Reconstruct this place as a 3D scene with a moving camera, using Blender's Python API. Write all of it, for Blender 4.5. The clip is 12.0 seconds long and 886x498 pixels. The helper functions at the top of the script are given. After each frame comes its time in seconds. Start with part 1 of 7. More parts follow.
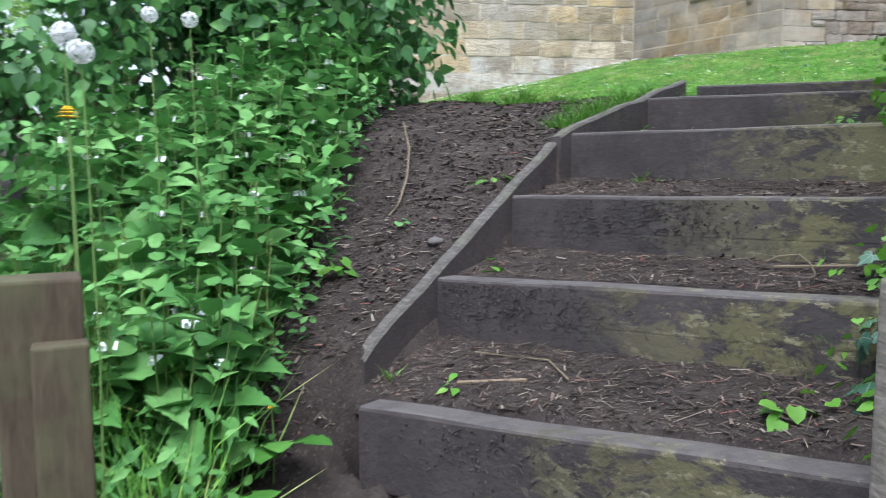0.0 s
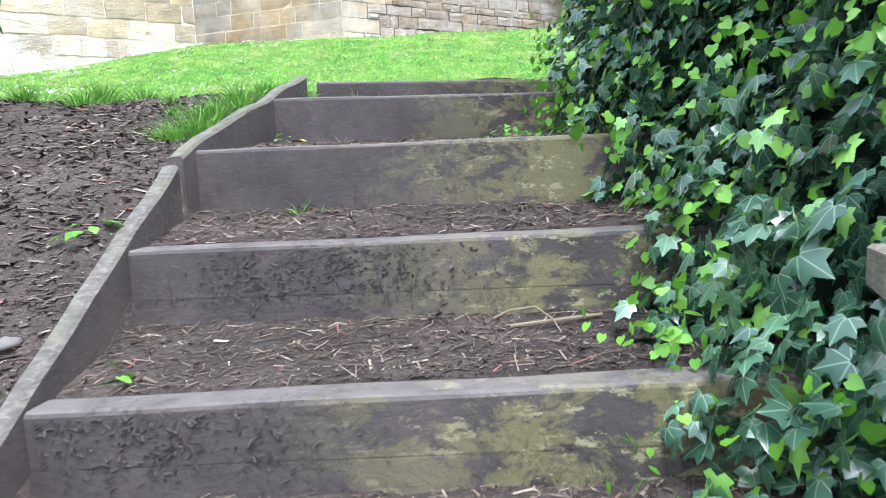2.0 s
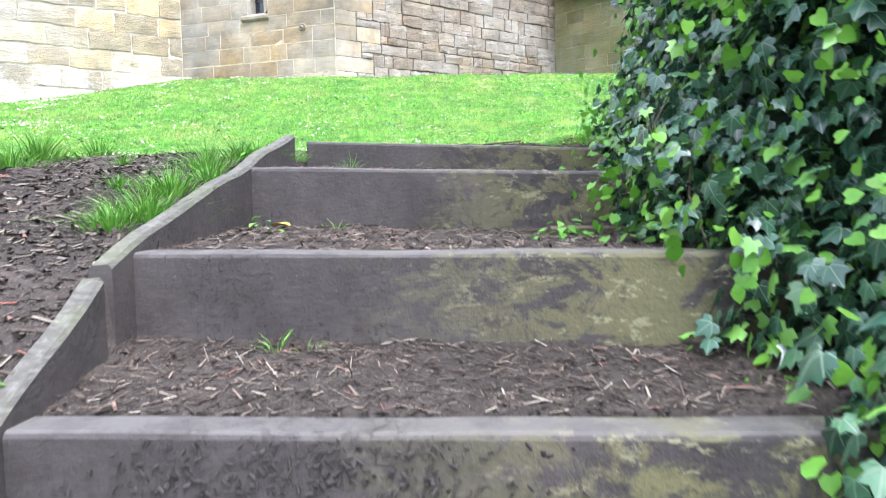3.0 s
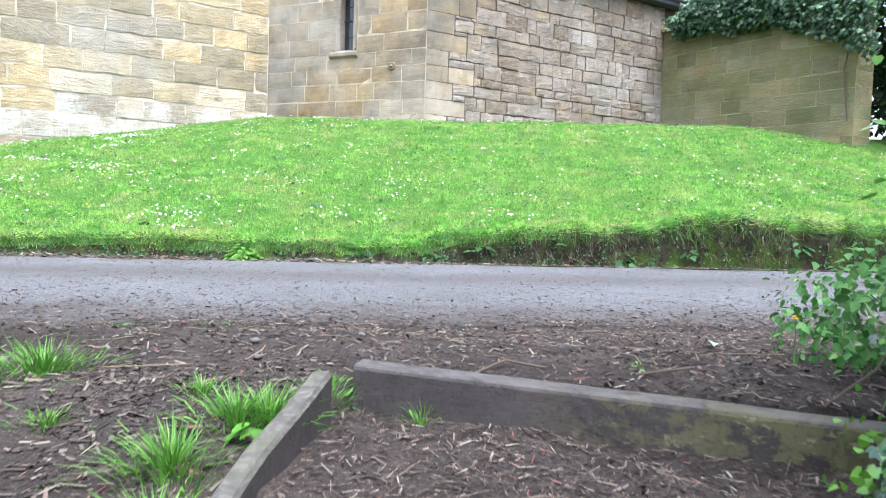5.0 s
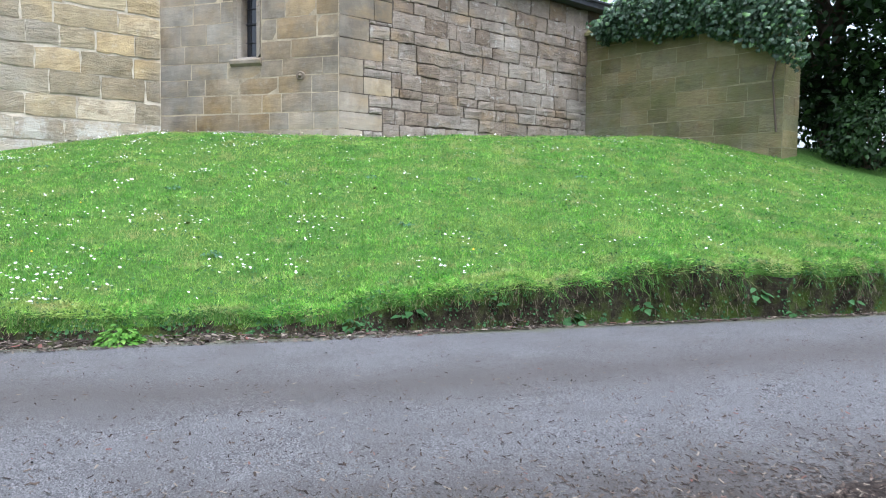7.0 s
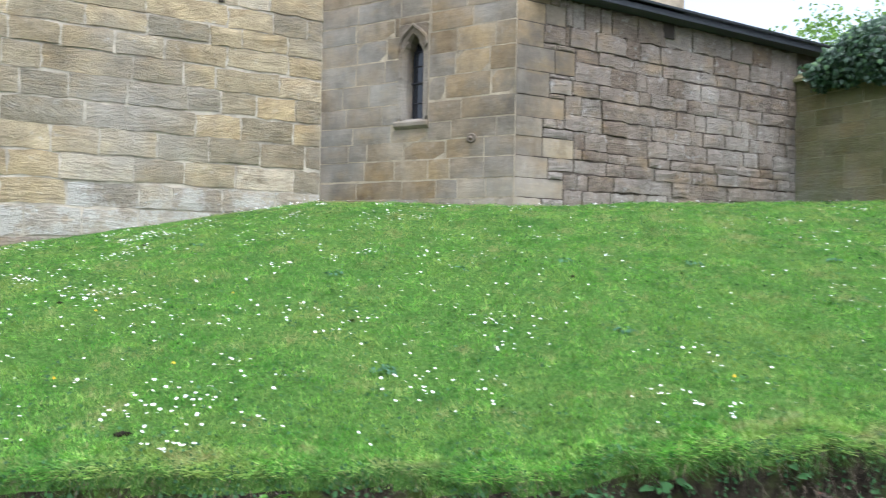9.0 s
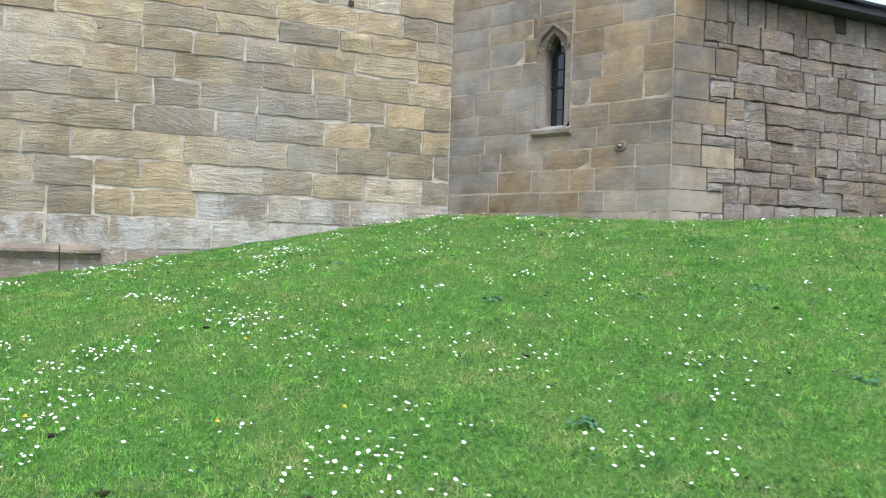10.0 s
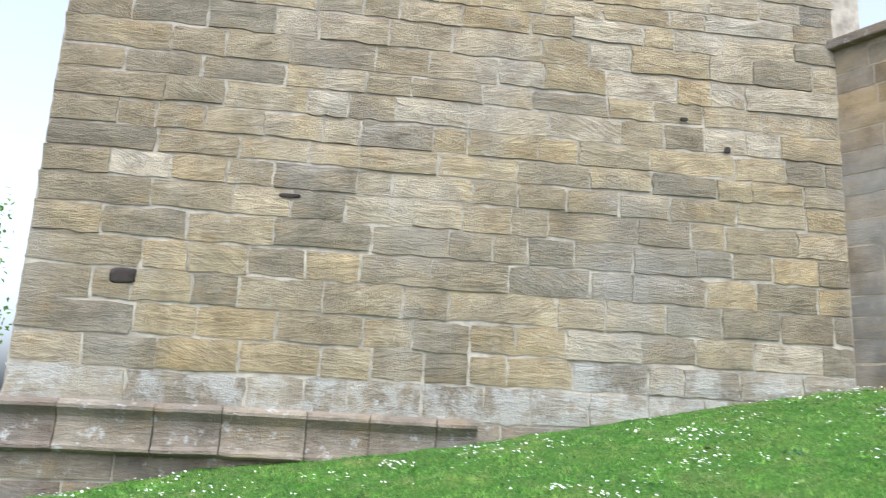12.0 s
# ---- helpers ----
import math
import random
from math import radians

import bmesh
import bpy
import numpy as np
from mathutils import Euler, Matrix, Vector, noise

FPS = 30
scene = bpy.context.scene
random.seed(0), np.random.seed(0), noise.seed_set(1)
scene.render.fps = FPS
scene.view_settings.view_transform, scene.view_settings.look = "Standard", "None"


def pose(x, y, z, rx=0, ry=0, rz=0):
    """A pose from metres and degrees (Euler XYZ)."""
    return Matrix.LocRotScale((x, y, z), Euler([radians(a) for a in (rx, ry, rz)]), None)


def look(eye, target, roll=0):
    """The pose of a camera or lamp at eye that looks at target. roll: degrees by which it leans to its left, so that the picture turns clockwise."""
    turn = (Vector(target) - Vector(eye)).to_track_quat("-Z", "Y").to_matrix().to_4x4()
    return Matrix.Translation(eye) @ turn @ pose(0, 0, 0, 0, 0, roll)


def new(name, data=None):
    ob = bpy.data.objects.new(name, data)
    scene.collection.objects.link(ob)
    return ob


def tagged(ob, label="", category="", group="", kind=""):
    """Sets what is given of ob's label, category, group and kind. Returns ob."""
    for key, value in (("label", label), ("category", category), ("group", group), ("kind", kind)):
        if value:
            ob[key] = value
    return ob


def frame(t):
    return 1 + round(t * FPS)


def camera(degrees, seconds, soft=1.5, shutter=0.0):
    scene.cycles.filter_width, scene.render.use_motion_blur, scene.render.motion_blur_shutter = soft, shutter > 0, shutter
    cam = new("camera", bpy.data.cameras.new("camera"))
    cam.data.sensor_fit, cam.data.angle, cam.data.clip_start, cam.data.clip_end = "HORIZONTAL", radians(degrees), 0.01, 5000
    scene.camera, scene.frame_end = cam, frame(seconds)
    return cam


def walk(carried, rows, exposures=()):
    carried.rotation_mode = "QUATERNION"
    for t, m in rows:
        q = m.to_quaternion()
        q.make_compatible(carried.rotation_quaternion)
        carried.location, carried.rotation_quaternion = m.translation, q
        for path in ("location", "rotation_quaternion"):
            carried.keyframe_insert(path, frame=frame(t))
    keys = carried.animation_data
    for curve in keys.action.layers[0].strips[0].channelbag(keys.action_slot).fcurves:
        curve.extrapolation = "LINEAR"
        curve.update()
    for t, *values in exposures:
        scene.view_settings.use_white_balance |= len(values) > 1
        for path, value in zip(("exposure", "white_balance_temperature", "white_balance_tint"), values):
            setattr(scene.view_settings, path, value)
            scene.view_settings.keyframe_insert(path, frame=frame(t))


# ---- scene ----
cam = camera(61.5, 12.0, soft=1.0, shutter=0.25)
PATH = [
    (0, (1.987, -0.066, 2.812), (2.221, 1.911, 2.627), -0.1),
    (0.5, (1.893, 0.167, 2.901), (2.553, 2.043, 2.686), -1.6),
    (1, (1.811, 0.358, 2.971), (2.931, 1.998, 2.736), -1.7),
    (1.5, (1.775, 0.508, 3.004), (3.013, 2.059, 2.754), -2.1),
    (2, (2.026, 0.756, 2.965), (3.267, 2.303, 2.712), -2.8),
    (2.5, (2.209, 0.999, 2.99), (3.476, 2.529, 2.757), -2.2),
    (3, (2.383, 1.372, 3.144), (3.665, 2.9, 2.987), -1.1),
    (3.5, (2.553, 1.623, 3.343), (3.838, 3.147, 3.189), 0.2),
    (3.7, (2.65, 1.731, 3.426), (3.886, 3.295, 3.261), 0.5),
    (5.3, (3.194, 2.574, 3.898), (4.301, 4.238, 3.799), 1.8),
    (5.5, (3.268, 2.669, 3.981), (4.379, 4.328, 3.866), 1.6),
    (6, (3.423, 2.938, 4.104), (4.56, 4.579, 3.981), 1.7),
    (6.5, (3.534, 3.159, 4.357), (4.783, 4.715, 4.216), 1.5),
    (6.7, (3.588, 3.265, 4.372), (4.884, 4.781, 4.237), 0.8),
    (8.3, (4.191, 4.431, 4.725), (5.34, 6.068, 4.681), 1.1),
    (8.5, (4.259, 4.672, 4.744), (5.378, 6.329, 4.719), 1.0),
    (9, (4.223, 5.33, 4.815), (5.211, 7.069, 4.82), 1.1),
    (9.5, (4.081, 5.888, 4.857), (4.858, 7.731, 4.878), 1.2),
    (10, (3.812, 6.487, 4.988), (4.604, 8.323, 5.0), 1.6),
    (10.5, (3.492, 7.072, 5.027), (4.079, 8.982, 5.12), 3.1),
    (11, (3.05, 7.585, 5.014), (3.487, 9.526, 5.212), 3.5),
    (11.5, (2.488, 8.014, 5.05), (2.853, 9.953, 5.379), 3.1),
    (12, (1.808, 8.439, 5.075), (2.045, 10.38, 5.497), 2.9),
]
walk(cam, [(t, look(eye, target, roll)) for t, eye, target, roll in PATH], exposures=[(t, stops, 5620, 10) for t, stops in ((0.0, 1.5), (1.0, 1.9), (2.0, 2.45), (3.5, 2.55), (5.3, 2.08), (6.5, 1.65), (8.5, 1.42), (10.0, 1.27), (12.0, 1.32))])

# ---- light ----
world = bpy.data.worlds.new("sky")
scene.world = world
world.use_nodes = True
_n, _l = world.node_tree.nodes, world.node_tree.links
_sky = _n.new("ShaderNodeTexSky")
_sky.sky_type, _sky.sun_disc = "NISHITA", False
_sky.sun_elevation, _sky.sun_rotation = radians(64), radians(188)
_sky.air_density, _sky.dust_density, _sky.ozone_density = 1.0, 4.0, 1.0
_bg = _n["Background"]
_bg.inputs["Strength"].default_value = 0.15
_hsv = _n.new("ShaderNodeHueSaturation")
_hsv.inputs["Saturation"].default_value = 0.34
_hsv.inputs["Value"].default_value = 1.0
_l.new(_sky.outputs["Color"], _hsv.inputs["Color"])
_l.new(_hsv.outputs["Color"], _bg.inputs["Color"])
sun = new("sun", bpy.data.lights.new("sun", "SUN"))
sun.data.energy, sun.data.angle, sun.data.color = 0.9, radians(30), (1.0, 0.985, 0.96)
sun.matrix_world = look((0, 0, 30), (1.0, 7.5, 30 - 17.0))

# ---- materials ----
def material(name, rough=0.85, metal=0.0, spec=0.3):
    m = bpy.data.materials.new(name)
    m.use_nodes = True
    b = m.node_tree.nodes["Principled BSDF"]
    b.inputs["Roughness"].default_value = rough
    b.inputs["Metallic"].default_value = metal
    b.inputs["Specular IOR Level"].default_value = spec
    return m


class Net:
    """Short hand for building a node material."""

    def __init__(self, m):
        self.m, self.t = m, m.node_tree
        self.b = self.t.nodes["Principled BSDF"]

    def node(self, kind, **sockets):
        n = self.t.nodes.new("ShaderNode" + kind)
        for k, v in sockets.items():
            self.put(n, k.replace("_", " "), v)
        return n

    def put(self, n, key, v):
        s = n.inputs[key]
        if isinstance(v, bpy.types.NodeSocket):
            self.t.links.new(v, s)
        else:
            s.default_value = v

    def where(self, scale=(1, 1, 1)):
        g = self.node("NewGeometry")
        mp = self.node("Mapping")
        self.put(mp, "Vector", g.outputs["Position"])
        mp.inputs["Scale"].default_value = scale
        return mp.outputs["Vector"]

    def noise(self, scale, detail=4.0, rough=0.55, vec=None, dist=0.0):
        n = self.node("TexNoise", Scale=scale, Detail=detail, Roughness=rough, Distortion=dist)
        self.put(n, "Vector", vec if vec is not None else self.where())
        return n.outputs["Fac"]

    def ramp(self, fac, stops):
        n = self.node("ValToRGB")
        self.put(n, "Fac", fac)
        e = n.color_ramp.elements
        while len(e) < len(stops):
            e.new(0.5)
        for el, (p, c) in zip(e, stops):
            el.position, el.color = p, (*c, 1)
        return n.outputs["Color"]

    def mix(self, fac, a, b, blend="MIX"):
        n = self.node("Mix")
        n.data_type, n.blend_type = "RGBA", blend
        self.put(n, "Factor", fac)
        for k, v in ((6, a), (7, b)):
            if isinstance(v, bpy.types.NodeSocket):
                self.t.links.new(v, n.inputs[k])
            else:
                n.inputs[k].default_value = (*v, 1)
        return n.outputs[2]

    def math(self, op, a, b=0.0, clamp=False):
        n = self.node("Math")
        n.operation, n.use_clamp = op, clamp
        for i, v in enumerate((a, b)):
            if isinstance(v, bpy.types.NodeSocket):
                self.t.links.new(v, n.inputs[i])
            else:
                n.inputs[i].default_value = v
        return n.outputs[0]

    def step(self, v, lo, hi):
        n = self.node("MapRange")
        self.put(n, "Value", v)
        n.inputs["From Min"].default_value, n.inputs["From Max"].default_value = lo, hi
        n.clamp = True
        return n.outputs["Result"]

    def colour(self, c):
        self.put(self.b, "Base Color", c if isinstance(c, bpy.types.NodeSocket) else (*c, 1))

    def bump(self, height, strength=0.5, distance=0.02):
        n = self.node("Bump", Strength=strength, Distance=distance)
        self.put(n, "Height", height)
        self.t.links.new(n.outputs["Normal"], self.b.inputs["Normal"])

    def random(self):
        return self.node("ObjectInfo").outputs["Random"]

    def island(self):
        return self.node("NewGeometry").outputs["Random Per Island"]


def stone_material(name, stops, grain_scale, lichen=0.3, dark=0.5, tilt=(0.9, 0.9, 4.2), per_island=False, moss=0.0, grain=0.55, slot=0.35, relief=1.0):
    m = material(name, 0.9, spec=0.15)
    n = Net(m)
    rnd = n.island() if per_island else n.random()
    base = n.ramp(rnd, stops)
    spin = n.node("VectorRotate")
    spin.rotation_type = "Y_AXIS"
    n.put(spin, "Vector", n.node("NewGeometry").outputs["Position"])
    n.put(spin, "Angle", n.math("MULTIPLY", n.math("POWER", n.math("MULTIPLY", n.math("SUBTRACT", n.math("FRACT", n.math("MULTIPLY", rnd, 17.3)), 0.5), 2.0), 3.0), 0.55))
    mp = n.node("Mapping")
    n.put(mp, "Vector", spin.outputs["Vector"])
    mp.inputs["Scale"].default_value = tilt
    shift = n.node("CombineXYZ")
    n.put(shift, "X", n.math("MULTIPLY", rnd, 40.0))
    n.put(mp, "Location", shift.outputs["Vector"])
    bed = n.noise(grain_scale, 6, 0.72, mp.outputs["Vector"], 0.5)
    slots = n.noise(grain_scale * 0.32, 6, 0.66, mp.outputs["Vector"], 1.1)
    worn = n.step(n.math("FRACT", n.math("MULTIPLY", rnd, 31.7)), 0.35, 1.0)
    base = n.mix(n.math("ADD", n.math("MULTIPLY", worn, grain), 0.12), base, n.ramp(bed, [(0.34, (0.2, 0.18, 0.16)), (0.45, (0.52, 0.5, 0.47)), (0.58, (0.8, 0.78, 0.74)), (0.7, (1.05, 1.02, 0.97))]), "MULTIPLY")
    base = n.mix(slot, base, n.ramp(slots, [(0.3, (0.42, 0.38, 0.33)), (0.43, (0.88, 0.86, 0.83)), (0.56, (1.04, 1.03, 1.0)), (0.7, (1.28, 1.26, 1.2))]), "MULTIPLY")
    base = n.mix(1.0, base, (1.5, 1.5, 1.5), "MULTIPLY")
    blot = n.noise(2.6, 7, 0.72)
    base = n.mix(0.72, base, n.ramp(blot, [(0.3, (0.5, 0.47, 0.43)), (0.5, (0.95, 0.94, 0.92)), (0.7, (1.3, 1.27, 1.2))]), "MULTIPLY")
    soot = n.step(n.noise(0.6, 6, 0.68), 0.47, 0.66)
    base = n.mix(n.math("MULTIPLY", soot, dark), base, (0.12, 0.105, 0.085))
    ochre = n.step(n.noise(1.7, 4, 0.6, n.where((1, 1, 1.8))), 0.52, 0.7)
    base = n.mix(n.math("MULTIPLY", ochre, 0.3), base, (0.36, 0.24, 0.1))
    wash = n.step(n.noise(0.45, 5, 0.6, n.where((1, 1, 0.7))), 0.5, 0.68)
    base = n.mix(n.math("MULTIPLY", wash, 0.45), base, (0.44, 0.415, 0.37))
    pale = n.step(n.noise(5.5, 7, 0.7), 0.58, 0.68)
    base = n.mix(n.math("MULTIPLY", pale, lichen), base, (0.54, 0.53, 0.49))
    if lichen > 0.8:
        crust = n.step(n.noise(2.1, 8, 0.74), 0.46, 0.56)
        base = n.mix(n.math("MULTIPLY", crust, 0.6), base, (0.5, 0.48, 0.43))
    if moss:
        green = n.step(n.noise(1.3, 5, 0.65), 0.35, 0.65)
        base = n.mix(n.math("MULTIPLY", green, moss), base, (0.1, 0.12, 0.035))
    n.colour(base)
    fine = n.noise(38, 5, 0.7)
    pits = n.noise(9, 5, 0.7, n.where((0.7, 0.7, 2.6)), 0.8)
    n.bump(n.math("ADD", n.math("ADD", n.math("MULTIPLY", n.math("MULTIPLY", bed, worn), 0.45), n.math("MULTIPLY", slots, 1.1 * slot)), n.math("ADD", n.math("MULTIPLY", pits, 0.5), n.math("MULTIPLY", fine, 0.3))), relief, 0.045)
    return m


SAND = [(0.0, (0.255, 0.212, 0.135)), (0.2, (0.305, 0.245, 0.15)), (0.4, (0.27, 0.213, 0.125)), (0.6, (0.325, 0.268, 0.173)), (0.8, (0.24, 0.205, 0.14)), (1.0, (0.31, 0.243, 0.143))]
ASH = [(0.0, (0.17, 0.15, 0.11)), (0.3, (0.235, 0.196, 0.13)), (0.6, (0.2, 0.172, 0.124)), (0.8, (0.255, 0.207, 0.132)), (1.0, (0.178, 0.16, 0.126))]
PALE = [(0.0, (0.31, 0.268, 0.195)), (0.35, (0.36, 0.315, 0.24)), (0.7, (0.295, 0.246, 0.168)), (1.0, (0.335, 0.278, 0.188))]
WARM = [(0.0, (0.125, 0.094, 0.06)), (0.2, (0.215, 0.157, 0.09)), (0.38, (0.155, 0.133, 0.106)), (0.55, (0.24, 0.18, 0.106)), (0.72, (0.17, 0.127, 0.08)), (0.86, (0.185, 0.163, 0.134)), (1.0, (0.25, 0.197, 0.124))]
GREY = [(0.0, (0.12, 0.092, 0.07)), (0.3, (0.16, 0.13, 0.105)), (0.55, (0.19, 0.165, 0.143)), (0.75, (0.14, 0.11, 0.084)), (1.0, (0.215, 0.19, 0.165))]
GREEN = [(0.0, (0.14, 0.125, 0.072)), (0.35, (0.2, 0.175, 0.1)), (0.65, (0.25, 0.205, 0.12)), (0.9, (0.18, 0.17, 0.105)), (1.0, (0.31, 0.27, 0.18))]
M_SAND = stone_material("tower_sandstone", SAND, 7.0, grain=0.3, slot=0.55)
M_ASH = stone_material("grey_brown_sandstone", ASH, 7.0, lichen=0.2, dark=0.35, grain=0.25, slot=0.5)
M_PALE = stone_material("pale_sandstone", PALE, 7.0, lichen=0.3, dark=0.3, grain=0.3, slot=0.7)
M_SAND_JOINED = stone_material("upper_tower_sandstone", SAND, 7.0, per_island=True, grain=0.3, slot=0.55)
M_ASH_JOINED = stone_material("upper_grey_sandstone", ASH, 7.0, lichen=0.2, dark=0.35, per_island=True, grain=0.25, slot=0.5)
M_PALE_JOINED = stone_material("upper_pale_sandstone", PALE, 7.0, lichen=0.3, dark=0.3, per_island=True, grain=0.3, slot=0.7)
JOINED = {M_SAND: M_SAND_JOINED, M_ASH: M_ASH_JOINED, M_PALE: M_PALE_JOINED}
M_WARM = stone_material("ashlar_sandstone", WARM, 6.0, lichen=0.1, dark=0.85, tilt=(0.8, 0.8, 3.0), grain=0.04, slot=0.15, relief=0.3)
M_GREY = stone_material("weathered_grey_sandstone", GREY, 8.0, lichen=0.35, dark=0.35, grain=0.35)
M_GREEN = stone_material("mossy_sandstone", GREEN, 7.0, lichen=0.15, dark=0.4, moss=0.6, grain=0.35)
M_PLINTH = stone_material("lichened_plinth_stone", [(0.0, (0.12, 0.095, 0.075)), (0.5, (0.165, 0.135, 0.105)), (1.0, (0.22, 0.185, 0.14))], 7.0, lichen=0.7, dark=0.7, grain=0.35)
M_FOOT = stone_material("pale_lichened_footing", [(0.0, (0.2, 0.172, 0.13)), (0.5, (0.255, 0.222, 0.172)), (1.0, (0.3, 0.262, 0.2))], 6.0, lichen=1.0, dark=0.45, grain=0.4)


def mortar_material(name, c):
    m = material(name, 0.95, spec=0.1)
    n = Net(m)
    n.colour(n.mix(n.step(n.noise(2.2, 7, 0.72), 0.32, 0.68), tuple(0.45 * v for v in c), tuple(1.2 * v for v in c)))
    n.bump(n.noise(45, 5, 0.7), 0.5, 0.01)
    return m


M_MORTAR = mortar_material("pale_lime_mortar", (0.52, 0.46, 0.36))
M_MORTAR_TAN = mortar_material("tan_ashlar_mortar", (0.42, 0.35, 0.25))
M_MORTAR_MOSS = mortar_material("mossy_mortar", (0.33, 0.3, 0.18))
M_MORTAR_DARK = mortar_material("dark_mortar", (0.13, 0.105, 0.085))

M_WOOD = material("dark_weathered_sleeper_timber", 0.8, spec=0.25)
_k = Net(M_WOOD)
_grain = _k.noise(16, 6, 0.6, _k.where((1.6, 1.6, 9)), 0.4)
_g = _k.node("NewGeometry")
_sep = _k.node("SeparateXYZ")
_k.put(_sep, "Vector", _g.outputs["Position"])
_right = _k.math("SUBTRACT", _sep.outputs["X"], _sep.outputs["Y"])
_algae = _k.step(_k.math("ADD", _right, _k.math("MULTIPLY", _k.noise(1.6, 4, 0.6), 0.9)), 0.95, 1.75)
_blot = _k.noise(5.5, 8, 0.72, _k.where((1.0, 1.0, 1.5)), 0.6)
_c = _k.ramp(_grain, [(0.25, (0.041, 0.034, 0.032)), (0.55, (0.053, 0.045, 0.043)), (0.85, (0.066, 0.057, 0.055))])
_c = _k.mix(0.7, _c, _k.ramp(_k.noise(3.4, 7, 0.7), [(0.32, (0.6, 0.58, 0.58)), (0.5, (1.0, 1.0, 1.0)), (0.68, (1.45, 1.42, 1.4))]), "MULTIPLY")
_c = _k.mix(_k.math("MULTIPLY", _k.math("MULTIPLY", _k.step(_blot, 0.47, 0.53), _algae), 0.7), _c, (0.145, 0.135, 0.06))
_c = _k.mix(_k.math("MULTIPLY", _k.math("MULTIPLY", _k.step(_k.noise(13, 8, 0.75, _k.where((1, 1, 2.2))), 0.56, 0.6), _algae), 0.75), _c, (0.24, 0.22, 0.13))
_c = _k.mix(_k.math("MULTIPLY", _k.step(_k.noise(7, 8, 0.75), 0.57, 0.66), 0.6), _c, (0.034, 0.027, 0.022))
_c = _k.mix(_k.math("MULTIPLY", _k.step(_k.noise(55, 4, 0.7), 0.66, 0.72), 0.5), _c, (0.13, 0.115, 0.1))
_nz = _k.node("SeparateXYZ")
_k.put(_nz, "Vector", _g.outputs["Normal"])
# Sky-facing wood is painted lighter by its normal; other faces stay dark.
_up_face = _k.math("MULTIPLY", _k.step(_nz.outputs["Z"], 0.35, 0.85), _k.step(_k.noise(9, 6, 0.7), 0.3, 0.55))
_c = _k.mix(_k.math("MULTIPLY", _up_face, 0.8), _c, (0.105, 0.094, 0.088))
_k.colour(_c)
_splash = _k.step(_k.noise(48, 6, 0.75), 0.52, 0.7)
_mud = _k.step(_k.noise(2.2, 4, 0.6), 0.5, 0.6)
_k.bump(_k.math("ADD", _k.math("MULTIPLY", _k.math("MULTIPLY", _splash, _mud), 1.6), _k.math("ADD", _k.math("MULTIPLY", _grain, 0.06), _k.math("ADD", _k.math("MULTIPLY", _k.noise(60, 4, 0.6), 0.5), _k.noise(9, 6, 0.75)))), 0.6, 0.01)

M_GREYWOOD = material("pale_grey_timber", 0.8, spec=0.25)
_k = Net(M_GREYWOOD)
_grain = _k.noise(22, 6, 0.6, _k.where((1.3, 1.3, 5)), 0.8)
_c = _k.ramp(_grain, [(0.25, (0.045, 0.04, 0.035)), (0.5, (0.085, 0.077, 0.067)), (0.75, (0.16, 0.148, 0.128))])
_c = _k.mix(_k.math("MULTIPLY", _k.step(_k.noise(5, 5, 0.65), 0.5, 0.64), 0.5), _c, (0.1, 0.105, 0.06))
_k.colour(_c)
_k.bump(_grain, 0.5, 0.006)

M_RAIL = material("split_rail_timber", 0.8, spec=0.25)
_k = Net(M_RAIL)
_grain = _k.noise(22, 6, 0.6, _k.where((1.3, 1.3, 5)), 0.8)
_c = _k.ramp(_grain, [(0.2, (0.1, 0.085, 0.07)), (0.5, (0.22, 0.19, 0.155)), (0.8, (0.36, 0.32, 0.27))])
_c = _k.mix(_k.math("MULTIPLY", _k.step(_k.noise(5, 5, 0.65), 0.5, 0.64), 0.5), _c, (0.1, 0.105, 0.06))
_k.colour(_c)
_k.bump(_grain, 0.5, 0.006)

M_DIRT = material("dark_trodden_earth", 0.95, spec=0.15)
_k = Net(M_DIRT)
_c = _k.ramp(_k.noise(3.0, 8, 0.7), [(0.25, (0.024, 0.019, 0.017)), (0.5, (0.052, 0.042, 0.037)), (0.75, (0.092, 0.074, 0.065))])
_c = _k.mix(_k.step(_k.noise(70, 4, 0.7), 0.58, 0.68), _c, (0.12, 0.095, 0.08))
_k.colour(_c)
_k.bump(_k.math("ADD", _k.noise(14, 6, 0.7), _k.math("MULTIPLY", _k.noise(90, 4, 0.7), 0.6)), 0.9, 0.03)

M_ROAD = material("worn_grey_asphalt", 0.75, spec=0.35)
_k = Net(M_ROAD)
_c = _k.ramp(_k.noise(120, 3, 0.8), [(0.38, (0.035, 0.034, 0.035)), (0.5, (0.112, 0.109, 0.111)), (0.62, (0.27, 0.265, 0.265))])
_streak = _k.step(_k.noise(1.6, 6, 0.7, _k.where((0.8, 1.6, 1))), 0.48, 0.66)
_c = _k.mix(_k.math("MULTIPLY", _streak, 0.3), _c, (0.2, 0.197, 0.2))
_c = _k.mix(1.0, _c, (0.88, 0.88, 0.9), "MULTIPLY")
_g = _k.node("NewGeometry")
_sep = _k.node("SeparateXYZ")
_k.put(_sep, "Vector", _g.outputs["Position"])
_across = _k.math("ADD", _k.math("MULTIPLY", _sep.outputs["X"], 0.39), _k.math("MULTIPLY", _sep.outputs["Y"], 0.92))
_wob = _k.math("ADD", _across, _k.math("MULTIPLY", _k.noise(0.5, 3, 0.5), 0.9))
_mid = _k.math("ABSOLUTE", _k.math("SUBTRACT", _wob, 9.55))
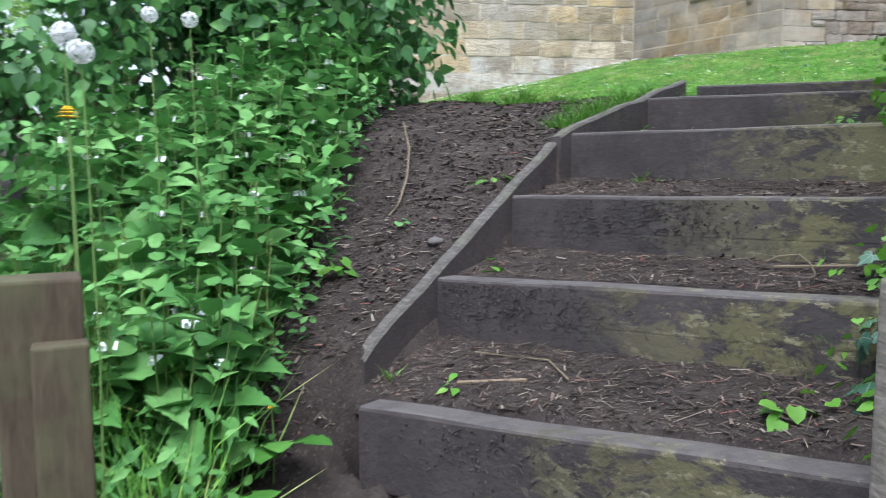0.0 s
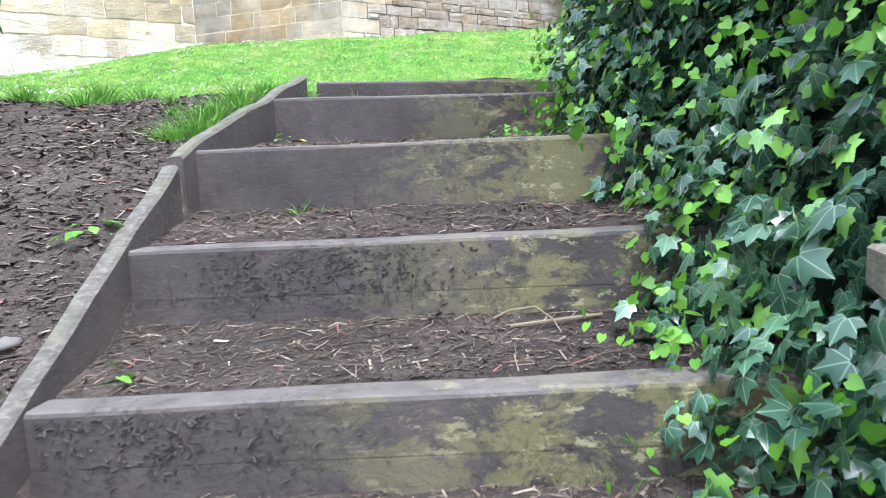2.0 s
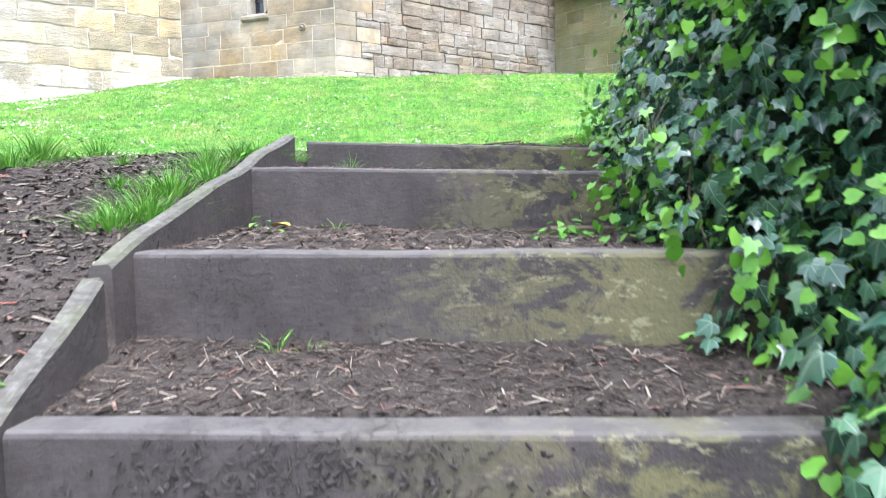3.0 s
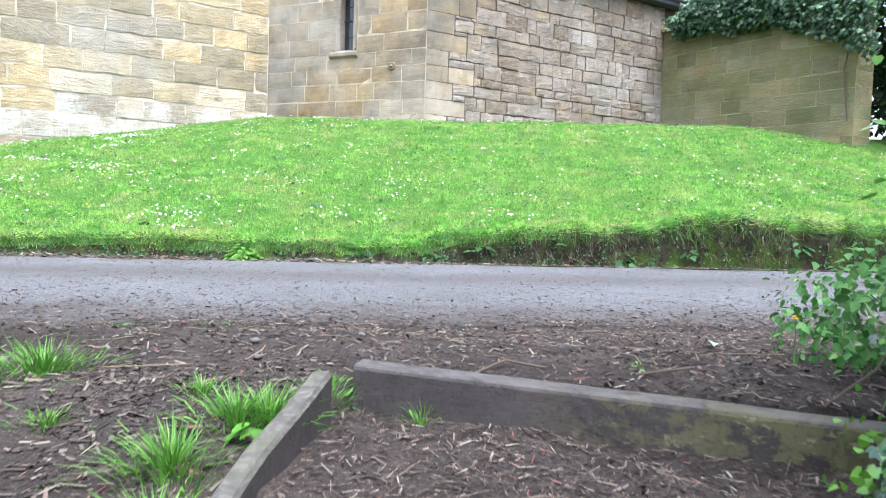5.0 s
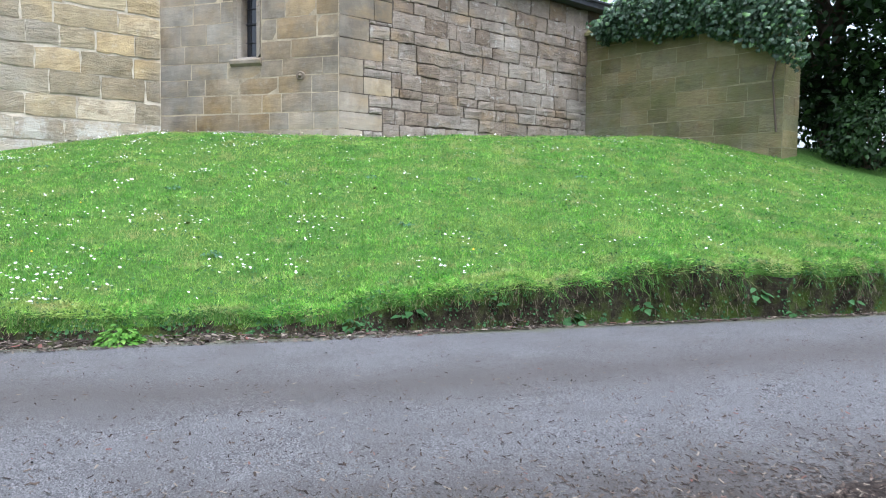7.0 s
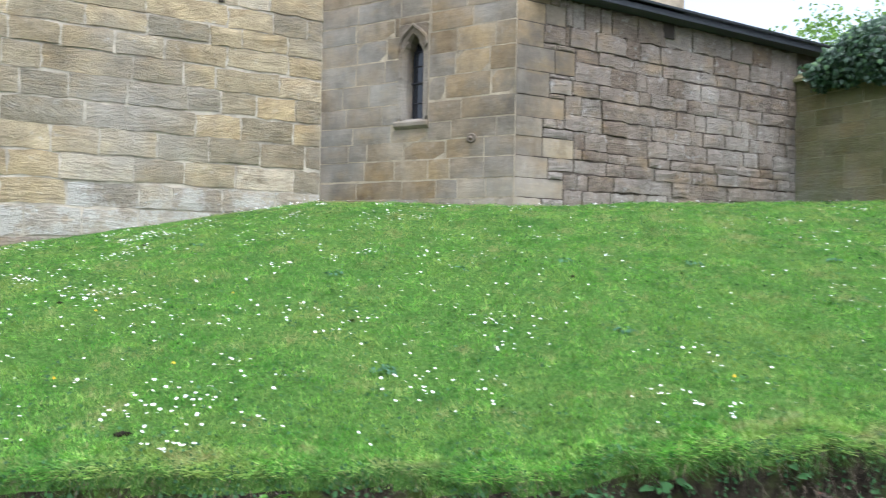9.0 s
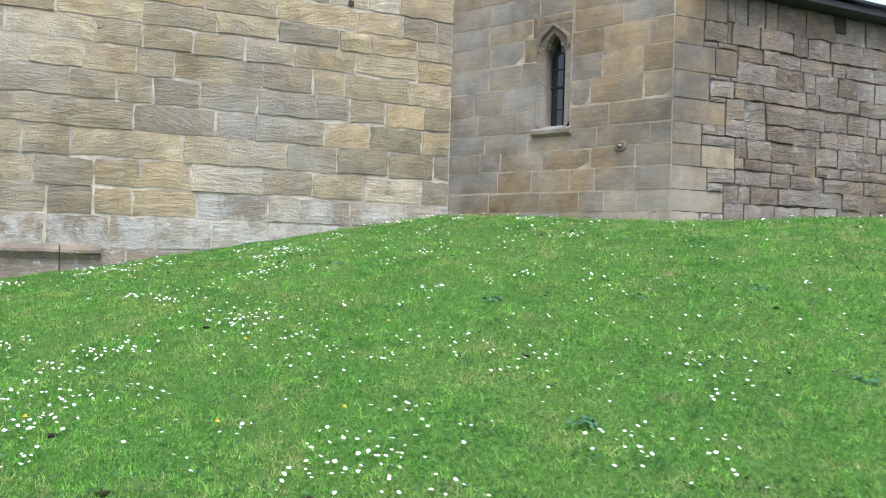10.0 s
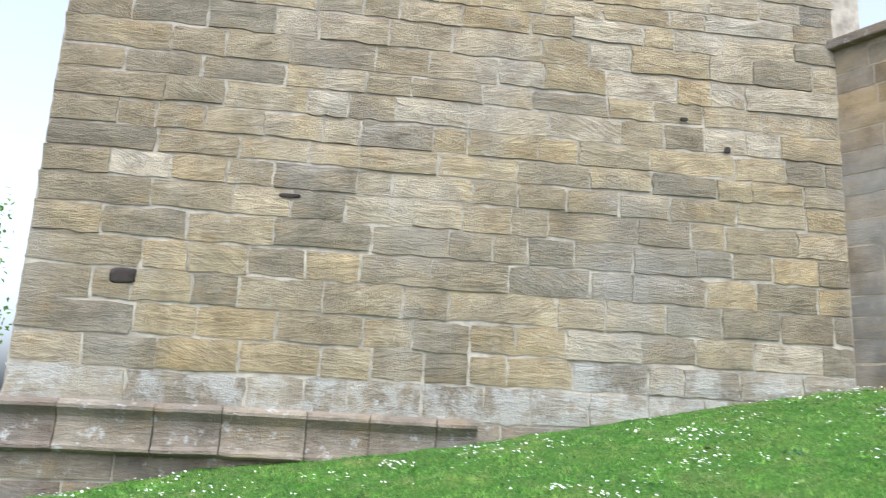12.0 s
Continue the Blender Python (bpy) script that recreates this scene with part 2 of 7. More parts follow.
_c = _k.mix(_k.math("MULTIPLY", _k.math("SUBTRACT", 1.0, _k.step(_mid, 0.05, 0.7)), 0.75), _c, (0.07, 0.062, 0.058))
_c = _k.mix(_k.math("MULTIPLY", _k.step(_k.noise(1.1, 6, 0.65), 0.45, 0.68), 0.55), _c, (0.075, 0.068, 0.064))
_c = _k.mix(_k.math("MULTIPLY", _k.math("SUBTRACT", 1.0, _k.step(_k.math("ADD", _across, _k.math("MULTIPLY", _k.math("SUBTRACT", _k.noise(3, 6, 0.7), 0.5), 1.4)), 7.0, 7.75)), 0.8), _c, (0.05, 0.042, 0.037))
_c = _k.mix(_k.math("MULTIPLY", _k.step(_k.math("ADD", _across, _k.math("MULTIPLY", _k.math("SUBTRACT", _k.noise(4, 6, 0.7), 0.5), 0.6)), 10.6, 10.9), 0.8), _c, (0.1, 0.11, 0.035))
_k.colour(_c)
_k.bump(_k.math("ADD", _k.noise(110, 3, 0.8), _k.noise(8, 4, 0.6)), 0.8, 0.012)

M_TURF = material("turf_soil_moss_and_shade", 0.95, spec=0.1)
_k = Net(M_TURF)
# Soil and moss tones, kept dark to stand for the shade between blades.
_c = _k.ramp(_k.noise(26, 7, 0.75), [(0.35, (0.025, 0.06, 0.012)), (0.5, (0.06, 0.13, 0.022)), (0.65, (0.12, 0.2, 0.05))])
_k.colour(_c)
_k.bump(_k.noise(30, 6, 0.7), 0.8, 0.03)

M_BANK = material("eroded_earth_face", 0.95, spec=0.1)
_k = Net(M_BANK)
_c = _k.ramp(_k.noise(7, 7, 0.7), [(0.28, (0.014, 0.011, 0.008)), (0.5, (0.04, 0.033, 0.022)), (0.72, (0.085, 0.07, 0.045))])
_c = _k.mix(_k.step(_k.noise(3.5, 5, 0.65), 0.45, 0.62), _c, (0.05, 0.075, 0.014))
_k.colour(_c)
_k.bump(_k.noise(18, 7, 0.75), 1.0, 0.06)


def leaf_material(name, stops, rough=0.45, spec=0.4, veins=False, through_light=0.25, patch=None):
    m = material(name, rough, spec=spec)
    n = Net(m)
    c = n.ramp(n.island(), stops)
    if patch:
        c = n.mix(n.step(n.noise(patch[0], 4, 0.6), 0.42, 0.62), c, patch[1], "MULTIPLY")
    if patch:
        c = n.mix(0.8, c, n.ramp(n.noise(5.5, 6, 0.72), [(0.36, (0.4, 0.5, 0.42)), (0.5, (1.0, 1.03, 0.92)), (0.64, (1.6, 1.5, 1.3))]), "MULTIPLY")
        c = n.mix(0.6, c, n.ramp(n.noise(15.0, 4, 0.65), [(0.36, (0.48, 0.56, 0.5)), (0.5, (1.12, 1.12, 1.05)), (0.62, (1.6, 1.52, 1.36))]), "MULTIPLY")
        c = n.mix(n.math("MULTIPLY", n.step(n.noise(1.1, 6, 0.68), 0.48, 0.62), 0.6), c, (0.38, 0.44, 0.12))
        c = n.mix(n.math("MULTIPLY", n.step(n.noise(2.3, 6, 0.7), 0.52, 0.62), 0.65), c, (0.46, 0.4, 0.19))
        c = n.mix(n.math("MULTIPLY", n.step(n.noise(1.9, 6, 0.72, n.where((1.0, 1.0, 3.0))), 0.5, 0.62), 0.6), c, (0.06, 0.19, 0.04))
    c = n.mix(0.4, c, n.ramp(n.noise(40, 3, 0.6), [(0.3, (0.6, 0.6, 0.6)), (0.7, (1.15, 1.15, 1.1))]), "MULTIPLY")
    n.colour(c)
    n.b.inputs["Subsurface Weight"].default_value = 0.0
    tr = n.node("BsdfTranslucent")
    n.put(tr, "Color", c)
    mx = n.node("MixShader", Fac=through_light)
    out = n.t.nodes["Material Output"]
    n.t.links.new(n.b.outputs["BSDF"], mx.inputs[1])
    n.t.links.new(tr.outputs["BSDF"], mx.inputs[2])
    n.t.links.new(mx.outputs["Shader"], out.inputs["Surface"])
    return m


M_GRASS = leaf_material("meadow_grass", [(0.0, (0.078, 0.213, 0.033)), (0.4, (0.172, 0.4, 0.063)), (0.8, (0.27, 0.52, 0.101)), (0.93, (0.39, 0.49, 0.155)), (1.0, (0.48, 0.44, 0.23))], 0.55, 0.25, patch=(3.2, (0.6, 0.76, 0.55)))
M_IVY = leaf_material("glossy_ivy_leaf", [(0.0, (0.026, 0.068, 0.042)), (0.5, (0.05, 0.12, 0.07)), (0.8, (0.085, 0.185, 0.09)), (0.88, (0.18, 0.4, 0.07)), (1.0, (0.28, 0.54, 0.1))], 0.26, 0.85, through_light=0.18)
M_NETTLE = leaf_material("soft_nettle_leaf", [(0.0, (0.05, 0.145, 0.034)), (0.5, (0.098, 0.255, 0.058)), (1.0, (0.19, 0.385, 0.115))], 0.6, 0.25, through_light=0.28)
M_BUSH = leaf_material("dark_elder_leaf", [(0.0, (0.042, 0.12, 0.034)), (0.6, (0.078, 0.205, 0.055)), (1.0, (0.135, 0.31, 0.078))], 0.5, 0.3)
M_TREE = leaf_material("dark_tree_leaf", [(0.0, (0.015, 0.035, 0.01)), (0.7, (0.03, 0.07, 0.018)), (1.0, (0.06, 0.12, 0.03))], 0.5, 0.3)


def plain(name, c, rough=0.7, metal=0.0, spec=0.3, scale=20.0, spread=0.35):
    m = material(name, rough, metal, spec)
    n = Net(m)
    n.colour(n.mix(n.noise(scale, 5, 0.6), tuple(v * (1 - spread) for v in c), tuple(min(1, v * (1 + spread)) for v in c)))
    return m


M_SLATE = plain("dark_roof_slate", (0.055, 0.058, 0.066), 0.6)
M_LEADGLASS = plain("dark_leaded_glass", (0.02, 0.022, 0.026), 0.12, spec=0.6)
M_LEAD = plain("lead_came", (0.05, 0.05, 0.055), 0.5, 0.6)
# Colour of the shade inside holes, for solid patches without depth.
M_HOLE_SHADE = plain("hole_shade", (0.05, 0.04, 0.032), 0.95)
M_WHITE = plain("white_petal", (0.82, 0.82, 0.82), 0.7, spread=0.05)
M_YELLOW = plain("yellow_petal", (0.8, 0.52, 0.02), 0.7, spread=0.15)
M_STEM = plain("pale_green_stem", (0.14, 0.22, 0.06), 0.6)
M_TWIG = plain("dry_twig", (0.2, 0.15, 0.1), 0.85, scale=60)
M_BARK = plain("ivy_bark", (0.09, 0.07, 0.05), 0.9, scale=30)
M_CLOCK = leaf_material("white_seed_fluff", [(0, (0.8, 0.81, 0.8)), (1, (0.88, 0.88, 0.86))], 0.9, 0.1, through_light=0.5)
M_PEBBLE = plain("grey_pebble", (0.11, 0.1, 0.095), 0.8)
M_DOCK = leaf_material("dusty_blue_green_leaf", [(0, (0.06, 0.15, 0.08)), (1, (0.11, 0.23, 0.13))], 0.6, 0.3)
M_LITTER = material("leaf_litter", 0.85, spec=0.2)
_k = Net(M_LITTER)
_k.colour(_k.ramp(_k.island(), [(0.0, (0.025, 0.02, 0.016)), (0.45, (0.06, 0.046, 0.037)), (0.7, (0.105, 0.083, 0.066)), (0.88, (0.17, 0.14, 0.112)), (0.915, (0.17, 0.06, 0.048)), (0.93, (0.2, 0.165, 0.13)), (1.0, (0.25, 0.215, 0.175))]))
M_CRUMB = material("soil_crumbs", 0.9, spec=0.15)
_k = Net(M_CRUMB)
_k.colour(_k.ramp(_k.island(), [(0.0, (0.022, 0.017, 0.014)), (0.5, (0.05, 0.04, 0.034)), (0.85, (0.085, 0.07, 0.06)), (1.0, (0.16, 0.14, 0.122))]))
M_CHIPS = material("pale_wood_chips", 0.85, spec=0.2)
_k = Net(M_CHIPS)
_k.colour(_k.ramp(_k.island(), [(0.0, (0.024, 0.018, 0.015)), (0.45, (0.05, 0.037, 0.03)), (0.75, (0.09, 0.068, 0.054)), (0.9, (0.165, 0.13, 0.103)), (0.915, (0.17, 0.06, 0.048)), (0.93, (0.2, 0.165, 0.13)), (1.0, (0.25, 0.215, 0.175))]))


# ---- making meshes ----
def link_mesh(name, bm, mat, parent=None, label="", smooth=False):
    me = bpy.data.meshes.new(name)
    bm.to_mesh(me)
    bm.free()
    return link_data(name, me, mat, parent, label, smooth)


def link_data(name, me, mat, parent=None, label="", smooth=False):
    if mat and not me.materials:
        me.materials.append(mat)
    if smooth:
        me.polygons.foreach_set("use_smooth", [True] * len(me.polygons))
    ob = new(name, me)
    if parent:
        ob.parent = parent
    if label:
        ob["label"] = label
    return ob


def part(name, bm, mat, parent, label="", smooth=False):
    return link_mesh(name, bm, mat, parent, label, smooth)


def raw_mesh(name, verts, faces):
    """A mesh from numpy arrays: verts (n,3), faces (m,k)."""
    me = bpy.data.meshes.new(name)
    nv, nf, k = len(verts), len(faces), faces.shape[1]
    me.vertices.add(nv)
    me.vertices.foreach_set("co", np.ascontiguousarray(verts, dtype=np.float32).ravel())
    me.loops.add(nf * k)
    me.polygons.add(nf)
    me.loops.foreach_set("vertex_index", np.ascontiguousarray(faces, dtype=np.int32).ravel())
    me.polygons.foreach_set("loop_start", np.arange(0, nf * k, k, dtype=np.int32))
    me.polygons.foreach_set("loop_total", np.full(nf, k, dtype=np.int32))
    me.update(calc_edges=True)
    me.validate()
    return me


def thing(name, label, category, group="", at=(0, 0, 0)):
    ob = new(name)
    ob.location = at
    return tagged(ob, label, category, group)


def box(bm, lo, hi, bevel=0.0, m=None, jitter=0.0, rng=None):
    """A box between two corners, bevelled; optional jitter of its corners."""
    r = bmesh.ops.create_cube(bm, size=1)
    vs = r["verts"]
    for v in vs:
        v.co = Vector([(lo[i] + hi[i]) / 2 + v.co[i] * (hi[i] - lo[i]) for i in range(3)])
        if jitter:
            v.co += Vector([rng.uniform(-jitter, jitter) for _ in range(3)])
    if bevel:
        es = list({e for v in vs for e in v.link_edges})
        r2 = bmesh.ops.bevel(bm, geom=es, offset=bevel, segments=2, affect="EDGES", profile=0.6)
        vs = list({v for f in r2["faces"] for v in f.verts} | {v for v in vs if v.is_valid})
    if m is not None:
        bmesh.ops.transform(bm, matrix=m, verts=[v for v in vs if v.is_valid])
    return vs


def tube(bm, pts, radii, seg=6):
    """A tapered tube through points."""
    rings = []
    for i, p in enumerate(pts):
        p = Vector(p)
        a = Vector(pts[max(i - 1, 0)])
        b = Vector(pts[min(i + 1, len(pts) - 1)])
        d = (b - a).normalized() if (b - a).length > 1e-6 else Vector((0, 0, 1))
        side = d.orthogonal().normalized()
        up = d.cross(side)
        rings.append([bm.verts.new(p + radii[i] * (math.cos(k * math.tau / seg) * side + math.sin(k * math.tau / seg) * up)) for k in range(seg)])
    for r0, r1 in zip(rings, rings[1:]):
        for k in range(seg):
            bm.faces.new((r0[k], r0[(k + 1) % seg], r1[(k + 1) % seg], r1[k]))
    bm.faces.new(rings[0][::-1])
    bm.faces.new(rings[-1])


# ---- the lie of the land ----
STEP0 = Vector((2.267, 2.466, 0))
SU, SW = Vector((0.7071, 0.7071, 0)), Vector((0.7071, -0.7071, 0))
ROAD0 = (7.0, 8.82)
RT, RN = (0.92, -0.392), (0.392, 0.92)
ROAD_W, ROAD_Z = 3.85, 3.25


def stair(u, w, z):
    return STEP0 + SU * u + SW * w + Vector((0, 0, z))


def smooth(t):
    t = np.clip(t, 0, 1)
    return t * t * (3 - 2 * t)


def along(x, y):
    return (x - ROAD0[0]) * RT[0] + (y - ROAD0[1]) * RT[1], (x - ROAD0[0]) * RN[0] + (y - ROAD0[1]) * RN[1]


def stair_uw(x, y):
    dx, dy = x - STEP0.x, y - STEP0.y
    return (dx + dy) * 0.7071, (dx - dy) * 0.7071


def wobble(x, y, scale, seed=0.0):
    return (np.sin(x * scale * 1.3 + seed) * np.cos(y * scale * 1.1 + seed * 2.1) + 0.5 * np.sin(x * scale * 2.9 + y * scale * 2.3 + seed * 3.7)
            + 0.3 * np.sin(x * scale * 5.3 - y * scale * 4.7 + seed * 1.9)) / 1.8


def face_height(a):
    return np.interp(a, [-9, -5, -2.5, -1.4, 0, 1.2, 2.2, 3.4, 8, 14], [0.06, 0.12, 0.2, 0.15, 0.2, 0.38, 0.41, 0.57, 0.55, 0.4]) + 0.05 * wobble(a, a * 0.37, 2.6, 6.0) * smooth((a + 4) / 3)


def verge(a):
    """Width of the littered strip between the road's edge and the foot of the bank."""
    return np.interp(a, [-8, -3, -1.3, 0, 1.3, 8], [0.34, 0.3, 0.28, 0.15, 0.05, 0.04])


def bank_height(x, y):
    """Height of the lawn over the bank, from the road's far edge up to the walls."""
    a, s = along(x, y)
    top = np.interp(a, [-16, -14, -12, -10, -7, -3.2, -1.9, 1.2, 7.5, 9.0], [0.35, 0.55, 0.85, 1.38, 1.62, 2.16, 2.36, 2.28, 2.52, 2.45])
    reach = np.interp(a, [-3, 1], [8.5, 7.0])
    f = face_height(a) * smooth((s - verge(a)) / 0.16)
    k = np.clip((s - 0.05 - verge(a)) / reach, 0, 1)
    return ROAD_Z + 0.005 + f + (top - face_height(a)) * (0.5 * smooth(k) + 0.5 * k) + 0.035 * wobble(x, y, 1.7, 1.0) * smooth(s / 0.8)


def slope_height(x, y):
    """Height of the earth below the road: the landing and the slope beside the steps."""
    u, w = stair_uw(x, y)
    z = np.interp(u, [-30, -12, -6, -3, -2, -1, -0.35, 0.83, 2.3, 2.9, 4.5], [0.2, 0.5, 0.75, 1.2, 1.5, 1.93, 2.26, 2.94, 3.3, 3.34, 3.22])
    left = np.clip(-w, 0, 6)
    z = z + 0.16 * np.minimum(left, 1.2) * smooth((2.6 - u) / 1.5) + 0.03 * wobble(x, y, 3.1, 4.0)
    right = np.clip(w - 1.4, 0, 5)
    return z + 0.15 * np.minimum(right, 1.5) * smooth((2.2 - u) / 1.5)


def ground_height(x, y):
    a, s = along(x, y)
    low = slope_height(x, y)
    near = smooth((s + ROAD_W + 0.9) / 0.9)
    z = low * (1 - near) + (ROAD_Z - 0.015) * near
    z = np.where(s > -ROAD_W + 0.12, ROAD_Z - 0.05, z)
    z = np.where(s > 0.0, np.minimum(bank_height(x, y) - 0.12, 5.0), z)
    u, w = stair_uw(x, y)
    left = np.where(u < -0.4, smooth((w + 0.24) / 0.32), smooth((w + 0.02) / 0.06))
    pit = left * smooth((1.78 - w) / 0.1) * smooth((u + 1.0) / 0.35) * smooth((2.535 - u) / 0.03)
    return z - np.interp(u, [-0.5, -0.4], [0.23, 0.42]) * pit


def axis(lo, hi, step, far):
    inner = np.arange(lo, hi + step / 2, step)
    out = np.geomspace(0.5, far, 22)
    return np.concatenate([(lo - out)[::-1], inner, hi + out])


def sheet(name, xs, ys, height, mat, keep=None):
    gx, gy = np.meshgrid(xs, ys)
    verts = np.stack([gx, gy, height(gx, gy)], -1).reshape(-1, 3)
    i = np.arange(len(xs) * len(ys)).reshape(len(ys), len(xs))
    quads = np.stack([i[:-1, :-1], i[:-1, 1:], i[1:, 1:], i[1:, :-1]], -1).reshape(-1, 4)
    if keep is not None:
        mid = verts[quads].mean(1)
        quads = quads[keep(mid[:, 0], mid[:, 1])]
    return link_data(name, raw_mesh(name, verts, quads), mat, smooth=True)


ground = sheet("ground", axis(-5, 14, 0.075, 600), axis(-5, 12, 0.075, 600), ground_height, M_DIRT)
tagged(ground, "dark trodden earth of the path and slope", "ground", kind="structure")


# ---- road ----
def road_strip():
    aa = np.concatenate([np.linspace(-60, -10, 40), np.arange(-9.8, 12, 0.12), np.linspace(12.2, 60, 40)])
    ss = np.concatenate([[-ROAD_W - 0.03], np.linspace(-ROAD_W, 0, 24), [0.03]])
    ga, gs = np.meshgrid(aa, ss)
    edge = 0.07 * wobble(ga, ga * 0.3, 2.1, 2.0) + 0.03 * wobble(ga, ga * 0.7, 7.3, 5.0)
    sh = np.where(gs < -ROAD_W / 2, edge * 1.6, edge * 0.5)
    s2 = gs + sh
    x = ROAD0[0] + ga * RT[0] + s2 * RN[0]
    y = ROAD0[1] + ga * RT[1] + s2 * RN[1]
    crown = 0.03 * (1 - ((gs + ROAD_W / 2) / (ROAD_W / 2)) ** 2)
    z = ROAD_Z + np.clip(crown, 0, 1) + 0.006 * wobble(ga, gs, 2.5)
    z[0] -= 0.06
    z[-1] -= 0.06
    verts = np.stack([x, y, z], -1).reshape(-1, 3)
    i = np.arange(ga.size).reshape(ga.shape)
    quads = np.stack([i[:-1, :-1], i[:-1, 1:], i[1:, 1:], i[1:, :-1]], -1).reshape(-1, 4)
    ob = link_data("road", raw_mesh("road", verts, quads), M_ROAD, smooth=True)
    return tagged(ob, "narrow worn grey asphalt lane with scattered litter", "road", kind="structure")


road_strip()


# ---- grass bank ----
def lip_shift(a, s):
    """How far the undercut turf lip hangs out over the lane's edge."""
    under = face_height(a) * 0.35 * np.exp(-((s - verge(a) - 0.13) / 0.07) ** 2) * (0.8 + 0.7 * wobble(a, a * 0.4, 3.7, 3.0))
    return -under + (0.07 * wobble(a, a * 0.5, 2.3, 8.0) + 0.03 * wobble(a, s * 2, 9.0, 3.0)) * smooth(s / 0.1)


def bank_mesh():
    aa = np.concatenate([np.linspace(-40, -17, 20), np.arange(-16.6, 13, 0.06), np.linspace(13.4, 40, 20)])
    ss = np.concatenate([np.linspace(-0.02, 0.5, 22), np.geomspace(0.54, 16, 70)])
    ga, gs = np.meshgrid(aa, ss)
    s2 = gs + lip_shift(ga, gs)
    x = ROAD0[0] + ga * RT[0] + gs * RN[0]
    y = ROAD0[1] + ga * RT[1] + gs * RN[1]
    z = bank_height(x, y)
    x = ROAD0[0] + ga * RT[0] + s2 * RN[0]
    y = ROAD0[1] + ga * RT[1] + s2 * RN[1]
    z = z - 0.06 * (gs < 0)
    verts = np.stack([x, y, z], -1).reshape(-1, 3)
    i = np.arange(ga.size).reshape(ga.shape)
    q = np.stack([i[:-1, :-1], i[:-1, 1:], i[1:, 1:], i[1:, :-1]], -1)
    me = raw_mesh("grass_bank", verts, q.reshape(-1, 4))
    me.materials.append(M_TURF)
    me.materials.append(M_BANK)
    idx = np.zeros(q.shape[:2], dtype=np.int32)
    mids = (ss[:-1] + ss[1:])[:, None] / 2
    _mid = (aa[:-1] + aa[1:]) / 2
    idx[mids < (verge(_mid) + np.interp(_mid, [0.0, 1.5], [0.07, 0.12]))[None, :]] = 1
    me.polygons.foreach_set("material_index", idx.ravel())
    ob = link_data("grass_bank", me, None, smooth=True)
    return tagged(ob, "mown green grass bank with an eroded earth edge", "lawn", kind="structure")


bank_mesh()


# ---- masonry ----
def rough_stone(seed, nx=5, nz=4, relief=0.12, ragged=0.06):
    """A unit block, rough on its front (-y), rounded at its rims."""
    rng = random.Random(seed)
    vs, fs = [], []
    ox, oz = rng.uniform(0, 50), rng.uniform(0, 50)
    for j in range(nz):
        for i in range(nx):
            x, z = i / (nx - 1) - 0.5, j / (nz - 1) - 0.5
            rim = min(i, nx - 1 - i, j, nz - 1 - j)
            y = -0.5 + (0.16 if rim == 0 else 0.0)
            if rim:
                y += relief * 2.2 * noise.noise((ox + x * 2.2, oz + z * 2.2, seed))
            else:
                x += rng.uniform(-0.4, 0.4) * ragged
                z += rng.uniform(-1, 1) * ragged
            vs.append((x, y, z))
    for j in range(nz - 1):
        for i in range(nx - 1):
            k = j * nx + i
            fs.append((k, k + 1, k + nx + 1, k + nx))
    ring = [i for i in range(nx)] + [j * nx + nx - 1 for j in range(1, nz)] + [(nz - 1) * nx + i for i in range(nx - 2, -1, -1)] + [j * nx for j in range(nz - 2, 0, -1)]
    base = len(vs)
    for k in ring:
        vs.append((vs[k][0], 0.5, vs[k][2]))
    n = len(ring)
    for k in range(n):
        fs.append((ring[(k + 1) % n], ring[k], base + k, base + (k + 1) % n))
    me = bpy.data.meshes.new("stone")
    me.from_pydata(vs, [], fs)
    return me


ROUGH = [rough_stone(i, relief=0.16) for i in range(10)]
FLAT = [rough_stone(100 + i, relief=0.03, ragged=0.015) for i in range(6)]


def with_material(meshes, mat):
    out = []
    for me in meshes:
        c = me.copy()
        c.materials.append(mat)
        out.append(c)
    return out


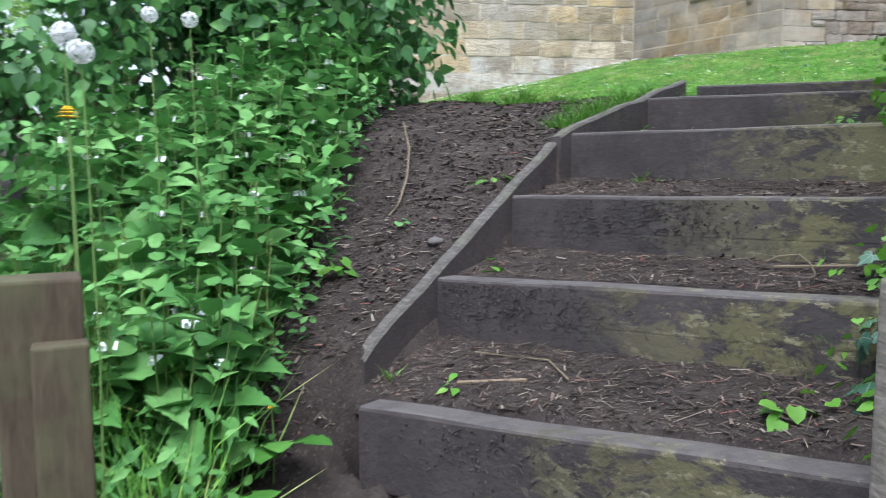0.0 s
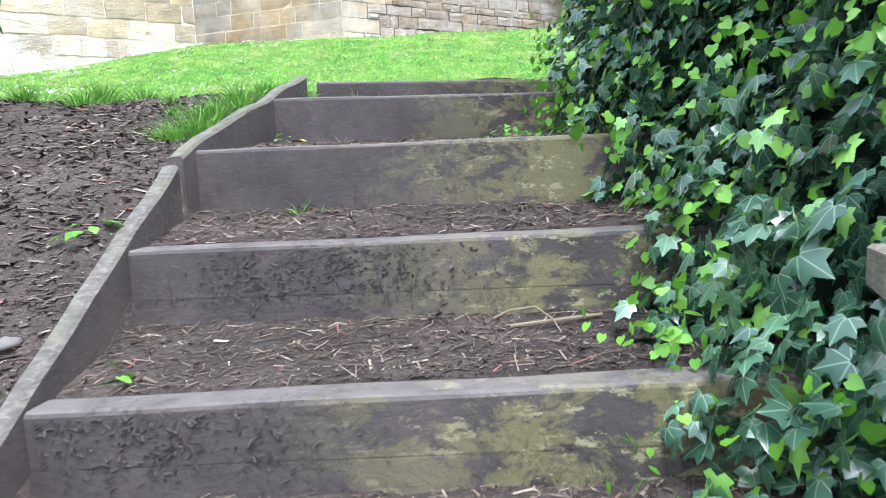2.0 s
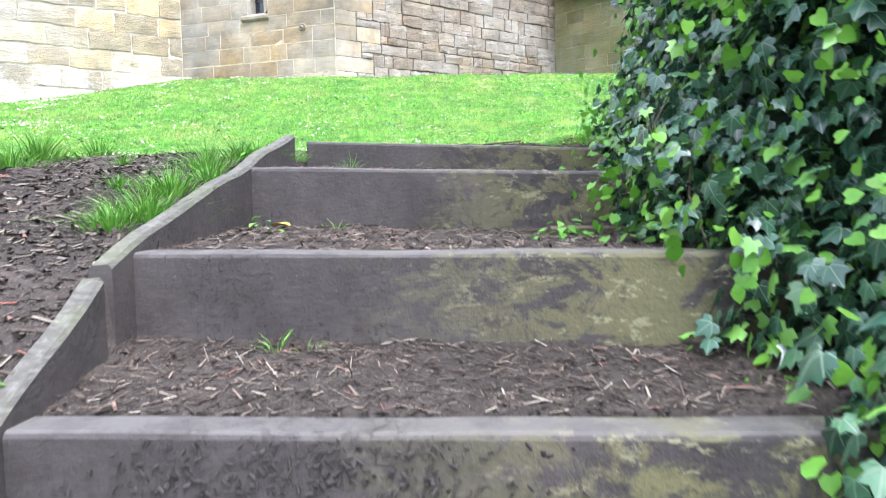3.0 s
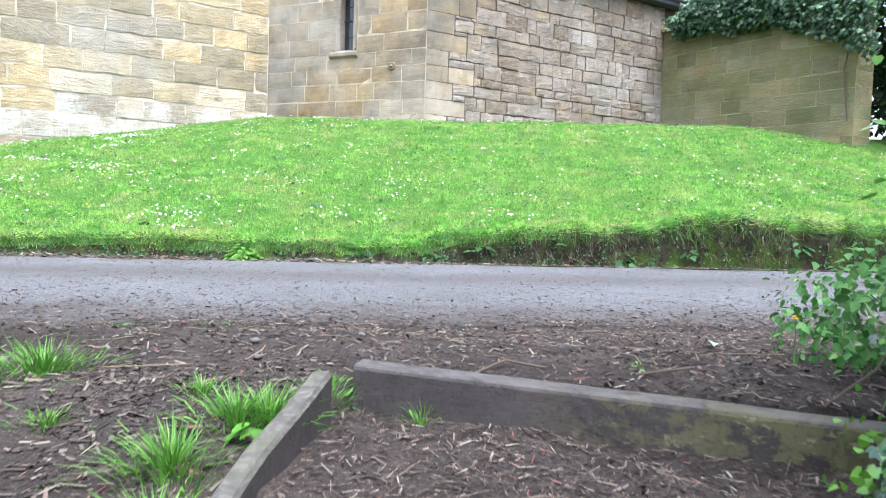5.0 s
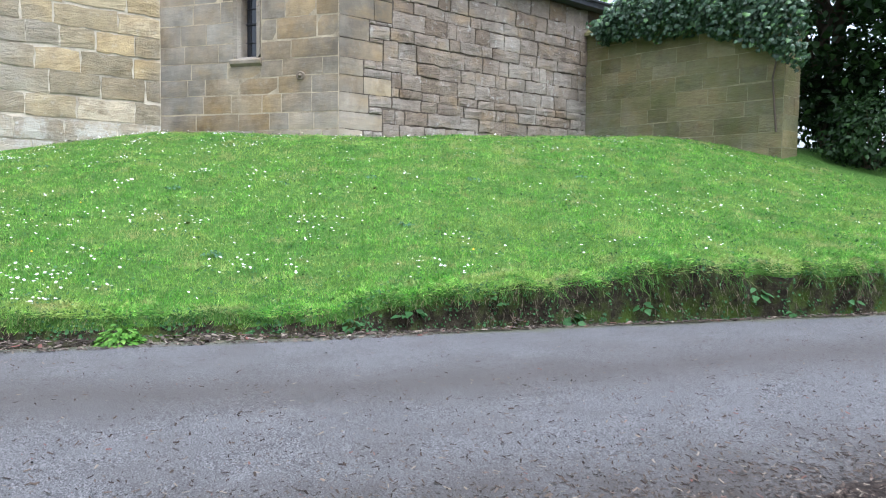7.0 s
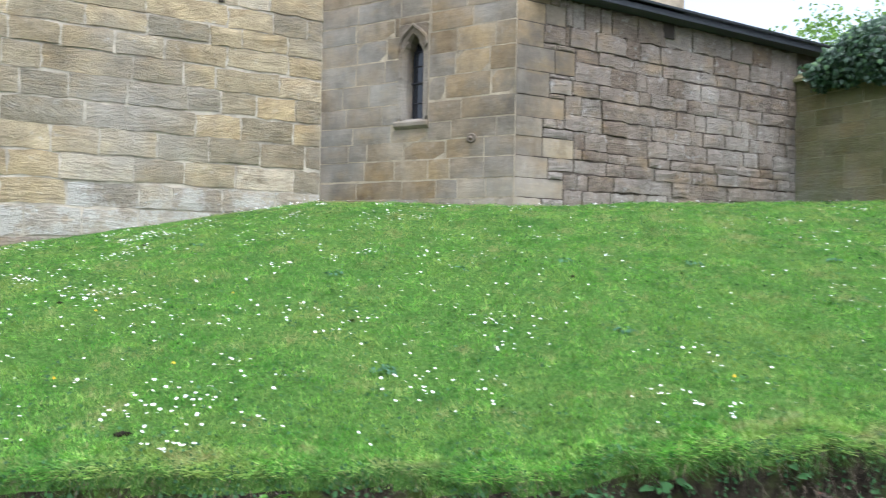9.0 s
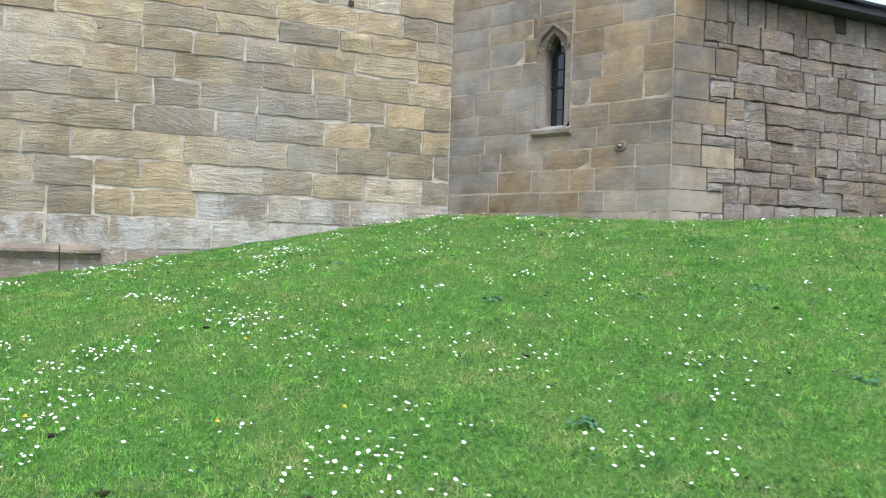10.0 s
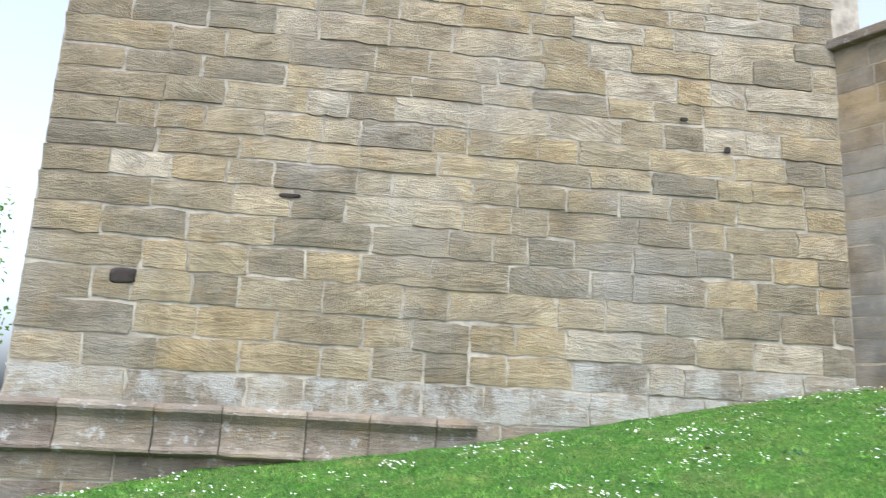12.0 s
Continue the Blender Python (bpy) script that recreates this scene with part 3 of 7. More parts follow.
def masonry(wall, p0, p1, courses, lengths, kinds, seed, proud=(0.03, 0.05), base=None, holes=(), limit=300, joint=0.014, quoin=0.0, rough_turn=0.02):
    """Lays courses of stones on a wall's face from p0 to p1 (plan points, the face looks to the right of that way).
    courses: bed heights; kinds: a function of (distance, height) that gives a list of stone meshes; holes: (d0, d1, z0, z1) left free."""
    rng = random.Random(seed)
    d = Vector((p1[0] - p0[0], p1[1] - p0[1], 0))
    total = d.length
    d.normalize()
    turn = math.atan2(d.y, d.x)
    out_way = Vector((d.y, -d.x, 0))
    made = []
    for ci, (z0, z1) in enumerate(zip(courses, courses[1:])):
        x = 0.0
        while x < total - 0.02:
            ln = rng.uniform(*lengths) * (1.0 + 0.35 * (rng.random() < 0.18))
            if quoin and x == 0.0:
                ln = quoin if ci % 2 else quoin * 0.6
            if total - (x + ln) < lengths[0] * 0.6:
                ln = total - x
            pieces = [(x, x + ln, z0, z1)]
            for h0, h1, hz0, hz1 in holes:
                nxt = []
                for a, b, c, e in pieces:
                    if b <= h0 or a >= h1 or e <= hz0 or c >= hz1:
                        nxt.append((a, b, c, e))
                        continue
                    if a < h0 - 0.05:
                        nxt.append((a, h0, c, e))
                    if b > h1 + 0.05:
                        nxt.append((h1, b, c, e))
                    if c < hz0 - 0.05:
                        nxt.append((max(a, h0), min(b, h1), c, hz0))
                    if e > hz1 + 0.05:
                        nxt.append((max(a, h0), min(b, h1), hz1, e))
                pieces = nxt
            for a, b, c, e in pieces:
                if base is not None and e < base((a + b) / 2) - 0.05:
                    continue
                made.append((a, b, c, e, rng.uniform(*proud), rng.randrange(1000), rng.random()))
            x += ln
    made.sort(key=lambda s: s[2])
    rest_v, rest_f, count = [], [], 0
    for a, b, c, e, pr, pick, flip in made:
        meshes = kinds((a + b) / 2, (c + e) / 2)
        me = meshes[pick % len(meshes)]
        depth = pr + 0.03
        wave = 0.028 * noise.noise(((a + b) * 0.35, c * 1.7, seed))
        mid = Vector((p0[0], p0[1], wave)) + d * (a + b) / 2 + out_way * (pr - depth / 2) + Vector((0, 0, (c + e) / 2))
        m = Matrix.LocRotScale(mid, Euler((0, rough_turn * (flip - 0.5), turn)), ((b - a - joint) , depth, e - c - joint))
        if count < limit:
            ob = new("stone", me)
            ob.parent = wall
            ob.matrix_local = m
            count += 1
        else:
            n0 = len(rest_v)
            rest_v.extend(tuple(m @ v.co) for v in me.vertices)
            rest_f.extend((tuple(n0 + i for i in p.vertices), JOINED.get(me.materials[0], me.materials[0])) for p in me.polygons)
    if rest_f:
        me = bpy.data.meshes.new("upper_stonework")
        me.from_pydata(rest_v, [], [f for f, _ in rest_f])
        mats = []
        for _, mt in rest_f:
            if mt not in mats:
                mats.append(mt)
                me.materials.append(mt)
        me.polygons.foreach_set("material_index", [mats.index(mt) for _, mt in rest_f])
        ob = link_data("upper_stonework", me, None, wall)
        tagged(ob, kind="stuff")


def beds(z0, z1, lo, hi, seed):
    rng = random.Random(seed)
    out = [z0]
    while out[-1] < z1 - lo:
        out.append(out[-1] + rng.uniform(lo, hi))
    out[-1] = z1
    return out


def prism(name, pts, z0, z1, mat, label):
    """A solid wall on a plan polygon, counter-clockwise."""
    bm = bmesh.new()
    lo = [bm.verts.new((x, y, z0)) for x, y in pts]
    hi = [bm.verts.new((x, y, z1)) for x, y in pts]
    n = len(pts)
    bm.faces.new(lo[::-1])
    bm.faces.new(hi)
    for k in range(n):
        bm.faces.new((lo[k], lo[(k + 1) % n], hi[(k + 1) % n], hi[k]))
    ob = link_mesh(name, bm, mat)
    return tagged(ob, label, "wall", kind="structure")


TW_L, TW_Y = (-2.27, 18.21), 18.21
IN = (8.94, 18.21)
CB = (10.856, 14.82)
IN34 = (17.67, 14.82)
PIER = (17.67, 10.1)
tower = prism("wall_tower", [TW_L, (9.4, 18.21), (9.4, 25.0), (-2.27, 25.0)], 2.6, 14.0, M_MORTAR, "tower wall of coursed yellow-brown sandstone blocks")
WD = Vector((CB[0] - IN[0], CB[1] - IN[1], 0))
WLEN = WD.length
WD.normalize()
block = prism("wall_window", [IN, CB, (14.5, 14.83), (14.5, 19.0), (9.0, 19.0)], 3.6, 10.8, M_MORTAR_TAN, "ashlar sandstone wall with a small lancet window")


def cut_recess(ob, p0, d, hole, depth):
    """Sinks a rectangular opening into the face of a solid wall."""
    bm = bmesh.new()
    bm.from_mesh(ob.data)
    out_way = Vector((d.y, -d.x, 0))
    o = Vector((p0[0], p0[1], 0))
    for co, no in ((o + d * hole[0], d), (o + d * hole[1], d), (Vector((0, 0, hole[2])), Vector((0, 0, 1))), (Vector((0, 0, hole[3])), Vector((0, 0, 1)))):
        faces = [f for f in bm.faces if f.normal.dot(out_way) > 0.99]
        es = {e for f in faces for e in f.edges}
        vs = {v for f in faces for v in f.verts}
        bmesh.ops.bisect_plane(bm, geom=list(vs) + list(es) + faces, plane_co=co, plane_no=no)
    for f in list(bm.faces):
        c = f.calc_center_median()
        k = (c - o).dot(d)
        if f.normal.dot(out_way) > 0.99 and hole[0] < k < hole[1] and hole[2] < c.z < hole[3]:
            r = bmesh.ops.extrude_face_region(bm, geom=[f])
            bmesh.ops.translate(bm, verts=[v for v in r["geom"] if isinstance(v, bmesh.types.BMVert)], vec=-out_way * depth)
            bmesh.ops.delete(bm, geom=[f], context="FACES")
    bm.to_mesh(ob.data)
    bm.free()


WIN = (1.70, 2.30, 6.98, 8.62)
cut_recess(block, IN, WD, (1.72, 2.28, 7.0, 8.6), 0.7)
side = prism("wall_side", [(CB[0] + 0.02, 14.82), (18.4, 14.82), (18.4, 17.5), (CB[0] + 0.02, 17.5)], 3.6, 8.95, M_MORTAR_DARK, "weathered grey-brown coursed stone wall under the eaves")
yard = prism("wall_yard", [PIER, (18.3, 10.1), (18.3, 14.83), (17.67, 14.83)], 3.6, 8.3, M_MORTAR_MOSS, "mossy green-brown stone boundary wall")
ROUGH_SAND, ROUGH_ASH, ROUGH_PALE = with_material(ROUGH, M_SAND), with_material(ROUGH, M_ASH), with_material(ROUGH, M_PALE)
ROUGH_WARM = with_material(ROUGH, M_WARM)
FLAT_WARM, ROUGH_GREY, FLAT_GREEN = with_material(FLAT, M_WARM), with_material(ROUGH, M_GREY), with_material(FLAT, M_GREEN)
ROUGH_PLINTH = with_material(FLAT, M_PLINTH)
FOOT = with_material(ROUGH, M_FOOT)


# ---- steps ----
def sleeper(u, w0, w1, top_l, top_r, height, seed, split=0.5):
    """One riser of the steps: stacked boards of dark timber on edge."""
    rng = random.Random(seed)
    t = thing("timber_step", "dark weathered timber riser stained with green algae, set in earth", "step", "timber steps")
    cuts = [0.0, split, 1.0] if split else [0.0, 1.0]
    for c0, c1 in zip(cuts, cuts[1:]):
        bm = bmesh.new()
        n = 14
        rows = []
        for i in range(n + 1):
            f = i / n
            w = w0 + (w1 - w0) * f
            top = top_l + (top_r - top_l) * f
            zt, zb = top - height * c0, top - height * c1
            sag = 0.006 * noise.noise((f * 4, seed, 0))
            r = 0.012 if c0 == 0.0 else 0.0006
            th = 0.1
            front = -0.004 * noise.noise((f * 5, seed, 3.0))
            prof = [(front, zb + 0.0008), (front, zt - r), (front + 0.004, zt - 0.004), (front + r, zt), (th - r, zt + sag), (th, zt - r), (th, zb + 0.002)]
            rows.append([bm.verts.new(stair(u + pu, w, pz + (sag if k in (2, 3) and c0 == 0 else 0))) for k, (pu, pz) in enumerate(prof)])
        m = len(rows[0])
        for a, b in zip(rows, rows[1:]):
            for k in range(m - 1):
                bm.faces.new((a[k], b[k], b[k + 1], a[k + 1]))
            bm.faces.new((a[m - 1], b[m - 1], b[0], a[0]))
        bm.faces.new(rows[0])
        bm.faces.new(rows[-1][::-1])
        bmesh.ops.recalc_face_normals(bm, faces=bm.faces)
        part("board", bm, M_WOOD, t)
    return t


STEPS = [  # u, w0, w1, top left, top right, height, split
    (-0.5, 0.11, 1.62, 2.165, 2.29, 0.24, 0.0),
    (0.0, 0.0, 1.6, 2.476, 2.535, 0.24, 0.52),
    (0.469, 0.0, 1.6, 2.751, 2.762, 0.24, 0.56),
    (0.94, 0.0, 1.6, 3.015, 3.0, 0.24, 0.0),
    (1.756, 0.0, 1.6, 3.233, 3.185, 0.24, 0.0),
    (2.466, 0.0, 1.42, 3.366, 3.3, 0.16, 0.0),
]
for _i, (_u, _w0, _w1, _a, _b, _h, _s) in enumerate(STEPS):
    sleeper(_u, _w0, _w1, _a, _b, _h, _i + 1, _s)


def tread(i):
    """The trodden earth between two risers."""
    u0, _, _, al, ar, _, _ = STEPS[i]
    if i + 1 < len(STEPS):
        u1, _, _, bl, br, h, _ = STEPS[i + 1]
        back_l, back_r = bl - (0.2 if i < 4 else 0.12), br - (0.2 if i < 4 else 0.12)
    else:
        return
    nu, nw = 14, 40
    gu, gw = np.meshgrid(np.linspace(u0 + 0.085, u1 + 0.03, nu), np.linspace(-0.03, 1.75, nw))
    f = np.clip((gu - u0 - 0.1) / (u1 - u0 - 0.1), 0, 1)
    fw = np.clip(gw / 1.5, 0, 1)
    z = (al + (ar - al) * fw - 0.004) * (1 - f) + (back_l + (back_r - back_l) * fw) * f
    z = z + 0.014 * wobble(gu, gw, 9.0, i) * np.clip(f * 4, 0, 1) + 0.05 * smooth((gw - 1.2) / 0.5)
    z[:, 0] -= 0.06
    x = STEP0.x + 0.7071 * (gu + gw)
    y = STEP0.y + 0.7071 * (gu - gw)
    verts = np.stack([x, y, z], -1).reshape(-1, 3)
    k = np.arange(gu.size).reshape(gu.shape)
    q = np.stack([k[:-1, :-1], k[1:, :-1], k[1:, 1:], k[:-1, 1:]], -1).reshape(-1, 4)
    ob = link_data("tread", raw_mesh("tread", verts, q[:, ::-1]), M_DIRT, smooth=True)
    tagged(ob, "trodden earth tread strewn with bark and twigs", "ground", kind="structure")


for _i in range(len(STEPS) - 1):
    tread(_i)


def string_board(u0, z0, u1, z1, drop, w, seed, label):
    t = thing("side_board", label, "board", "boards edging the steps")
    bm = bmesh.new()
    n = 16
    rows = []
    for i in range(n + 1):
        f = i / n
        u, z = u0 + (u1 - u0) * f, z0 + (z1 - z0) * f
        z += 0.012 * noise.noise((f * 6, seed, 0)) - 0.02 * max(0, 0.08 - f) / 0.08
        wv = w + 0.008 * noise.noise((f * 3, seed, 7))
        prof = [(-0.055, z - drop), (-0.055, z - 0.008), (-0.047, z), (0.0 - 0.008, z + 0.003), (0.0, z - 0.008), (0.0, z - drop)]
        rows.append([bm.verts.new(stair(u, wv + pw, pz)) for pw, pz in prof])
    m = len(rows[0])
    for a, b in zip(rows, rows[1:]):
        for k in range(m):
            bm.faces.new((a[k], a[(k + 1) % m], b[(k + 1) % m], b[k]))
    bm.faces.new(rows[0])
    bm.faces.new(rows[-1][::-1])
    bmesh.ops.recalc_face_normals(bm, faces=bm.faces)
    # Faces turned up get the lighter timber colour, all others the dark one.
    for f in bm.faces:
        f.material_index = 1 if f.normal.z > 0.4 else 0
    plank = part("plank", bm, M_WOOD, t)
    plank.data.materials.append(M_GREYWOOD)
    return t


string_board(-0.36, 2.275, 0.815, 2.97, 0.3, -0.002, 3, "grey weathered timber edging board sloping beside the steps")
string_board(0.85, 3.015, 2.3, 3.38, 0.3, -0.002, 8, "upper grey timber edging board with a paler top face")


def tread_z(u, w):
    z = np.zeros_like(u)
    for i in range(len(STEPS) - 1):
        u0, _, _, al, ar, _, _ = STEPS[i]
        u1, _, _, bl, br, _, _ = STEPS[i + 1]
        drop = 0.2 if i < 4 else 0.12
        fw = np.clip(w / 1.5, 0, 1)
        f = np.clip((u - u0 - 0.1) / (u1 - u0 - 0.1), 0, 1)
        zi = (al + (ar - al) * fw - 0.004) * (1 - f) + (bl - drop + (br - bl) * fw) * f + 0.014 * wobble(u, w, 9.0, i) * np.clip(f * 4, 0, 1) + 0.05 * smooth((w - 1.2) / 0.5)
        z = np.where((u >= u0 + 0.11) & (u < u1), zi, z)
    return z



def tread_at(u, w):
    return float(tread_z(np.array([float(u)]), np.array([float(w)]))[0])


# ---- stonework, piece by piece ----
def tower_kind(d, z):
    if z < 4.95:
        return ROUGH_PLINTH
    if z < 5.36 + 0.04 * d + 0.15 * noise.noise((d * 1.3, 2.0, 2.0)):
        return FOOT
    pick = 0.5 + 0.9 * noise.noise((d * 1.9, z * 3.1, 4.0))
    # More grey stones low in the right corner stand for its shade.
    grey = 0.75 if d < 1.6 else 0.62 if 6.6 < z < 7.95 and 3.0 < d < 8.6 else 0.5 if d > 8.6 and z < 7.5 else 0.3
    # More pale stones high up: partly real, partly brighter light put into colour.
    pale = 0.5 if z > 8.8 and d > 1.6 else 0.14
    return ROUGH_ASH if pick < grey else ROUGH_PALE if pick > 1.0 - pale else ROUGH_SAND


def window_kind(d, z):
    return ROUGH_WARM if z < 5.75 else FLAT_WARM


TOWER_BEDS = [4.92, 5.4, 5.81, 6.22, 6.65, 7.06, 7.46, 7.86, 8.22, 8.56, 8.93, 9.32, 9.65, 10.07, 10.5, 10.85, 11.15]

def tower_base(d):
    x, y = TW_L[0] + d, TW_Y
    return float(bank_height(np.array(x), np.array(y)))


masonry(tower, TW_L, IN, beds(3.0, 4.42, 0.3, 0.36, 5) + TOWER_BEDS + beds(11.5, 13.9, 0.3, 0.42, 3), (0.48, 1.12), tower_kind, 11, proud=(0.012, 0.04), base=tower_base, quoin=1.4, joint=0.034, rough_turn=0.03)
masonry(block, IN, CB, beds(5.35, 10.7, 0.3, 0.4, 4), (0.4, 0.85), window_kind, 12, proud=(0.005, 0.014), holes=(WIN,), joint=0.02)
QUOIN_BEDS = [b for b in beds(5.35, 10.7, 0.3, 0.4, 4) if b < 8.8] + [8.9]
teeth = []
for _i, (_z0, _z1) in enumerate(zip(QUOIN_BEDS, QUOIN_BEDS[1:])):
    _reach = (0.52, 0.95, 0.64, 1.15)[_i % 4]
    masonry(side, CB, (CB[0] + _reach, CB[1]), [_z0, _z1], (0.5, 1.2), window_kind, 40 + _i, proud=(0.008, 0.022), joint=0.014)
    teeth.append((0.0, _reach - 0.5, _z0, _z1))
masonry(side, (CB[0] + 0.5, CB[1]), IN34, beds(5.2, 8.9, 0.17, 0.36, 6), (0.22, 0.7), lambda d, z: ROUGH_GREY, 13, holes=teeth, proud=(0.012, 0.05), joint=0.02, rough_turn=0.05)
masonry(yard, IN34, PIER, beds(5.2, 8.3, 0.29, 0.36, 7), (0.4, 0.8), lambda d, z: FLAT_GREEN, 14, proud=(0.006, 0.014), joint=0.016, quoin=0.0)
masonry(yard, PIER, (18.3, 10.1), beds(5.2, 8.3, 0.29, 0.36, 9), (0.3, 0.63), lambda d, z: FLAT_GREEN, 15, proud=(0.006, 0.014), joint=0.016)


# ---- building details ----
def wall_pt(d, out, z):
    """A point on the window wall: distance from the inner corner, metres out of the face, height."""
    return Vector((IN[0], IN[1], 0)) + WD * d + Vector((WD.y, -WD.x, 0)) * out + Vector((0, 0, z))


def lancet(cx, half, z0, spring, apex, n=10):
    """Outline of a pointed light with cusped shoulders, from its lower left corner up and round."""
    left = [(cx - half, z0 + (spring - z0) * i / 6) for i in range(7)]
    rise = apex - spring
    for i in range(1, n):
        f = i / n
        k = half * math.cos(f * math.pi / 2) ** 0.75
        k -= 0.035 * max(0.0, 1 - abs(f - 0.55) / 0.13) * half / 0.165
        left.append((cx - max(k, 0.012), spring + rise * f))
    return left + [(cx, apex)] + [(2 * cx - x, z) for x, z in reversed(left)]


def window():
    t = tagged(new("window_1"), "small lancet window with dark leaded glass and worn stone surround", "window", kind="structure")
    cx = 1.99
    hole = lancet(cx, 0.165, 7.03, 8.05, 8.43)
    back = lancet(cx, 0.15, 7.05, 8.05, 8.41)
    n = len(hole)
    bm = bmesh.new()

    def rect(x, z):
        dx, dz = x - cx, z - 7.75
        k = min((0.298 / abs(dx)) if abs(dx) > 1e-6 else 1e9, (0.765 if dz < 0 else 0.865) / abs(dz) if abs(dz) > 1e-6 else 1e9)
        return cx + dx * k, 7.75 + dz * k
    front_out = [bm.verts.new(wall_pt(*(lambda p: (p[0], 0.018, p[1]))(rect(x, z)))) for x, z in hole]
    chamf = [bm.verts.new(wall_pt(cx + (x - cx) * 1.28, 0.018, 7.75 + (z - 7.75) * 1.055)) for x, z in hole]
    inner = [bm.verts.new(wall_pt(x, -0.05, z)) for x, z in hole]
    deep = [bm.verts.new(wall_pt(x, -0.4, z)) for x, z in back]
    for r0, r1 in ((front_out, chamf), (chamf, inner), (inner, deep)):
        for k in range(n):
            bm.faces.new((r0[k], r0[(k + 1) % n], r1[(k + 1) % n], r1[k]))
    bmesh.ops.recalc_face_normals(bm, faces=bm.faces)
    part("window_frame", bm, M_SOOTSTONE, t, "worn sandstone surround with a cusped head")
    bm = bmesh.new()
    f = bm.faces.new([bm.verts.new(wall_pt(x, -0.22, z)) for x, z in back])
    r = bmesh.ops.extrude_face_region(bm, geom=[f])
    bmesh.ops.translate(bm, verts=[v for v in r["geom"] if isinstance(v, bmesh.types.BMVert)], vec=Vector((-WD.y, WD.x, 0)) * 0.006)
    bmesh.ops.recalc_face_normals(bm, faces=bm.faces)
    pane = part("pane", bm, M_LEADGLASS, t, "dark leaded glass pane")
    for z, r in ((7.32, 0.008), (7.66, 0.018), (7.95, 0.008), (8.2, 0.008)):
        bm = bmesh.new()
        tube(bm, [wall_pt(1.83, -0.205, z), wall_pt(2.15, -0.205, z)], [r, r])
        part("glazing_bar", bm, M_LEAD, pane)
    for d in (1.93, 2.05):
        bm = bmesh.new()
        tube(bm, [wall_pt(d, -0.208, 7.05), wall_pt(d, -0.208, 8.3)], [0.006, 0.006])
        part("glazing_bar", bm, M_LEAD, pane)
    bm = bmesh.new()
    rows = []
    for i in range(7):
        d = 1.64 + (2.32 - 1.64) * i / 6
        e = 0.008 * noise.noise((d * 5, 1, 2))
        rows.append([bm.verts.new(wall_pt(d, o, z + e)) for o, z in ((-0.1, 7.03), (0.06, 6.975), (0.07, 6.955), (0.065, 6.9), (0.01, 6.85), (-0.1, 6.85))])
    for a, b in zip(rows, rows[1:]):
        for k in range(6):
            bm.faces.new((a[k], a[(k + 1) % 6], b[(k + 1) % 6], b[k]))
    bm.faces.new(rows[0])
    bm.faces.new(rows[-1][::-1])
    bmesh.ops.recalc_face_normals(bm, faces=bm.faces)
    part("window_sill", bm, M_WARM, t, "projecting worn stone sill")
    bm = bmesh.new()
    pts = [(cx - 0.25, 8.2), (cx - 0.25, 8.28)] + [(cx - 0.25 * math.cos(k * math.pi / 2 / 7) ** 0.85, 8.28 + 0.27 * k / 7) for k in range(1, 7)] + [(cx, 8.57)]
    pts = pts + [(2 * cx - x, z) for x, z in reversed(pts[:-1])]
    rings = []
    for x, z in pts:
        rings.append([bm.verts.new(wall_pt(cx + (x - cx) * k, o, z + dz)) for k, o, dz in ((0.97, 0.0, -0.01), (0.97, 0.04, -0.01), (1.03, 0.065, 0.015), (1.14, 0.055, 0.05), (1.16, 0.0, 0.06))])
    for a, b in zip(rings, rings[1:]):
        for k in range(4):
            bm.faces.new((a[k], a[k + 1], b[k + 1], b[k]))
    bm.faces.new(rings[0])
    bm.faces.new(rings[-1][::-1])
    bmesh.ops.recalc_face_normals(bm, faces=bm.faces)
    part("hood_mould", bm, M_SOOTSTONE, t, "soot-darkened pointed hood moulding")


M_SOOTSTONE = stone_material("soot_darkened_sandstone", [(0.0, (0.13, 0.105, 0.08)), (1.0, (0.2, 0.165, 0.12))], 8.0, lichen=0.1)
window()


def iron_boss():
    t = thing("wall_anchor", "small rusty iron tie-bar plate fixed to the ashlar", "wall anchor", at=wall_pt(3.13, 0.02, 6.63))
    bm = bmesh.new()
    seg = 14
    turn = Matrix.Rotation(math.atan2(WD.y, WD.x), 4, "Z")
    prof = [(0.0, -0.028), (0.03, -0.026), (0.04, -0.008), (0.075, -0.012), (0.09, 0.0), (0.09, 0.03)]
    rings = [[bm.verts.new(turn @ Vector((r * math.cos(k * math.tau / seg), y, r * 0.9 * math.sin(k * math.tau / seg)))) for k in range(seg)] for r, y in prof[1:]]
    tip = bm.verts.new(turn @ Vector((0, -0.06, 0)))
    for k in range(seg):
        bm.faces.new((tip, rings[0][k], rings[0][(k + 1) % seg]))
    for a, b in zip(rings, rings[1:]):
        for k in range(seg):
            bm.faces.new((a[k], b[k], b[(k + 1) % seg], a[(k + 1) % seg]))
    bmesh.ops.recalc_face_normals(bm, faces=bm.faces)
    part("plate", bm, plain("rusty_iron", (0.17, 0.135, 0.1), 0.8), t)


iron_boss()


def slab(name, lo, hi, mat, label, category, parent=None, bevel=0.015, seed=0):
    bm = bmesh.new()
    box(bm, lo, hi, bevel)
    if parent:
        return part(name, bm, mat, parent, label)
    ob = link_mesh(name, bm, mat)
    return tagged(ob, label, category, kind="structure")


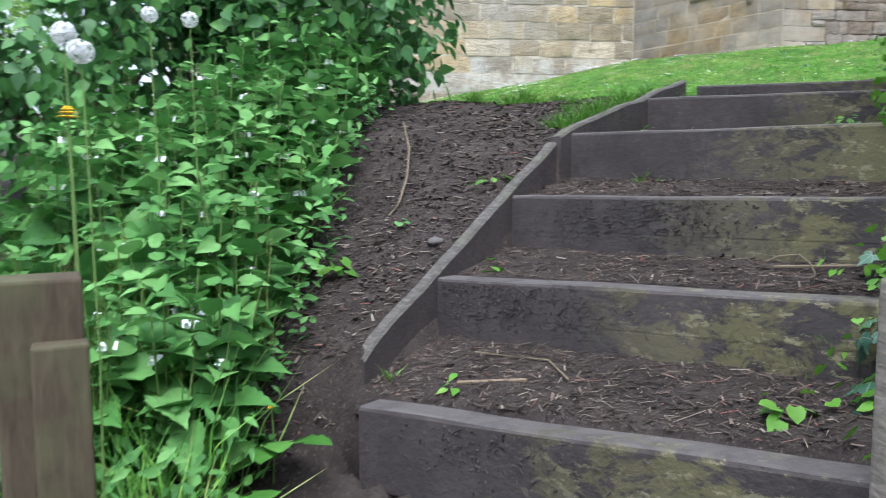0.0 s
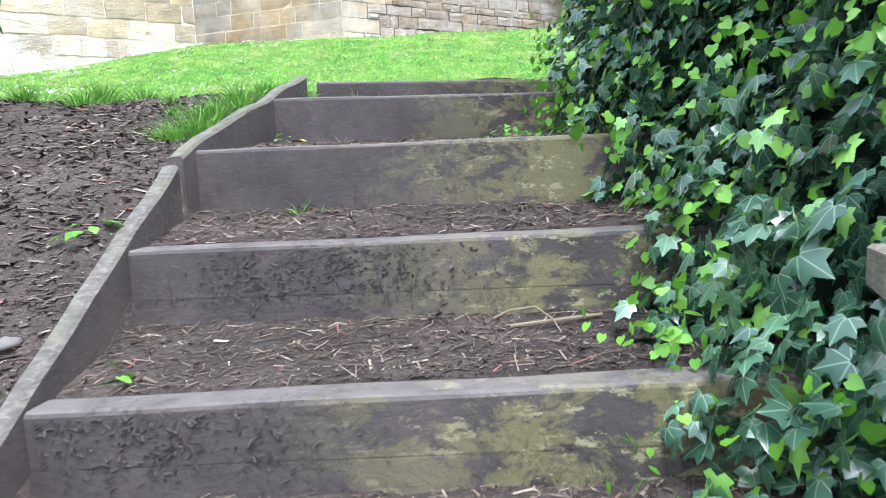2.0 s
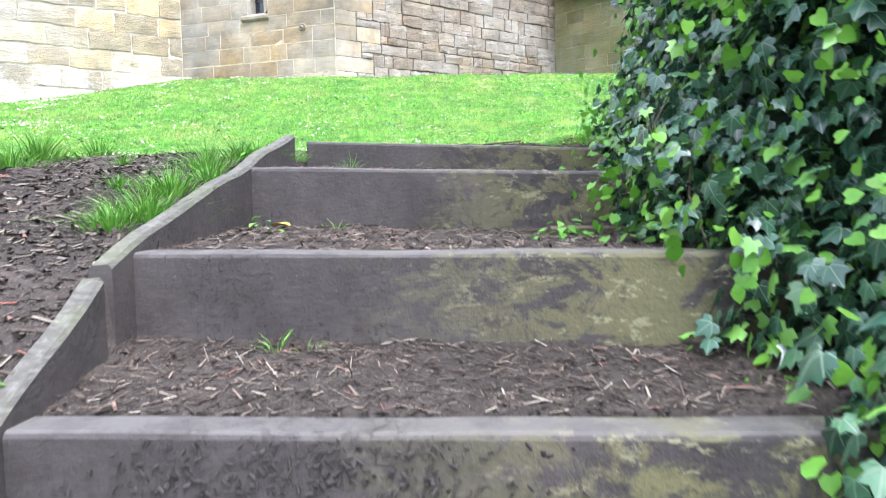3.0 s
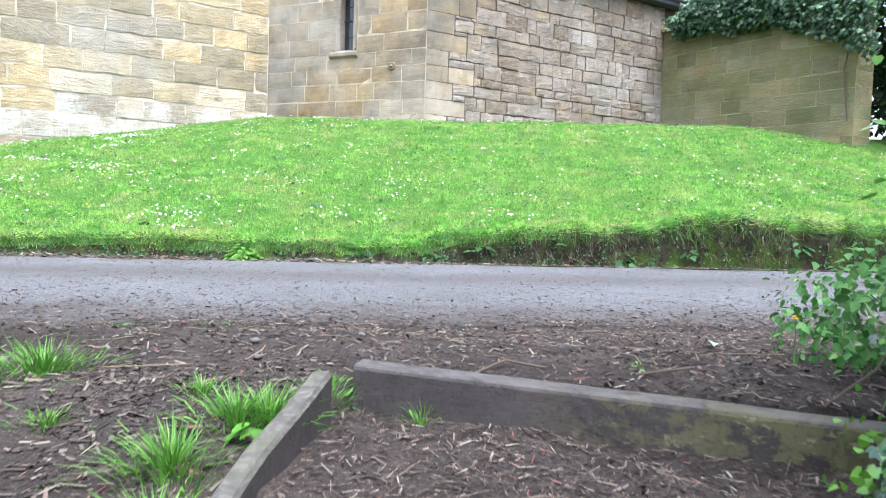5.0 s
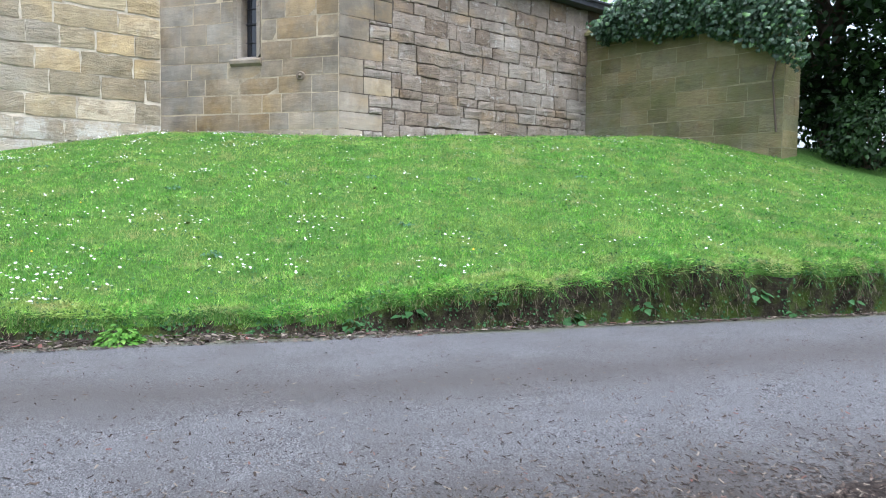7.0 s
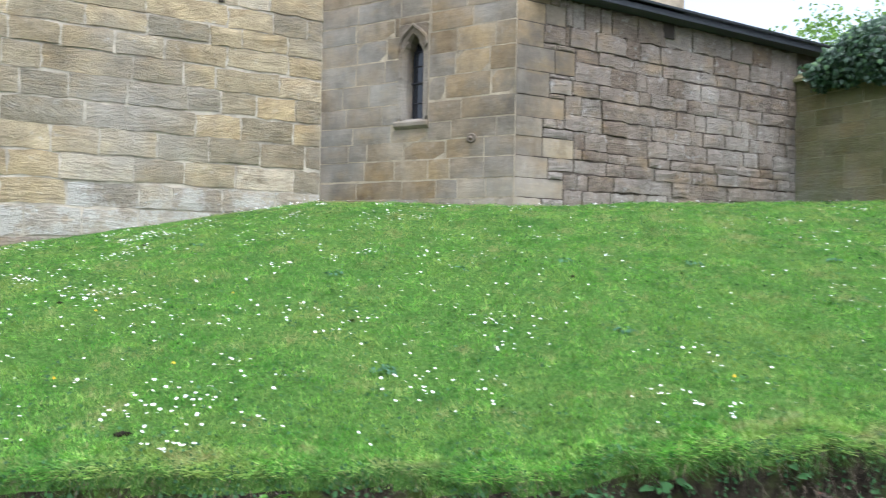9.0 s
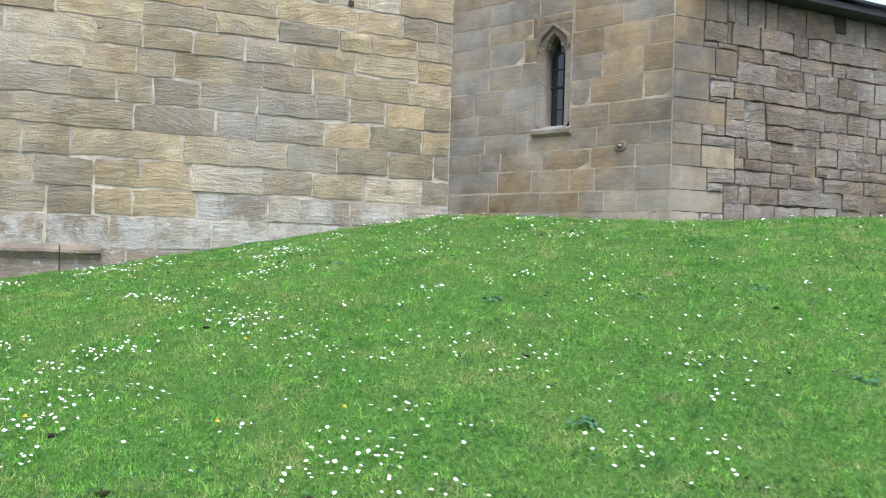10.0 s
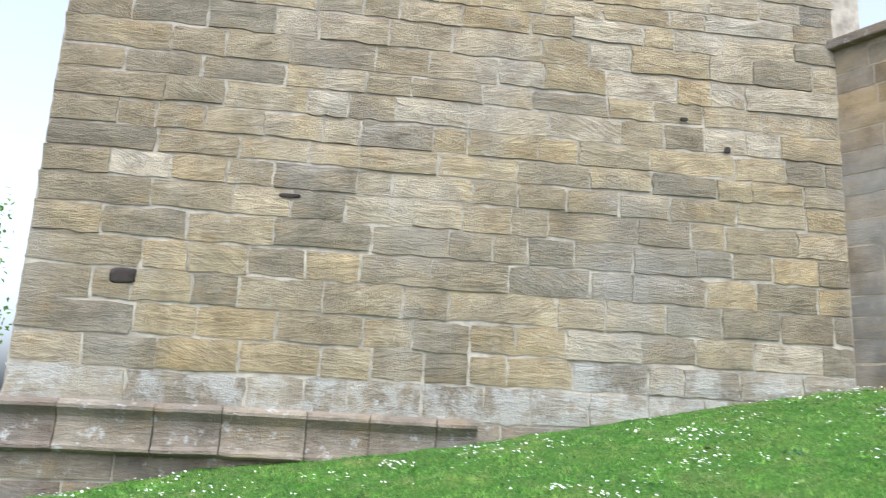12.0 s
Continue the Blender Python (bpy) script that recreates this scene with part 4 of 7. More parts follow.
# coping of the window wall
_bm = bmesh.new()
_m = Matrix.Translation(wall_pt(WLEN / 2 + 0.05, -0.2, 10.86)) @ Matrix.Rotation(math.atan2(WD.y, WD.x), 4, "Z")
box(_bm, (-WLEN / 2 - 0.1, -0.34, -0.07), (WLEN / 2 + 0.15, 0.4, 0.09), 0.03, _m)
tagged(link_mesh("trim_coping", _bm, M_PLINTH), "projecting stone coping along the wall top", "coping", kind="structure")


def side_roof():
    t = tagged(new("roof_side"), "low slate roof with a dark overhanging eave", "roof", kind="structure")
    bm = bmesh.new()
    box(bm, (CB[0] + 0.3, 14.52, 8.9), (18.45, 14.8, 9.0), 0.01)
    part("fascia", bm, M_SLATE, t, "dark eaves board")
    w = 0.5
    n = int((18.5 - CB[0] - 0.25) / w)
    for row in range(5):
        bm = bmesh.new()
        for i in range(n + 1):
            x0 = CB[0] + 0.25 + i * w - (w / 2 if row % 2 else 0)
            m = Matrix.Translation((0, 14.45 + row * 0.55, 9.02 + row * 0.15)) @ Matrix.Rotation(radians(15), 4, "X")
            box(bm, (max(x0, CB[0] + 0.25), 0, 0), (min(x0 + w - 0.01, 18.5), 0.75, 0.035), 0, m)
        part("slate_course", bm, M_SLATE, t)


side_roof()
# Solid dark block on the wall; its colour stands for an open socket's shade.
_bm = bmesh.new()
box(_bm, (13.94, 14.4, 8.63), (14.22, 14.9, 8.97), 0.0)
_ob = tagged(link_mesh("slot_shade_block", _bm, M_HOLE_SHADE), "dark square block standing for the shade in a socket under the eaves", "wall slot", kind="structure")
_ob.scale.y = 0.2
_ob.location.y = 14.78 - 0.2 * 14.4


def yard_coping():
    t = tagged(new("trim_yard_coping"), "pale chamfered coping stones on the yard wall", "coping", kind="structure")
    y = 14.84
    rng = random.Random(4)
    while y > 10.2:
        ln = rng.uniform(0.7, 0.95)
        bm = bmesh.new()
        y0 = max(y - ln, 10.02)
        prof = [(17.55, 8.3), (17.55, 8.36), (17.75, 8.5), (18.22, 8.5), (18.4, 8.36), (18.4, 8.3)]
        a = [bm.verts.new((px, y - 0.006, pz)) for px, pz in prof]
        b = [bm.verts.new((px, y0 + 0.006, pz)) for px, pz in prof]
        for k in range(6):
            bm.faces.new((a[k], a[(k + 1) % 6], b[(k + 1) % 6], b[k]))
        bm.faces.new(a)
        bm.faces.new(b[::-1])
        bmesh.ops.recalc_face_normals(bm, faces=bm.faces)
        part("coping_stone", bm, M_GREEN, t)
        y = y0


yard_coping()


def plinth():
    """The moulded string course at the foot of the tower."""
    t = tagged(new("trim_plinth"), "dark moulded plinth course with lichen at the tower's foot", "plinth", kind="structure")
    rng = random.Random(8)
    x = -2.42
    prof = [(0.03, 5.0), (-0.08, 4.965), (-0.125, 4.93), (-0.13, 4.89), (-0.1, 4.85), (-0.055, 4.78), (-0.05, 4.72), (-0.06, 4.6), (-0.085, 4.48), (-0.115, 4.44), (-0.115, 4.4), (-0.05, 4.36), (0.03, 4.36)]
    while x < 3.5:
        ln = rng.uniform(0.75, 1.15)
        x1 = min(x + ln, 3.55)
        bm = bmesh.new()
        rows = []
        for i in range(6):
            px = x + 0.008 + (x1 - x - 0.016) * i / 5
            rows.append([bm.verts.new((px, TW_Y - 0.03 + oy * (1 + 0.2 * noise.noise((px * 3, z * 4, 1))) + 0.015 * noise.noise((px * 4, z * 3, 5)), z - 0.02 * (px > 0.1) * (px - 0.1) * 0.5 + 0.012 * noise.noise((px * 5, z, 9)))) for oy, z in prof])
        for a, b in zip(rows, rows[1:]):
            for k in range(len(prof) - 1):
                bm.faces.new((a[k], a[k + 1], b[k + 1], b[k]))
        bm.faces.new(rows[0])
        bm.faces.new(rows[-1][::-1])
        bmesh.ops.recalc_face_normals(bm, faces=bm.faces)
        part("plinth_stone", bm, M_PLINTH, t)
        x = x1


plinth()
# Flat bumps on the face, dark to stand for the shade in hollows.
for _x, _z, _w, _h in ((-1.05, 6.54, 0.34, 0.2), (7.12, 9.0, 0.1, 0.1), (6.46, 9.41, 0.13, 0.06), (0.92, 7.76, 0.3, 0.06)):
    _bm = bmesh.new()
    bmesh.ops.create_icosphere(_bm, subdivisions=2, radius=0.5)
    for _v in _bm.verts:
        _v.co = Vector([math.copysign(0.5 * abs(2 * q) ** 0.5, q) for q in _v.co])
        _v.co = Vector((_v.co.x * _w * (1 + 0.3 * noise.noise(_v.co * 3)), _v.co.y * 0.012, _v.co.z * _h * (1 + 0.4 * noise.noise(_v.co * 4))))
    _ob = tagged(link_mesh("hollow_shade_patch", _bm, M_HOLE_SHADE, smooth=True), "flat dark patch standing for a shaded hollow in the sandstone", "wall hollow", kind="structure")
    _ob.location = (_x, TW_Y - 0.03, _z)


def ground_lamp():
    t = thing("ground_floodlight", "glass-topped floodlight set in the grass", "floodlight", at=(1.7, 14.33, float(bank_height(np.array(1.7), np.array(14.33)))))
    seg = 24
    for nm, prof, mat, lab in (("rim", [(0.27, -0.1), (0.28, 0.0), (0.26, 0.02), (0.24, 0.015)], M_LEAD, "dull metal rim"), ("lens", [(0.245, 0.01), (0.2, 0.06), (0.1, 0.09), (0.01, 0.095)], plain("frosted_lamp_glass", (0.26, 0.28, 0.29), 0.2, spec=0.5), "pale domed glass")):
        bm = bmesh.new()
        rings = [[bm.verts.new((r * math.cos(k * math.tau / seg), r * math.sin(k * math.tau / seg), z)) for k in range(seg)] for r, z in prof]
        for a, b in zip(rings, rings[1:]):
            for k in range(seg):
                bm.faces.new((a[k], a[(k + 1) % seg], b[(k + 1) % seg], b[k]))
        bm.faces.new(rings[-1])
        part(nm, bm, mat, t, lab, smooth=True)


ground_lamp()


# ---- plants ----
RNG = np.random.default_rng(7)


def scatter(name, tv, tf, pos, rot, size, mat, parent=None, label="", uv=False):
    """Copies a small template mesh (verts, triangles) to many places, joined into one mesh."""
    n, k = len(pos), len(tv)
    if np.ndim(size) == 1:
        size = np.repeat(size[:, None], 3, 1)
    v = tv[None, :, :] * size[:, None, :]
    v = np.einsum("nij,nkj->nki", rot, v) + pos[:, None, :]
    f = tf[None, :, :] + (np.arange(n) * k)[:, None, None]
    me = raw_mesh(name, v.reshape(-1, 3), f.reshape(-1, tf.shape[1]))
    if uv:
        lay = me.uv_layers.new(name="leaf")
        per = tv[tf.ravel()][:, :2]
        lay.data.foreach_set("uv", np.tile(per, (n, 1)).astype(np.float32).ravel())
    return link_data(name, me, mat, parent, label)


def frames(normal, tip):
    """Rotations whose z looks along the normal and whose y along the tip, as columns."""
    z = normal / np.linalg.norm(normal, axis=1, keepdims=True)
    y = tip - (tip * z).sum(1, keepdims=True) * z
    y = y / np.maximum(np.linalg.norm(y, axis=1, keepdims=True), 1e-6)
    x = np.cross(y, z)
    return np.stack([x, y, z], -1)


def azimuth(n):
    a = RNG.uniform(0, math.tau, n)
    return np.stack([np.cos(a), np.sin(a), np.zeros(n)], -1)


BLADE_V = np.array([(-0.5, 0, 0), (0.5, 0, 0), (-0.38, 0.1, 0.55), (0.38, 0.1, 0.55), (0.0, 0.42, 1.0)], float)
BLADE_F = np.array([(0, 1, 3), (0, 3, 2), (2, 3, 4)])
SPIKE_V = np.array([(-0.5, 0, 0), (0.5, 0, 0), (0.0, 0.4, 1.0)], float)
SPIKE_F = np.array([(0, 1, 2)])
OVATE_V = np.array([(0, 0, 0), (-0.3, 0.22, 0.05), (-0.36, 0.42, 0.06), (-0.2, 0.75, 0.02), (0, 1.05, -0.1), (0.2, 0.75, 0.02), (0.36, 0.42, 0.06), (0.3, 0.22, 0.05), (0, 0.45, -0.03)], float)
OVATE_F = np.array([(8, i, i + 1) for i in range(7)] + [(8, 7, 0)])[:, [0, 2, 1]]
_out = [(0.0, 0.03), (-0.26, -0.17), (-0.58, 0.06), (-0.4, 0.24), (-0.53, 0.55), (-0.24, 0.58), (0.0, 1.02), (0.24, 0.58), (0.53, 0.55), (0.4, 0.24), (0.58, 0.06), (0.26, -0.17)]
IVY_V = np.array([(x, y, -0.1 * x * x * 2 - 0.12 * max(0, y - 0.4)) for x, y in _out] + [(0, 0.28, 0.05)], float)
IVY_F = np.array([(12, (i + 1) % 12, i) for i in range(12)])
HEART_V = np.array([(x, y, 0.12 * abs(x)) for x, y in [(0, 0), (-0.28, -0.12), (-0.48, 0.15), (-0.36, 0.5), (0, 0.85), (0.36, 0.5), (0.48, 0.15), (0.28, -0.12)]] + [(0, 0.25, 0.0)], float)
_edge = [(0.0, 0.0), (0.22, -0.1), (0.36, 0.0), (0.38, 0.1), (0.45, 0.14), (0.42, 0.25), (0.46, 0.31), (0.38, 0.4), (0.41, 0.47), (0.3, 0.55), (0.31, 0.63), (0.2, 0.71), (0.19, 0.79), (0.08, 0.88), (0.0, 1.05)]
_edge = _edge + [(-x, y) for x, y in _edge[-2:0:-1]]
NETTLE_V = np.array([(x, y, 0.3 * abs(x) - 0.25 * y * y) for x, y in _edge] + [(0, 0.4, -0.06)], float)
NETTLE_F = np.array([(len(_edge), i, (i + 1) % len(_edge)) for i in range(len(_edge))])
_jag = [(0.03, 0.0), (0.03, 0.15), (0.1, 0.12), (0.05, 0.25), (0.15, 0.22), (0.07, 0.4), (0.2, 0.36), (0.1, 0.55), (0.24, 0.52), (0.14, 0.7), (0.22, 0.72), (0.12, 0.9), (0.0, 1.0)]
JAG_V = np.array([(x, y, 0.5 * y - 0.75 * y * y) for x, y in _jag] + [(-x, y, 0.5 * y - 0.75 * y * y) for x, y in _jag[:-1]], float)
JAG_F = np.array([(i, i + 1, 13 + i) for i in range(12)] + [(i + 1, 14 + i, 13 + i) for i in range(11)])
HEART_F = np.array([(8, (i + 1) % 8, i) for i in range(8)])


def veined(m):
    n = Net(m)
    uvn = n.node("UVMap")
    uvn.uv_map = "leaf"
    sep = n.node("SeparateXYZ")
    n.put(sep, "Vector", uvn.outputs["UV"])
    ang = n.math("ARCTAN2", sep.outputs["X"], n.math("ADD", sep.outputs["Y"], 0.03))
    rad = n.math("SQRT", n.math("ADD", n.math("MULTIPLY", sep.outputs["X"], sep.outputs["X"]), n.math("MULTIPLY", sep.outputs["Y"], sep.outputs["Y"])))
    line = n.math("MULTIPLY", n.math("PINGPONG", ang, 0.42), rad)
    vein = n.math("SUBTRACT", 1.0, n.step(line, 0.006, 0.028))
    old = n.b.inputs["Base Color"].links[0].from_socket
    c = n.mix(n.math("MULTIPLY", vein, 0.6), old, (0.26, 0.33, 0.22))
    n.colour(c)
    return m


veined(M_IVY)
M_IVY_YOUNG = leaf_material("young_ivy_leaf", [(0.0, (0.09, 0.24, 0.02)), (0.5, (0.14, 0.34, 0.03)), (1.0, (0.2, 0.4, 0.06))], 0.3, 0.5, through_light=0.3)


def turf():
    """Grass on the bank: fine sward, longer along the eroded edge."""
    t = tagged(new("lawn_grass"), "short green grass with paler tufts covering the bank", "grass", kind="stuff")

    def lay(n, s_lo, s_hi, power, a_lo=-13.0, a_hi=11.0):
        a = RNG.uniform(a_lo, a_hi, n)
        s = s_lo + (s_hi - s_lo) * RNG.uniform(0, 1, n) ** power
        x = ROAD0[0] + a * RT[0] + s * RN[0]
        y = ROAD0[1] + a * RT[1] + s * RN[1]
        keep = (y < 18.1) & ~((x > 8.9) & (x < 10.9) & ((y - 18.2) > (x - 8.94) * -1.77 - 0.02)) & ~((x > 10.8) & (y > 14.78)) & (x < 17.6) & (s > verge(a) + np.interp(a, [0.0, 1.5], [0.05, 0.12]))
        patch = wobble(x, y, 4.2, 3.0) + 0.6 * wobble(x, y, 11.0, 1.0)
        keep &= RNG.uniform(-3.2, 1.0, n) < patch + 0.35
        return x[keep], y[keep], a[keep], s[keep], patch[keep]

    x, y, a, s, patch = lay(760000, 0.15, 10.5, 1.25)
    n = len(x)
    z = bank_height(x, y) - 0.005
    out = lip_shift(a, s)
    x, y = x + RN[0] * out, y + RN[1] * out
    tuft = wobble(x, y, 19.0, 7.0) + 0.7 * wobble(x, y, 43.0, 2.0)
    hgt = RNG.uniform(0.022, 0.062, n) * (1 + 0.45 * np.clip(patch, -0.6, 1)) * (1 + 0.55 * np.clip(tuft, -0.9, 1)) * np.interp(s, [5.0, 8.0], [1.0, 0.6])
    lean = azimuth(n)
    nrm = np.stack([lean[:, 0], lean[:, 1], np.zeros(n)], -1)
    up = np.stack([RNG.normal(0, 0.45, n), RNG.normal(-0.1, 0.45, n), np.ones(n)], -1)
    zz = up / np.linalg.norm(up, axis=1, keepdims=True)
    xx = np.cross(nrm, zz)
    xx /= np.linalg.norm(xx, axis=1, keepdims=True)
    rot = np.stack([xx, np.cross(zz, xx), zz], -1)
    size = np.stack([RNG.uniform(0.0045, 0.0085, n), hgt, hgt], -1)
    scatter("sward", SPIKE_V, SPIKE_F, np.stack([x, y, z], -1), rot, size, M_GRASS, t)

    # fringe hanging over the edge
    n = 60000
    a = RNG.uniform(-13, 11, n)
    s = verge(a) + 0.115 + np.abs(RNG.normal(0, 0.14, n))
    x = ROAD0[0] + a * RT[0] + s * RN[0]
    y = ROAD0[1] + a * RT[1] + s * RN[1]
    tuft = wobble(a, a * 0.3, 5.0, 2.0) + 0.7 * wobble(a, s, 13.0, 4.0)
    keep = RNG.uniform(-1.3, 1.0, n) < tuft + np.interp(a, [-2, 1.5, 4], [0.6, 0.35, 0.1])
    a, s, x, y, tuft = a[keep], s[keep], x[keep], y[keep], tuft[keep]
    n = len(a)
    z = bank_height(x, y)
    out = lip_shift(a, s)
    x, y = x + RN[0] * out, y + RN[1] * out
    hang = np.clip(1 - (s - verge(a) - 0.1) / 0.2, 0, 1)
    hgt = RNG.uniform(0.02, 0.055, n) * (1 + 0.6 * np.clip(tuft, -0.4, 1)) * (1 + 0.5 * hang)
    up = np.stack([RNG.normal(0, 0.5, n) - RN[0] * hang * RNG.uniform(0.2, 1.6, n), RNG.normal(0, 0.5, n) - RN[1] * hang * RNG.uniform(0.2, 1.6, n), np.ones(n) - 0.9 * hang], -1)
    zz = up / np.linalg.norm(up, axis=1, keepdims=True)
    nrm = azimuth(n)
    xx = np.cross(nrm, zz)
    xx /= np.linalg.norm(xx, axis=1, keepdims=True)
    rot = np.stack([xx, np.cross(zz, xx), zz], -1)
    rot[:, :, 1] *= np.where((rot[:, 2, 1] > 0), -1, 1)[:, None]
    rot[:, :, 0] *= np.where(np.linalg.det(rot) < 0, -1, 1)[:, None]
    size = np.stack([RNG.uniform(0.004, 0.008, n), hgt, hgt], -1)
    scatter("edge_fringe", BLADE_V, BLADE_F, np.stack([x, y, z], -1), rot, size, M_GRASS, t)
    # grass hanging down the face, in a darker copy that paints in its shade
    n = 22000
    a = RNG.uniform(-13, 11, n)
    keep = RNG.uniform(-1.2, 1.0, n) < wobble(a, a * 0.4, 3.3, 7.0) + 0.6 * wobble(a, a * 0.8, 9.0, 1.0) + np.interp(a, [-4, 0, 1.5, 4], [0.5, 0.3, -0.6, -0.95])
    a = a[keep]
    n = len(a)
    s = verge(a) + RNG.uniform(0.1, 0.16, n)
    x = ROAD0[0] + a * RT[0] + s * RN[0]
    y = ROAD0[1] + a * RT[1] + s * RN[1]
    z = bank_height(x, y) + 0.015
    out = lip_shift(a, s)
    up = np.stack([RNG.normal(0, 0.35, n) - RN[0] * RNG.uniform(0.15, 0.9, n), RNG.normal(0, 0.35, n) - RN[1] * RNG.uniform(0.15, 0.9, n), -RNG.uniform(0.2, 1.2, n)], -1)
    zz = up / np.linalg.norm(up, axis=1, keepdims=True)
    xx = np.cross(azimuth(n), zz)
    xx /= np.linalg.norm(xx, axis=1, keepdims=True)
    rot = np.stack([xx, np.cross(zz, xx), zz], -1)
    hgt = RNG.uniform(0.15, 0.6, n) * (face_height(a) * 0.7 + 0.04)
    scatter("hanging_grass", BLADE_V, BLADE_F, np.stack([x + RN[0] * (out - 0.01), y + RN[1] * (out - 0.01), z - 0.01], -1), rot, np.stack([RNG.uniform(0.003, 0.006, n), hgt, hgt], -1), M_EDGE_SHADE, t)
    # dead grass and roots under the lip
    n = 8000
    a = RNG.uniform(-6, 11, n)
    keep = RNG.uniform(-0.6, 1.2, n) < wobble(a, a * 0.5, 4.0, 9.0)
    a = a[keep]
    n = len(a)
    s = verge(a) + RNG.uniform(0.04, 0.16, n)
    x = ROAD0[0] + a * RT[0] + s * RN[0]
    y = ROAD0[1] + a * RT[1] + s * RN[1]
    z = bank_height(x, y) + 0.005
    out = lip_shift(a, s) - 0.01
    x, y = x + RN[0] * out, y + RN[1] * out
    up = np.stack([RNG.normal(0, 0.3, n) - 0.3 * RN[0], RNG.normal(0, 0.3, n) - 0.3 * RN[1], -np.ones(n)], -1)
    zz = up / np.linalg.norm(up, axis=1, keepdims=True)
    xx = np.cross(azimuth(n), zz)
    xx /= np.linalg.norm(xx, axis=1, keepdims=True)
    rot = np.stack([xx, np.cross(zz, xx), zz], -1)
    hgt = RNG.uniform(0.03, 0.12, n) * np.clip(face_height(a) / 0.3, 0.3, 1.0)
    scatter("dead_roots", BLADE_V, BLADE_F, np.stack([x, y, z], -1), rot, np.stack([RNG.uniform(0.002, 0.005, n), hgt, hgt], -1), M_STRAW, t, "dry straw-coloured roots and dead grass")
    # moss and small plants on the face
    n = 9000
    a = RNG.uniform(-9, 11, n)
    s = verge(a) + RNG.uniform(-0.05, 0.16, n) + 0.05
    x = ROAD0[0] + a * RT[0] + s * RN[0]
    y = ROAD0[1] + a * RT[1] + s * RN[1]
    keep = RNG.uniform(-0.9, 1.0, n) < wobble(a, s, 6.0, 5.0) + 0.1
    a, s, x, y = a[keep], s[keep], x[keep], y[keep]
    n = len(a)
    z = bank_height(x, y)
    out = lip_shift(a, s)
    nrm = np.stack([-RN[0] + RNG.normal(0, 0.5, n), -RN[1] + RNG.normal(0, 0.5, n), RNG.uniform(0, 1, n)], -1)
    scatter("face_growth", HEART_V, HEART_F, np.stack([x + RN[0] * (out - 0.008), y + RN[1] * (out - 0.008), z + 0.005], -1), frames(nrm, azimuth(n)), RNG.uniform(0.01, 0.035, n), M_CLOVER, t, "moss and small leaves on the earth face")
    # clover and plantain rosettes
    n = 60000
    x, y, a, s, patch = lay(n, 0.4, 9.5, 1.2)
    n = len(x)
    keep = wobble(x, y, 2.3, 12.0) + RNG.normal(0, 0.35, n) > 0.15
    x, y = x[keep], y[keep]
    n = len(x)
    nrm = np.stack([RNG.normal(0, 0.4, n), RNG.normal(0, 0.4, n) - 0.2, np.ones(n)], -1)
    scatter("clover", HEART_V, HEART_F, np.stack([x, y, bank_height(x, y) + RNG.uniform(0.01, 0.045, n)], -1), frames(nrm, azimuth(n)), RNG.uniform(0.014, 0.035, n), M_CLOVER, t, "dark clover leaves among the grass")


# Darker copy of the meadow grass; shade at the bank's lip is in its colour.
M_EDGE_SHADE = leaf_material("shaded_edge_grass", [(0.0, (0.045, 0.12, 0.02)), (0.5, (0.085, 0.2, 0.035)), (0.8, (0.13, 0.27, 0.05)), (0.9, (0.2, 0.22, 0.08)), (1.0, (0.3, 0.25, 0.13))], 0.6, 0.2)
M_STRAW = plain("straw", (0.17, 0.135, 0.09), 0.9)
M_CLOVER = leaf_material("clover_leaf", [(0.0, (0.025, 0.075, 0.022)), (0.6, (0.045, 0.12, 0.035)), (1.0, (0.07, 0.17, 0.06))], 0.6, 0.25)
turf()


